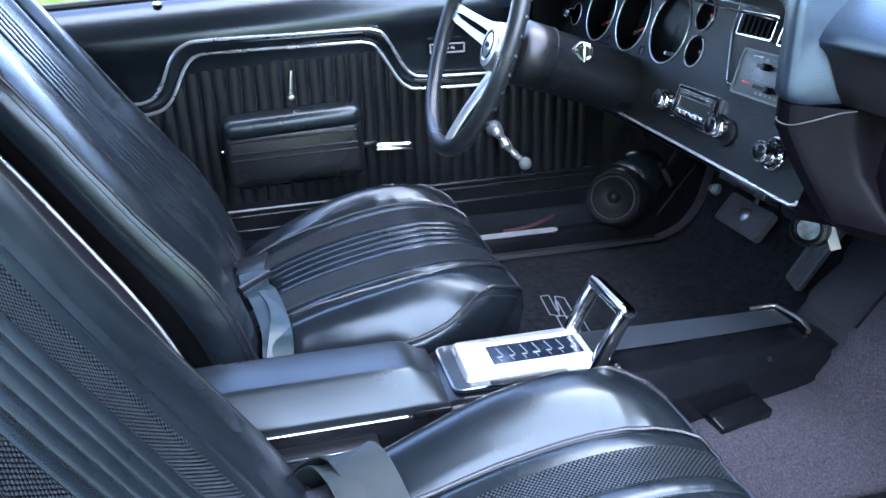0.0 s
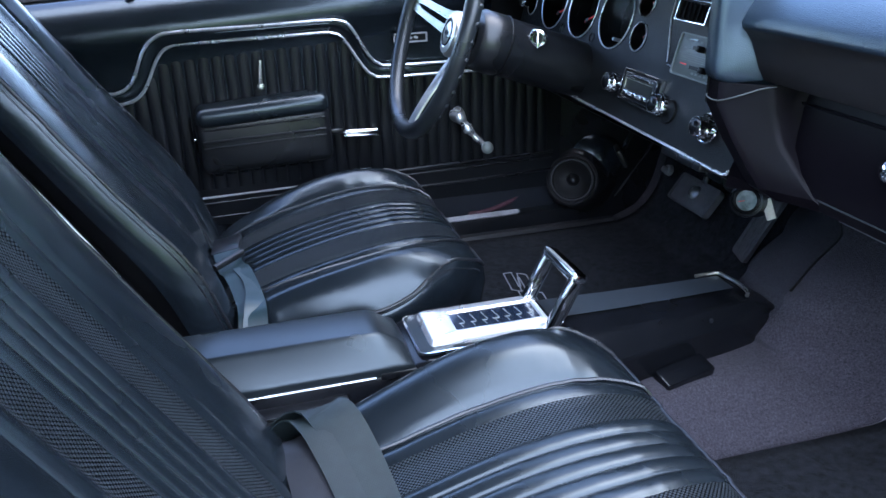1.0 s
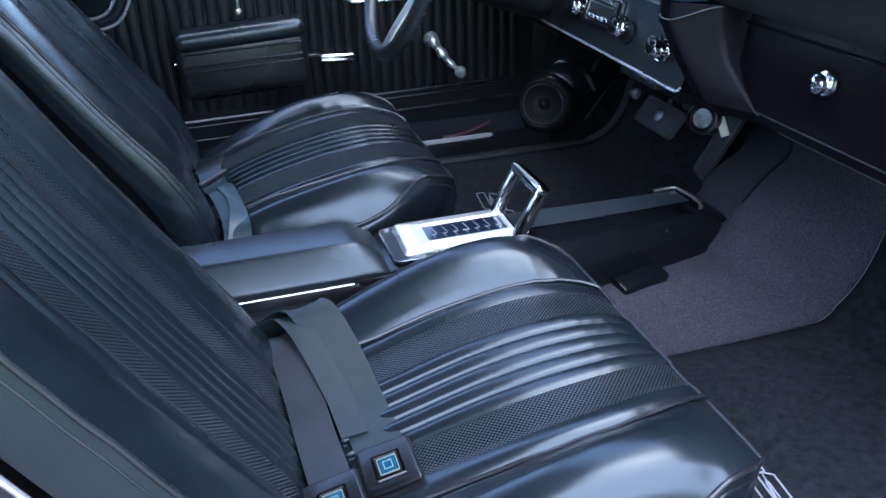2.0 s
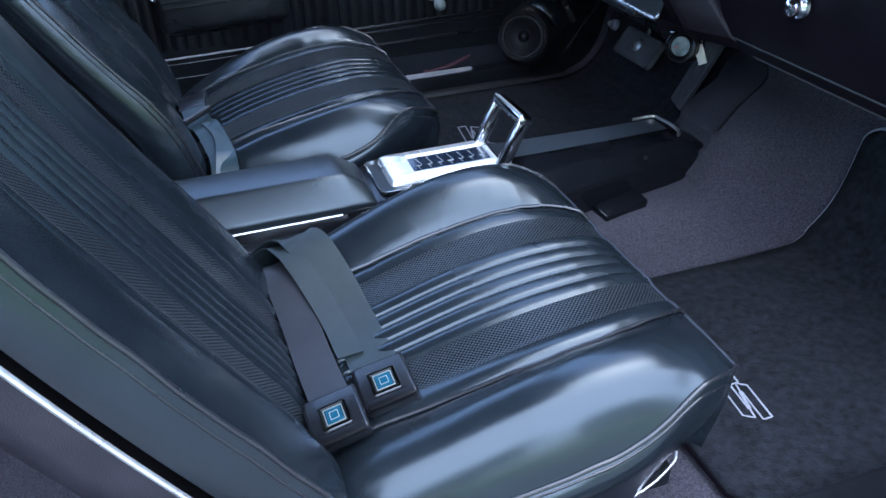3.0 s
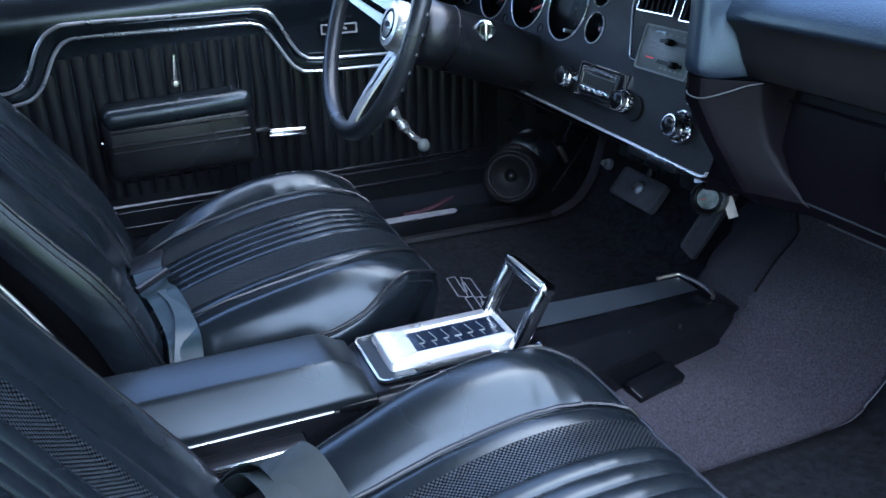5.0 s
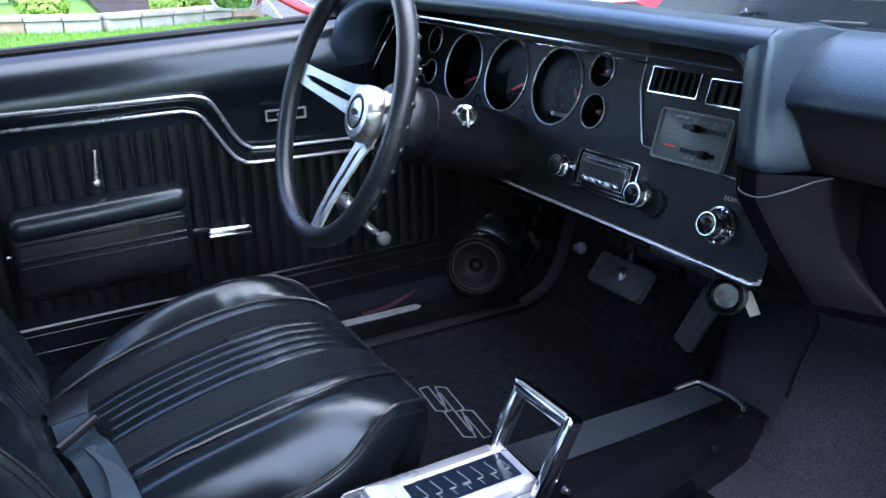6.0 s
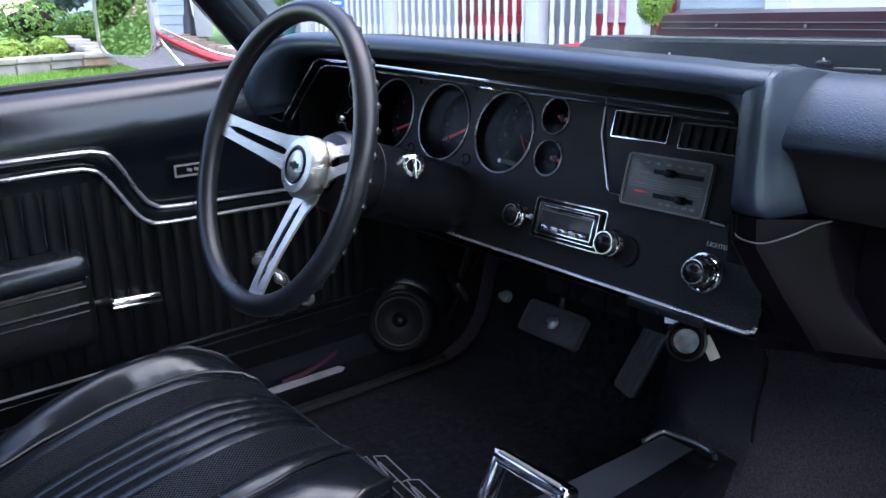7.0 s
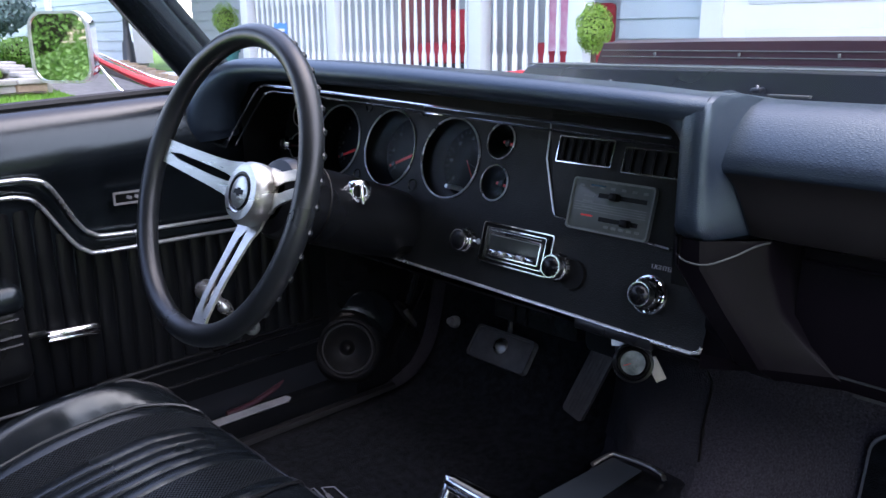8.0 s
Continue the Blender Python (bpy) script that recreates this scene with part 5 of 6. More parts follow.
# Passenger side: rolled pad, glove box, end cap.
cap_rows = []
for z, xa, xb, yl, ym in ((0.888, 0.124, 0.168, -0.131, -0.199), (0.862, 0.122, 0.168, -0.134, -0.203), (0.82, 0.134, 0.177, -0.157, -0.215), (0.79, 0.147, 0.188, -0.172, -0.240), (0.765, 0.160, 0.198, -0.182, -0.268), (0.750, 0.180, 0.215, -0.190, -0.285)):
    yr = yl - 0.028
    cap_rows.append([Vector((x, y, z)) for x, y in ((0.26, -0.110), (0.1715 + 0.29 * (z - 0.81), -0.1315 - (0.888 - z) * 0.13), (xa + 0.004, yl + 0.003), (xa, yl - 0.002), (xa, yr + 0.003), (xa + 0.003, yr - 0.001), (xa + 0.006, yr - 0.004), (xb - 0.006, ym + 0.004), (xb - 0.001, ym), (xb + 0.004, ym - 0.002), (0.216, ym - 0.010), (0.235, ym - 0.04))])
part("end_cap", sheet(cap_rows), SMOKE, dash, "plum-black end panel beside the glove box", crease=24)
part("cap_trim", tube(smooth_line([(0.128, -0.131, 0.873), (0.117, -0.145, 0.869), (0.119, -0.166, 0.868), (0.135, -0.184, 0.876), (0.155, -0.195, 0.884), (0.170, -0.203, 0.887)], 20), 0.0009, 6), DIMMARK, dash, "thin bright line under the leg")
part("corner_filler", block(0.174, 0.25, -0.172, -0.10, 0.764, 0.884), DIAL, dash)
gx = [(0.200, 0.880), (0.196, 0.868), (0.192, 0.83), (0.190, 0.79), (0.193, 0.768)]
glove = part("glove_box_door", sheet([[Vector((x, y, z)) for y in [-0.222 - 0.0125 * k for k in range(38)]] for x, z in gx]), SMOKE, dash, "plum-black glove box door")
part("glove_knob", lathe([(0, 0.019), (0.006, 0.0185), (0.0105, 0.015), (0.0115, 0.010), (0.008, 0.005), (0.0135, 0.003), (0.0145, 0)], frame_to((0.190, -0.376, 0.834), (-1, 0, 0.05)), 24), CHROME, glove, "bright glove box knob")
part("glove_bead", tube([(0.190, y, 0.871) for y in (-0.225, -0.45, -0.69)], 0.0018, 6), SMOKE, glove)
part("lower_lip", sheet([[Vector((x, y, z)) for y in (-0.235, -0.4, -0.55, -0.71)] for x, z in ((0.195, 0.766), (0.200, 0.752), (0.215, 0.745), (0.30, 0.75), (0.60, 0.80))]), SMOKE, dash)
part("lip_edge", tube([(0.196, y, 0.7655) for y in (-0.24, -0.45, -0.71)], 0.0012, 6), DIMMARK, dash)
part("lower_bracket", box((0.02, 0.40, 0.012), pose(0.235, -0.47, 0.742), 0.003), PEDAL, dash, "worn metal bracket under the glove box")

# Centre stack: outline, vents, heater control.
def face_bar(pts, r, material, name, parent, label=""):
    return part(name, tube([face(y, z, 0.0015).translation for y, z in pts], r, 6), material, parent, label)


stack = part("centre_panel", prism([(u, v) for u, v in [(-0.097, 0.168), (-0.063, 0.060), (0.092, 0.050), (0.126, 0.056), (0.126, 0.180), (-0.097, 0.180)]], face(0.0, 0.81, 0.0), 0.004, bevel=0.0015), PANEL, dash, "raised black centre panel")
face_bar([(0.097, 0.972), (0.093, 0.93), (0.067, 0.872), (0.063, 0.868), (-0.09, 0.857)], 0.0012, SILVER, "stack_edge", stack)
for ya, yb, za, zb in ((0.075, -0.003, 0.928, 0.958), (-0.017, -0.107, 0.925, 0.953)):
    vm = face((ya + yb) / 2, (za + zb) / 2, 0.004)
    w, h = ya - yb, (zb - za) * 1.04
    vent = part("air_vent", ring_frame(rounded(w, h, 0.002), rounded(w - 0.0026, h - 0.0026, 0.0015), vm, 0.004), CHROME, dash, "bright-framed air vent")
    part("vent_back", box((w - 0.004, h - 0.004, 0.002), vm), DIAL, vent)
    for k in range(6):
        part("vane", box((0.0016, h - 0.006, 0.006), vm @ Matrix.Translation((-w / 2 + w * (k + 0.7) / 6.5, 0, 0.002)) @ Matrix.Rotation(0.5, 4, "Y")), DIAL, vent)
hm = face(-0.013, 0.8865, 0.004)
heat = part("heater_control", prism(rounded(0.104, 0.055, 0.004), hm, 0.004, bevel=0.001), surface("grey_control_panel", (0.075, 0.086, 0.082), (0.105, 0.118, 0.112), rough=0.4, scale=30, grain=0.1), dash, "grey heater control panel")
part("control_rim", ring_frame(rounded(0.108, 0.059, 0.005), rounded(0.104, 0.055, 0.004), hm, 0.006), GREYMARK, heat)
for v, w in ((0.012, 0.062), (-0.014, 0.050)):
    part("slot", box((w, 0.005, 0.001), hm @ Matrix.Translation((0.014, v, 0.0046)), 0), DIAL, heat)
    part("lever", box((0.010, 0.009, 0.010), hm @ Matrix.Translation((0.006 if v > 0 else 0.026, v, 0.008)), 0.002), DIAL, heat)
for k in range(4):
    part("line", box((0.094, 0.0008, 0.0004), hm @ Matrix.Translation((0, 0.002 - 0.0028 * k, 0.0044))), GREYMARK, heat)
for k in range(7):
    part("mark", box((0.006, 0.003, 0.0004), hm @ Matrix.Translation((-0.042 + 0.014 * k, 0.021, 0.0044))), GREYMARK, heat)
for k in range(5):
    part("mark", box((0.006, 0.003, 0.0004), hm @ Matrix.Translation((0.0 + 0.010 * k, -0.0215, 0.0044))), GREYMARK, heat)
for v in (0.010, 0.004, -0.003):
    part("mark", box((0.014, 0.002, 0.0004), hm @ Matrix.Translation((-0.030, v, 0.0045))), GREYMARK, heat)
for v in (-0.012,):
    part("red_mark", box((0.016, 0.002, 0.0004), hm @ Matrix.Translation((-0.028, v, 0.0045))), RED, heat)
part("blue_mark", box((0.020, 0.002, 0.0004), hm @ Matrix.Translation((-0.02, 0.0225, 0.0046))), BLUE, heat)

# Radio with two knobs.
rm = face(0.110, 0.8215, 0.001)
radio = part("radio", ring_frame(rounded(0.114, 0.051, 0.004), rounded(0.1105, 0.0475, 0.003), rm, 0.006), CHROME, dash, "bright-framed push-button radio")
part("radio_back", box((0.112, 0.049, 0.002), rm), DIAL, radio)
part("radio_body", prism(rounded(0.096, 0.040, 0.003), rm @ Matrix.Translation((-0.001, 0, 0.001)), 0.005, bevel=0.0015), PLASTIC, radio, "black radio body")
part("body_edge", ring_frame(rounded(0.0965, 0.0405, 0.003), rounded(0.0935, 0.0375, 0.002), rm @ Matrix.Translation((-0.001, 0, 0.0055)), 0.0015), CHROME, radio)
part("dial_frame", ring_frame(rounded(0.084, 0.0290, 0.002), rounded(0.0805, 0.0255, 0.001), rm @ Matrix.Translation((0, -0.001, 0.0062)), 0.003), CHROME, radio)
part("dial_window", prism(rounded(0.080, 0.0165, 0.001), rm @ Matrix.Translation((0, 0.003, 0.0062)), 0.0016), surface("smoked_dial", (0.03, 0.035, 0.035), rough=0.15, scale=40), radio, "smoked tuning window")
for k in range(5):
    part("push_button", box((0.0120, 0.0062, 0.007), rm @ Matrix.Translation((-0.030 + 0.0148 * k, -0.0105, 0.0085)), 0.0015), SILVER if k % 2 else CHROME, radio, "bright push button")
for v, w, m_ in ((0.0160, 0.080, SILVER), (0.0135, 0.052, DIAL), (0.0105, 0.078, GREYMARK)):
    part("dial_line", box((w, 0.0011, 0.0008), rm @ Matrix.Translation((0, v, 0.0080))), m_, radio)
part("tape_slot", prism(rounded(0.040, 0.0042, 0.0018), rm @ Matrix.Translation((0.004, 0.0138, 0.0078)), 0.0014), DIAL, radio, "dark slot above the window")


def knob(y, z, R, name, label, depth=0.022):
    """A turned knob: fluted skirt, bright rim and a domed black centre."""
    k = part(name, lathe([(R * 1.05, 0), (R * 1.05, depth * 0.45), (R * 0.95, depth * 0.55), (R * 0.92, depth * 0.6), (R * 0.96, depth * 0.95), (R * 0.90, depth * 1.05), (R * 0.80, depth * 1.05)], face(y, z, 0.001), 32), CHROME, dash, label)
    part("cap", lathe([(R * 0.81, depth * 1.02), (R * 0.66, depth * 1.15), (R * 0.36, depth * 1.24), (0, depth * 1.27)], face(y, z, 0.001), 28), CONBLACK, k, "domed black knob centre")
    for j in range(16):
        a = 2 * math.pi * j / 16
        part("flute", box((0.0016, 0.0016, depth * 0.4), face(y, z, 0.001 + depth * 0.22) @ Matrix.Translation((R * 1.05 * math.cos(a), R * 1.05 * math.sin(a), 0))), DIAL, k)
    return k


knob(0.042, 0.812, 0.0150, "tuning_knob", "bright tuning knob", 0.018)
# Near-black disc painted as the shadow beside the tuning knob.
part("knob_boss", lathe([(0.018, 0), (0.017, 0.003), (0, 0.003)], face(0.022, 0.808, 0.0005), 24), DIAL, dash)
knob(0.196, 0.8165, 0.0150, "wiper_knob", "bright round knob", 0.018)
part("small_lamp", lathe([(0, 0.003), (0.003, 0.002), (0.004, 0)], face(0.176, 0.819, 0.001), 10), SILVER, dash)
lt = knob(-0.080, 0.8075, 0.0145, "lighter_knob", "bright cigarette lighter knob", 0.022)
part("lighter_ring", torus(0.0190, 0.0026, face(-0.080, 0.8075, 0.003), 32, 8), CHROME, lt)
part("lighter_word", text_mesh("LIGHTER", 0.0068, face(-0.088, 0.8365, 0.0008)), PALESILVER, dash, "pale printed word")

# ---- Steering column and wheel ----
WN = Vector((-0.946, 0, 0.326))
col = thing("steering_column", "dark glossy steering column with ignition switch", "steering column", (0.1, 0.338, 0.85))
c0 = Vector((-0.030, 0.338, 0.884))
part("shroud", lathe([(0.030, 0.0), (0.047, 0.004), (0.052, 0.012), (0.052, 0.050), (0.050, 0.056), (0.050, 0.17), (0.045, 0.30), (0.040, 0.34)], frame_to(c0, -WN), 36), PLASTIC, col)
part("collar_groove", torus(0.0515, 0.0016, frame_to(c0 - WN * 0.055, -WN), 40, 6), DIAL, col)
part("lower_cover", box((0.14, 0.09, 0.05), pose(0.20, 0.340, 0.790, 0, 17, 0), 0.02, seg=3), DIAL, col)
im = frame_to((0.078, 0.305, 0.880), (-0.35, -0.90, 0.15))
ign = part("ignition", lathe([(0.0165, -0.03), (0.0165, 0.011), (0.014, 0.015), (0.0105, 0.016), (0.0095, 0.0145), (0, 0.0145)], im, 24), CHROME, col, "bright ignition lock")
part("lock_face", lathe([(0.009, 0.0150), (0, 0.0154)], im, 18), DIAL, ign)
part("key_tab", box((0.005, 0.026, 0.014), im @ Matrix.Translation((0, -0.004, 0.020)), 0.002), CHROME, ign)
part("turn_lever", tube([(0.066, 0.385, 0.865), (0.070, 0.40, 0.82), (0.072, 0.40, 0.812)], 0.005, 8), PLASTIC, col)
part("lever_tip", lathe([(0, 0.010), (0.006, 0.008), (0.007, 0), (0, -0.004)], frame_to((0.072, 0.385, 0.814), (-1, -0.4, 0)), 12), SILVER, col)

whl = thing("steering_wheel", "three-spoke steering wheel, black rim and brushed spokes", "steering wheel", (-0.094, 0.344, 0.907))
wm = frame_to((-0.094, 0.344, 0.907), WN)
part("rim", torus(0.179, 0.0135, wm, 96, 16), RIM, whl, "black grained rim")
for k in range(44):
    a = 2 * math.pi * k / 44
    part("finger_bump", lathe([(0, 0.0055), (0.0039, 0.0039), (0.0055, 0), (0.0039, -0.0039), (0, -0.0055)], wm @ Matrix.Rotation(a, 4, "Z") @ Matrix.Translation((0.1868, 0, -0.0075)), 8), RIM, whl)
hc = 0.046
hubp = part("hub", lathe([(0.030, -0.010), (0.0385, -0.008), (0.0395, -0.002), (0.0390, 0.012), (0.034, 0.019), (0.025, 0.0205), (0.0235, 0.0195), (0, 0.0195)], wm @ Matrix.Translation((0.004, -0.004, -hc)), 40), BRUSHED, whl, "brushed metal hub")
part("hub_badge", lathe([(0.0195, 0.0198), (0.0180, 0.0210), (0, 0.0214)], wm @ Matrix.Translation((0.004, -0.004, -hc)), 32), BRUSHED, hubp, "grey round centre cap")
part("hub_ring", torus(0.0212, 0.0014, wm @ Matrix.Translation((0.004, -0.004, -hc + 0.0205)), 36, 6), DIAL, hubp)
part("hub_mark", prism([(-0.010, -0.003), (-0.003, -0.003), (-0.003, -0.005), (0.003, -0.005), (0.003, -0.003), (0.010, -0.003), (0.010, 0.003), (0.003, 0.003), (0.003, 0.005), (-0.003, 0.005), (-0.003, 0.003), (-0.010, 0.003)], wm @ Matrix.Translation((0.004, -0.004, -hc + 0.0214)), 0.0008), DIAL, hubp)
for ang in (171, -84, 8):
    rot = wm @ Matrix.Rotation(radians(ang), 4, "Z")
    u = [0.028, 0.045, 0.060, 0.085, 0.110, 0.140, 0.158, 0.172]
    zz = [-hc - 0.004, -hc - 0.002, -0.040, -0.030, -0.020, -0.010, -0.005, -0.002]
    ww = [0.030, 0.026, 0.0215, 0.0190, 0.0175, 0.0160, 0.0155, 0.0155]
    sw = [0.0, 0.0, 0.0045, 0.0055, 0.0050, 0.0042, 0.0, 0.0]
    bm = bmesh.new()
    for side in (-1, 1):
        sheet([[rot @ Vector((a, side * s, z)), rot @ Vector((a, side * (s + w) / 2, z)), rot @ Vector((a, side * w, z)), rot @ Vector((a, side * w, z - 0.0035)), rot @ Vector((a, side * s, z - 0.0035))] for a, z, w, s in zip(u, zz, ww, sw)], bm)
    part("spoke", bm, BRUSHED, whl, "brushed slotted spoke")

# ---- Auxiliary gauge under the dash ----
aux = thing("auxiliary_gauge", "round auxiliary gauge in a bright ring hung below the dash", "gauge", (0.33, 0.042, 0.64))
am = frame_to((0.335, 0.043, 0.644), (-0.80, -0.52, 0.28))
part("cup", lathe([(0.0270, -0.045), (0.0275, -0.002), (0.0270, 0.003), (0.0235, 0.004), (0.0225, 0.001)], am, 36), PLASTIC, aux)
part("inner_ring", torus(0.0196, 0.0030, am @ Matrix.Translation((0, 0, 0.001)), 44, 8), DIAL, aux, "black inner ring")
part("bezel", torus(0.0242, 0.0012, am @ Matrix.Translation((0, 0, 0.002)), 44, 8), CHROME, aux, "thin bright ring")
# The pale mottling is the glass reflection, put into the dial colour.
part("dial", lathe([(0, -0.001), (0.0215, -0.001)], am, 36), surface("mottled_reflection_dial", (0.08, 0.10, 0.085), (0.42, 0.44, 0.41), rough=0.35, scale=55), aux, "dial painted with a mottled reflection")
part("hanger", box((0.010, 0.052, 0.050), am @ Matrix.Translation((0.0, 0.020, -0.030)) @ Matrix.Rotation(math.pi / 2, 4, "Y"), 0.002), PEDAL, aux, "dark hanger plate")
for k in range(13):
    a = radians(220 - 260 * k / 12)
    part("tick", box((0.003, 0.0008, 0.0004), am @ Matrix.Rotation(a, 4, "Z") @ Matrix.Translation((0.018, 0, -0.0004))), DIAL, aux)
part("needle", box((0.010, 0.0010, 0.0006), am @ Matrix.Rotation(radians(200), 4, "Z") @ Matrix.Translation((0.008, 0, 0.0004))), RED, aux)
lens = part("lens", lathe([(0, 0.004), (0.02, 0.003), (0.0295, 0.001)], am, 32), GLASS, aux)
part("bracket", prism([(-0.030, 0.020), (0.030, 0.020), (0.034, 0.075), (-0.034, 0.075)], am @ Matrix.Translation((0, 0, -0.018)), 0.003), SILVER, aux, "plain metal bracket")
part("tape", box((0.015, 0.034, 0.004), am @ Matrix.Translation((0.031, -0.008, -0.02)) @ Matrix.Rotation(0.5, 4, "Z"), 0.001), CREAM, aux, "cream tape end")

# ---- Outside of the car ----
mir = thing("door_mirror", "square chrome door mirror on a red stalk", "mirror", (0.03, 0.86, 0.98))
mm = frame_to((-0.062, 0.930, 1.061), Vector((-0.88, -0.475, 0.0)))
part("housing", prism(rounded(0.124, 0.116, 0.030, 8), mm @ Matrix.Translation((0, 0, -0.018)), 0.016, bevel=0.004), CHROME, mir, "bright housing")
part("mirror_glass", prism(rounded(0.117, 0.109, 0.027, 8), mm @ Matrix.Translation((0, 0, -0.001)), 0.002), surface("mirror_silver", (0.90, 0.91, 0.90), rough=0.02, metal=1.0, wear=0.0), mir)
part("glass_rim", ring_frame(rounded(0.126, 0.118, 0.031, 8), rounded(0.117, 0.109, 0.027, 8), mm @ Matrix.Translation((0, 0, -0.004)), 0.007), SILVER, mir, "bright rim round the glass")
part("stalk", tube(smooth_line([(-0.005, 0.925, 1.040), (0.025, 0.90, 1.020), (0.070, 0.87, 0.996), (0.12, 0.855, 0.982)], 10), [0.007, 0.007, 0.008, 0.009, 0.011, 0.013, 0.015, 0.017, 0.018, 0.018], 10, flat=0.6), REDPAINT, mir, "red painted stalk")
part("stalk_edge", tube(smooth_line([(-0.005, 0.925, 1.051), (0.030, 0.90, 1.030), (0.075, 0.87, 1.006), (0.14, 0.855, 0.990)], 10), 0.0022, 8), CHROME, mir)
part("stalk_foot", tube(smooth_line([(-0.010, 0.92, 1.035), (0.005, 0.90, 1.005), (0.015, 0.88, 0.985), (0.03, 0.86, 0.972)], 8), 0.003, 8), CHROME, mir)

part("stalk_base", prism([(-0.01, -0.02), (0.15, -0.03), (0.15, 0.03), (0.0, 0.02)], Matrix.Translation((0.03, 0.85, 0.972)), 0.012, bevel=0.004), PALESILVER, mir, "pale stalk base")
body = thing("car", "red car body with black-striped raised hood", "car", (1.2, 0, 0.5))
hood_rows = []
for x, z in ((0.645, 1.004), (0.75, 1.008), (1.2, 0.985), (1.7, 0.92), (2.0, 0.85), (2.05, 0.70)):
    hood_rows.append([Vector((x, y, z - 0.10 * max(0, abs(y) - 0.55) ** 1.2 - (0.030 if abs(y) < 0.55 else 0.0))) for y in [-0.90 + 0.1 * k for k in range(19)]])
part("hood", sheet(hood_rows), REDPAINT, body, "red hood and fenders")
for s in (-1, 1):
    part("fender", sheet([[Vector((x, s * 0.90, z)) for x in (0.33, 0.5, 0.75, 1.2, 2.0)] for z in (0.30, 0.60, 0.93)]), REDPAINT, body)
    if s > 0:
        part("door_skin", sheet([[Vector((x, 0.81 + 0.06 * t, belt(x) - 0.01 - 0.6 * t)) for x in (-1.0, -0.5, 0.0, 0.31)] for t in (0, 0.1, 0.4, 1.0)]), REDPAINT, body)
part("roof_skin", sheet([[Vector((x + k * 0.15 * (1 - (y / 0.65) ** 2), y, 1.352 - 0.062 * (y / 0.65) ** 2 - 0.06 * max(0, -1.0 - x))) for y in (-0.65, -0.5, -0.3, 0, 0.3, 0.5, 0.65)] for x, k in ((-1.64, 0), (-1.0, 0), (-0.7, 0), (-0.47, 0.5), (-0.26, 1))]), REDPAINT, body, "red painted roof")
for s in (-1, 1):
    part("quarter_panel", sheet([[Vector((x, s * y, z)) for x in (-2.75, -2.2, -1.6, -0.86)] for y, z in ((0.84, 0.26), (0.90, 0.50), (0.90, 0.72), (0.85, 0.94))]), REDPAINT, body, "red rear quarter panel")
    for x in (-2.02, 1.20):
        wheel = part("wheel", lathe([(0.20, -0.09), (0.30, -0.10), (0.335, -0.07), (0.335, 0.07), (0.30, 0.10), (0.20, 0.09)], frame_to((x, s * 0.76, 0.335), (0, s, 0)), 36), RUBBER, body, "black tyre")
        part("rim", lathe([(0.205, 0.09), (0.19, 0.06), (0.06, 0.05), (0.05, 0.08), (0, 0.085)], frame_to((x, s * 0.76, 0.335), (0, s, 0)), 28), SILVER, wheel, "bright wheel rim")
part("trunk", sheet([[Vector((x, y, z)) for y in (-0.85, -0.4, 0, 0.4, 0.85)] for x, z in ((-1.60, 0.955), (-2.1, 0.95), (-2.70, 0.92), (-2.75, 0.60), (-2.72, 0.30))]), REDPAINT, body, "red trunk lid and tail")
part("cowl", sheet([[Vector((x, y, z)) for y in (-0.80, -0.4, 0, 0.4, 0.80)] for x, z in ((0.46, 0.958), (0.66, 0.968))]), BLACKPAINT, body)
scoop_rows = []
for x, h, w in ((0.613, -0.030, 0.50), (0.618, 0.026, 0.488), (0.640, 0.034, 0.478), (0.70, 0.034, 0.47), (0.735, 0.030, 0.462)):
    scoop_rows.append([Vector((x, y, 0.990 + hh)) for y, hh in ((w + 0.03, 0.0), (w, h), (w * 0.6, h + 0.001), (0, h + 0.002), (-w * 0.8, h + 0.001), (-w * 1.35, h), (-w * 1.35 - 0.03, -0.02))])
part("scoop_lip", sheet(scoop_rows), BLACKPAINT, body, "black rear lip of the raised hood")
# Pale bead drawn in for the highlight along the black lip.
part("scoop_edge", tube([Vector((0.622, y, 1.0235)) for y in (-0.655, -0.25, 0, 0.25, 0.485)], 0.0018, 6), GREYMARK, body, "pale bead for the highlight on the hood lip")
dome_rows = []
for x, z, w in ((0.75, 0.99, 0.44), (0.752, 1.058, 0.415), (0.80, 1.064, 0.412), (1.2, 1.03, 0.38), (1.7, 0.93, 0.34)):
    dome_rows.append([Vector((x, y, zz)) for y, zz in ((w + 0.02, 0.98 - 0.06 * (x - 0.75)), (w, z), (w * 0.5, z + 0.003), (0, z + 0.004), (-w * 0.5, z + 0.003), (-w, z), (-w - 0.02, 0.98 - 0.06 * (x - 0.75)))])
part("dome", sheet(dome_rows), DARKRED, body, "dark red striped hood dome")
for z in (1.046, 1.035):
    part("pinstripe", box((0.002, 0.83, 0.0014), pose(0.7495, 0, z)), GREYMARK, body, "thin pale pinstripe")
for y in (0.30, 0.14, -0.02, -0.2):
    part("dome_clip", box((0.004, 0.004, 0.006), pose(0.748, y, 1.040), 0.001), GREYMARK, body)
for y in (0.36, 0.12):
    wb = part("wiper", tube([(0.50, y, 0.975), (0.52, y - 0.08, 0.985), (0.53, y - 0.18, 0.985)], 0.004, 6), PLASTIC, body, "black wiper arm")

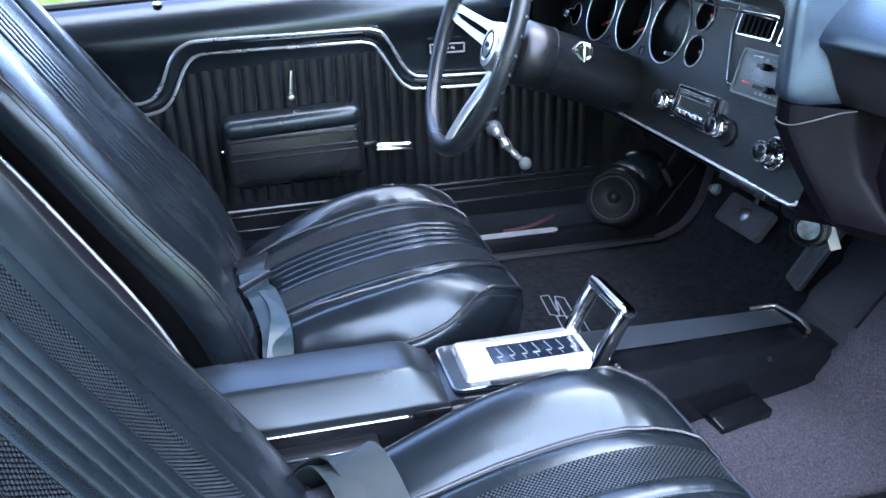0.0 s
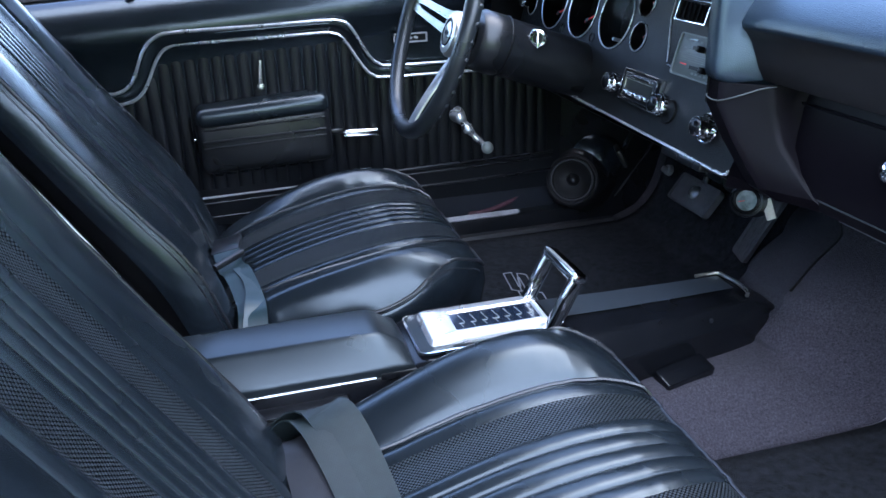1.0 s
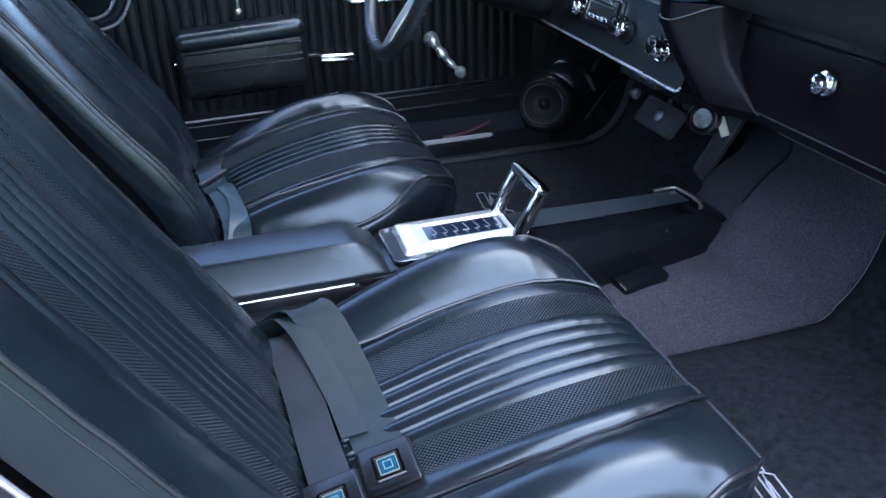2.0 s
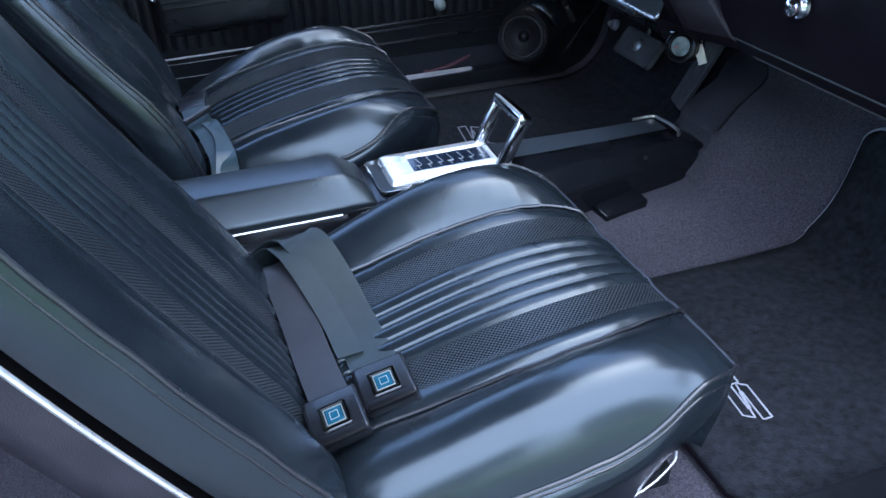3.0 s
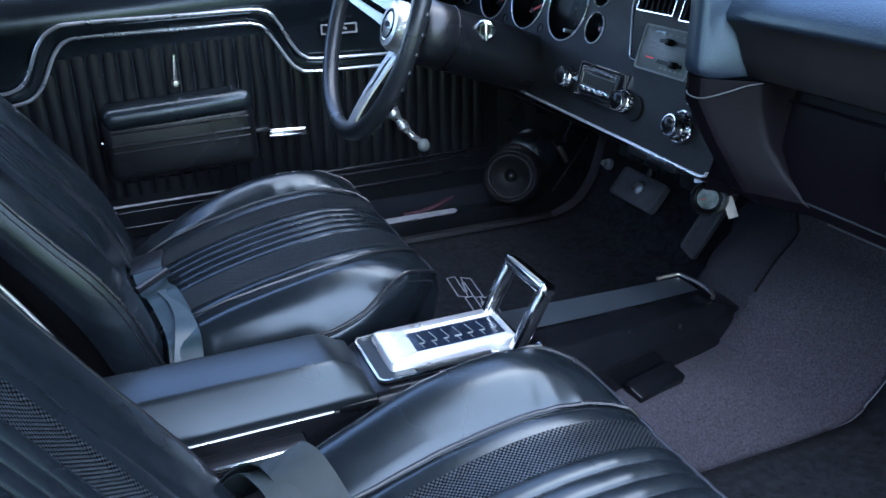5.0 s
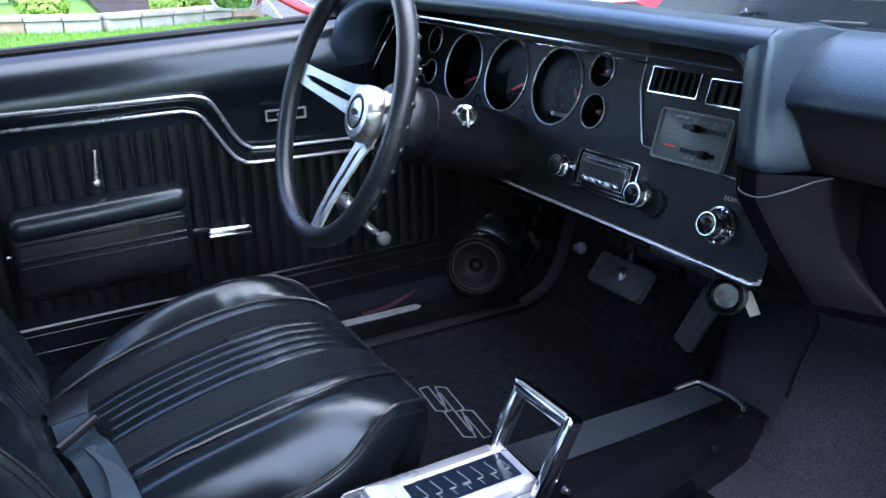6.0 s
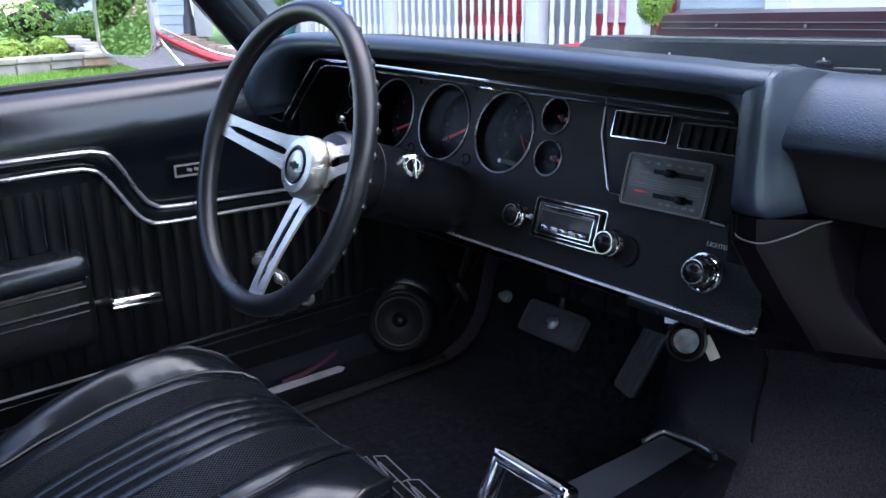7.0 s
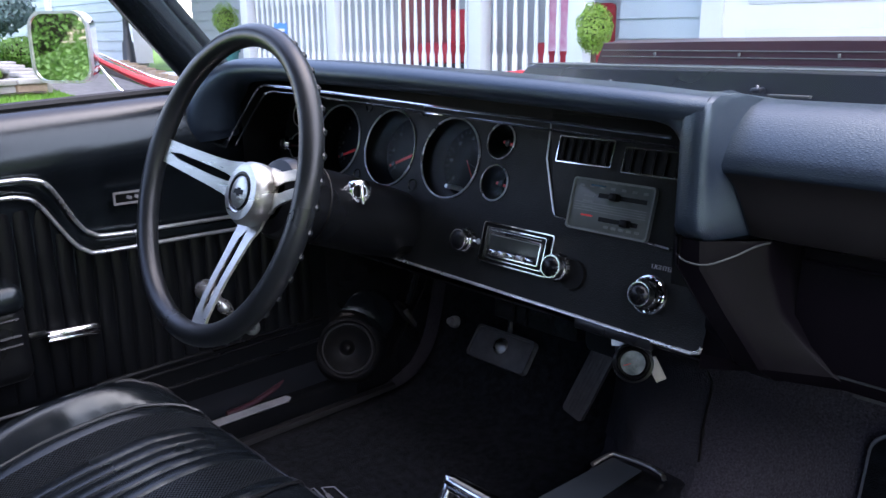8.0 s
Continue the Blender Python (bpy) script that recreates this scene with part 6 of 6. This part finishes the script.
for y in (0.285, 0.030):
    noz = part("washer_nozzle", box((0.020, 0.016, 0.008), pose(0.598, y, 0.994), 0.003), BLACKPAINT, body, "small washer nozzle")
    part("nozzle_tip", lathe([(0, 0.005), (0.0018, 0.004), (0.0022, 0)], pose(0.596, y, 0.997), 10), PALESILVER, noz)
part("cowl_vent", box((0.012, 0.070, 0.004), pose(0.590, 0.105, 0.988), 0.0015), DIMMARK, body, "pale slotted cowl vent")
part("cowl_vent", box((0.012, 0.060, 0.004), pose(0.590, -0.020, 0.988), 0.0015), DIMMARK, body, "pale slotted cowl vent")

# ---- Ground ----
def rise(x, y):
    """Height of the yard, which climbs from the drive to the house."""
    if y < 2.5 or x < -60:
        return 0.0
    return 0.055 * (min(y, 10.4) - 2.5) + 0.10 * max(0.0, min(y, 12.6) - 10.4)


gys = [-400, -60, -20, -4, 0, 2.5, 4, 6, 8, 9, 10.4, 11, 11.8, 12.6, 14, 20, 60, 400]
solid("ground", sheet([[Vector((x, y, rise(x, y) - (0.03 if y < 3.0 else 0.0))) for y in gys] for x in (-400, -60, -59.9, -20, -8, -4, -2, 0, 1, 2, 3, 4, 5, 6, 20, 60, 400)]), GRASS, "green lawn ground reaching to the horizon", "ground", kind="structure")
solid("road", block(-30, 6.0, -4.6, 2.9, -0.05, 0.0), ASPHALT, "grey asphalt driveway", "driveway", kind="structure", smooth=False)
solid("pavement", sheet([[Vector((x, y, rise(x, y) + 0.012)) for y in gys[6:13]] for x in (2.95, 3.3, 3.7, 4.1)]), ASPHALT, "grey front walk", "path", kind="structure", smooth=False)
solid("mulch_bed", sheet([[Vector((x, y, rise(x, y) + 0.02 + 0.03 * noise.noise(Vector((x * 3, y * 3, 0))))) for y in [3.4 + 0.2 * k for k in range(70)]] for x in (4.1, 4.3, 4.6, 5.0)]), MULCHCORE, "dark mulch bed before the house", "flower bed", kind="structure")

# ---- House, porch, garage ----
HX = 6.0
house = thing("house", "blue-grey sided house with a white porch and garage", "house", (HX, 6, 0))


def clad(x, y0, y1, z0, z1, material, parent, pitch=0.115):
    n = int((z1 - z0) / pitch)
    for k in range(n):
        z = z0 + k * pitch
        part("siding_board", prism([(0.0, 0.0), (0.020, 0.0), (0.004, pitch + 0.006), (0.0, pitch + 0.006)], Matrix(((-1, 0, 0, x), (0, 0, 1, y0), (0, 1, 0, z), (0, 0, 0, 1))), y1 - y0), material, parent, smooth=False)


wall_a = part("wall", block(HX, HX + 0.2, 3.3, 12.7, 0.2, 4.2), SIDING2, house, "grey sided wall behind the porch", smooth=False)
clad(HX - 0.001, 3.3, 12.7, 0.62, 2.4, SIDING2, wall_a, 0.15)
wall_b = part("wall", block(4.95, 5.15, 12.75, 22.0, 0.2, 4.2), SIDING, house, "blue-grey sided wing wall", smooth=False)
clad(4.949, 12.75, 22.0, 0.74, 2.6, SIDING, wall_b, 0.16)
part("foundation", block(4.96, 5.15, 12.7, 22.05, 0.0, 0.74), STONE, house, smooth=False)
part("corner_board", block(4.88, 4.95, 16.4, 16.65, 0.7, 4.0), TRIM, house)
part("corner_board", block(4.90, 5.2, 12.62, 12.75, 0.7, 4.0), TRIM, house)
garage_wall = part("wall", block(4.95, 5.15, -6.0, 3.3, 0.0, 4.2), SIDING, house, smooth=False)
clad(4.949, 2.56, 3.3, 0.3, 2.6, SIDING, garage_wall, 0.15)
gd = part("garage_door", block(4.86, 4.95, -3.6, 2.38, 0.0, 2.4), GARAGE, house, "white panelled garage door")
for k in range(4):
    for j in range(5):
        part("door_panel", box((0.012, 0.92, 0.42), pose(4.856, 1.75 - 1.08 * j, 0.32 + 0.58 * k), 0.01), GARAGE, gd)
part("door_casing", block(4.84, 4.95, 2.38, 2.55, 0.0, 2.5), TRIM, house)
part("roof", sheet([[Vector((x, y, z)) for y in (-6.5, 3, 13.5)] for x, z in ((3.6, 4.0), (7.5, 6.0), (11.5, 4.0))]), DARKIRON, house)

porch = thing("porch_railing", "white porch railing with turned balusters and posts", "railing", (4.5, 6, 0.6))
part("porch_floor", block(4.42, HX, 3.3, 10.9, 0.0, 0.62), TRIM, porch)
for y in (3.35, 4.42, 6.50, 8.25):
    part("post", block(4.44, 4.57, y - 0.075, y + 0.075, 0.6, 3.2, 0.006), TRIM, porch, "square white post")
part("bottom_rail", block(4.47, 4.55, 3.35, 8.25, 0.70, 0.76, 0.006), TRIM, porch)
part("top_rail", block(4.46, 4.56, 3.35, 8.25, 1.58, 1.65, 0.008), TRIM, porch)
bal_me = None
y = 3.46
while y < 8.2:
    if min(abs(y - p) for p in (4.42, 6.50, 8.25)) > 0.10:
        if bal_me is None:
            ob = part("baluster", lathe([(0.024, 0.0), (0.024, 0.16), (0.018, 0.18), (0.015, 0.22), (0.020, 0.34), (0.019, 0.42), (0.014, 0.64), (0.020, 0.67), (0.024, 0.69), (0.024, 0.82)], Matrix.Translation((4.51, y, 0.76)), 10), TRIM, porch)
            bal_me, y_ref = ob.data, y
        else:
            ob = new("baluster", bal_me)
            ob.parent = porch
            ob.matrix_parent_inverse = porch.matrix_basis.inverted()
            ob.matrix_basis = Matrix.Translation((0, y - y_ref, 0))
    y += 0.112


# ---- Plants and garden things ----
def leaf_crown(bm, at, size, count, leaf, seed):
    """Many small leaves in an uneven lump."""
    rnd = random.Random(seed)
    for k in range(count):
        d = Vector((rnd.gauss(0, 1), rnd.gauss(0, 1), rnd.gauss(0, 1))).normalized()
        r = (0.55 + 0.45 * rnd.random() ** 0.4) * (1 + 0.18 * noise.noise(d * 2.3 + Vector((seed, 0, 0))))
        p = Vector(at) + Vector((d.x * size[0], d.y * size[1], d.z * size[2])) * r
        m = frame_to(p, d + Vector((rnd.uniform(-0.7, 0.7), rnd.uniform(-0.7, 0.7), rnd.uniform(-0.4, 0.9))), (rnd.uniform(-1, 1), rnd.uniform(-1, 1), rnd.uniform(-1, 1)))
        L = leaf * rnd.uniform(0.7, 1.4)
        vs = [bm.verts.new(m @ Vector(c)) for c in ((0, -L, 0), (L * 0.45, 0, L * 0.15), (0, L, 0), (-L * 0.45, 0, L * 0.15))]
        bm.faces.new(vs)
    return bm


def shrub(name, at, size, material, label, category, seed, count=900, leaf=0.03, trunk=0.0, group=""):
    ob = thing(name, label, category, at, group)
    part("crown", leaf_crown(bmesh.new(), (at[0], at[1], at[2] + trunk + size[2]), size, count, leaf, seed), material, ob, smooth=False)
    # Dark core stands in for the shade deep among the leaves.
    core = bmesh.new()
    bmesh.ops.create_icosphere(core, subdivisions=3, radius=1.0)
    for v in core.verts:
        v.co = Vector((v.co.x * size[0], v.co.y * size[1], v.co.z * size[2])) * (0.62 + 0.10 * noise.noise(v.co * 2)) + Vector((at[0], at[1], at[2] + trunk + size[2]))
    part("inner_mass", core, MULCHCORE, ob)
    part("trunk", tube([Vector(at), Vector(at) + Vector((0.01, 0.01, (trunk + size[2]) * 0.5)), Vector(at) + Vector((0, 0, trunk + size[2]))], [0.035, 0.028, 0.015] if trunk < 0.6 else [0.06, 0.05, 0.03], 8), BARK, ob)
    return ob


def potted(at, pot_h, pot_r, material, size, trunk, seed, label):
    ob = shrub("potted_topiary", (at[0], at[1], at[2] + pot_h * 0.9), size, LEAF2 if seed % 2 else LEAF, label, "potted plant", seed, 3600, 0.011, trunk)
    part("pot", lathe([(0, 0.0), (pot_r * 0.7, 0.0), (pot_r, pot_h), (pot_r * 1.1, pot_h), (pot_r * 1.1, pot_h - 0.03), (pot_r * 0.9, pot_h - 0.02), (0, pot_h - 0.04)], Matrix.Translation(at), 20), material, ob, "glazed pot")


potted((4.1, 2.92, 0.0), 0.42, 0.16, CLAY, (0.125, 0.125, 0.165), 0.58, 3, "round green topiary in a pot by the garage")
potted((5.2, 10.1, 0.62), 0.30, 0.16, TEAL, (0.19, 0.19, 0.22), 0.24, 5, "round green topiary in a teal pot on the porch")
for k, (x, y, s, m_) in enumerate(((1.75, 10.9, 0.26, LEAF2), (2.35, 11.4, 0.22, LEAF2), (0.2, 10.7, 0.30, LEAF2), (-0.9, 11.4, 0.34, LEAF2), (2.6, 13.2, 0.55, LEAF), (1.4, 13.0, 0.62, LEAF), (0.2, 12.8, 0.55, LEAF), (-1.2, 13.2, 0.75, LEAF), (-2.9, 12.6, 0.8, LEAF), (3.5, 13.6, 0.40, LEAF), (-5.0, 13.0, 1.0, LEAF))):
    shrub("shrub", (x, y, rise(x, y)), (s, s, s * 0.62), m_, "rounded yellow-green garden shrub" if m_ is LEAF2 else "dense green garden shrub", "shrub", 20 + k, 1300, 0.03 + 0.02 * s, group="garden shrubs")
shrub("spruce_tree", (3.3, 14.2, 0.6), (0.62, 0.62, 0.42), LEAF3, "small blue-green weeping spruce", "tree", 41, 2200, 0.05, 0.55)
for k, (x, y, s) in enumerate(((-12, 5.0, 2.6), (-14, 9.5, 3.4), (-16, 2.0, 3.4))):
    shrub("tree", (x, y, 0.0), (s * 0.8, s * 0.8, s * 0.75), LEAF, "broad leafy green tree", "tree", 60 + k, 30000, 0.035, 0.1, group="garden trees")
# Unseen trees, added to hold back low sky light and darken reflections.
for k, (x, y, s) in enumerate(((-11.5, -13.5, 3.4), (-4.2, -15.0, 3.6), (3.6, -14.0, 3.2), (9.5, -12.0, 3.4))):
    shrub("tree", (x, y, 0.0), (s * 0.8, s * 0.7, s * 0.75), LEAF, "unseen leafy green tree added to block low sky light", "tree", 70 + k, 14000, 0.10, 0.9, group="garden trees")

planter = thing("planter_wall", "low stone planter wall with pale capstones", "garden wall", (1.2, 10.0, 0.4))
random.seed(12)
corners = [Vector((2.72, 12.2, 0)), Vector((2.75, 10.35, 0)), Vector((0.75, 9.75, 0)), Vector((-3.6, 10.9, 0))]
for a, b in zip(corners, corners[1:]):
    n = round((b - a).length / 0.40)
    ang = math.degrees(math.atan2(b.y - a.y, b.x - a.x))
    for k in range(n):
        p = a.lerp(b, (k + 0.5) / n)
        g = rise(p.x, p.y)
        part("stone", box((0.395, 0.24, 0.15), pose(p.x, p.y, g + 0.06, 0, 0, ang + random.uniform(-1.5, 1.5)), 0.014), TANBRICK if random.random() < 0.35 else STONE, planter)
        part("capstone", box((0.402, 0.32, 0.065), pose(p.x, p.y, g + 0.168, 0, 0, ang + random.uniform(-1, 1)), 0.014), STONE, planter)
solid("planting_bed", sheet([[Vector((x, y, rise(x, y) + 0.05 + 0.03 * noise.noise(Vector((x * 3, y * 3, 5))))) for y in [10.0 + 0.2 * k for k in range(22)] if True] for x in [2.7 - 0.2 * k for k in range(10)]]), MULCHCORE, "dark mulch inside the planter wall", "flower bed", kind="structure")
edging = thing("block_edging", "low tan block edging round the bed", "edging", (4.3, 7.2, 0.0))
for k in range(9):
    part("block", box((0.16, 0.30, 0.17), pose(4.45, 9.6 + 0.31 * k, rise(4.4, 9.6 + 0.31 * k) + 0.085, 0, 0, random.uniform(-3, 3)), 0.02), TANBRICK, edging)

lampp = thing("lamp_post", "dark fluted iron lamp post by the walk", "lamp post", (4.63, 12.2, 0.6))
part("base", lathe([(0.13, 0.0), (0.13, 0.06), (0.10, 0.10), (0.085, 0.40), (0.07, 0.44)], Matrix.Translation((4.63, 12.2, rise(4.6, 12.2))), 16), DARKIRON, lampp)
part("shaft", lathe([(0.065, 0.44), (0.050, 0.60), (0.040, 0.80), (0.052, 0.82), (0.052, 0.86), (0.035, 0.90), (0.030, 2.1)], Matrix.Translation((4.63, 12.2, rise(4.6, 12.2))), 16), DARKIRON, lampp)
sign = thing("yard_sign", "small blue shield yard sign on a stake", "sign", (4.2, 7.3, 0))
part("plate", prism([(-0.07, 0.10), (-0.04, 0.085), (0, 0.10), (0.04, 0.085), (0.07, 0.10), (0.075, 0.0), (0.04, -0.08), (0, -0.12), (-0.04, -0.08), (-0.075, 0.0)], frame_to((4.28, 7.20, 1.14), (-0.8, -0.6, 0)), 0.01), SIGNBLUE, sign)
part("stripe", box((0.10, 0.03, 0.004), frame_to((4.27, 7.19, 1.16), (-0.8, -0.6, 0)) @ Matrix.Translation((0, 0, 0.008))), TRIM, sign)
part("stake", tube([(4.285, 7.205, 0.2), (4.285, 7.205, 1.05)], 0.012, 8), DARKIRON, sign)
chair = thing("porch_chair", "red cushioned chair on the porch", "chair", (5.3, 4.6, 0.62))
part("seat", block(5.0, 5.5, 3.75, 4.25, 0.82, 1.02, 0.04), REDCLOTH, chair)
part("back", block(5.42, 5.55, 3.75, 4.25, 1.0, 1.35, 0.04), REDCLOTH, chair)
part("frame", block(5.0, 5.5, 3.75, 4.25, 0.62, 0.82, 0.02), DARKIRON, chair)
chair2 = copy_thing(chair, Matrix.Translation((5.3, 6.15, 0.62)))
banner = thing("porch_banner", "pink and white patterned banner on the porch", "banner", (5.0, 4.0, 1.1))
part("cloth", sheet([[Vector((4.95 + 0.02 * math.sin(k * 1.3), 3.78 + 0.06 * k, z)) for k in range(5)] for z in (0.95, 1.2, 1.5, 1.9)]), PINKCLOTH, banner)
part("rod", tube([(4.95, 3.70, 1.9), (4.95, 4.1, 1.9)], 0.012, 8), DARKIRON, banner)
fdoor = tagged(part("entry_door", block(5.93, 5.99, 6.25, 7.2, 0.62, 2.6, 0.01), surface("dark_red_door", (0.20, 0.03, 0.04), (0.24, 0.04, 0.05), rough=0.4, scale=8, grain=0.2)), "dark red panelled front door", "door", kind="structure")

# Lawn blades beside the planter wall.
rnd = random.Random(9)
gv, gf = [], []
for k in range(40000):
    x, y = rnd.uniform(-3.5, 2.9), rnd.uniform(4.5, 10.2)
    h, a = rnd.uniform(0.03, 0.075), rnd.uniform(0, 6.28)
    dx, dy = 0.006 * math.cos(a), 0.006 * math.sin(a)
    lx, ly = rnd.uniform(-0.02, 0.02), rnd.uniform(-0.02, 0.02)
    b, g = len(gv), rise(x, y)
    gv += [(x - dx, y - dy, g), (x + dx, y + dy, g), (x + lx, y + ly, g + h)]
    gf.append((b, b + 1, b + 2))
me = bpy.data.meshes.new("lawn")
me.from_pydata(gv, [], gf)
me.materials.append(BLADE)
tagged(new("lawn", me), "short bright green lawn grass", "grass", kind="stuff")
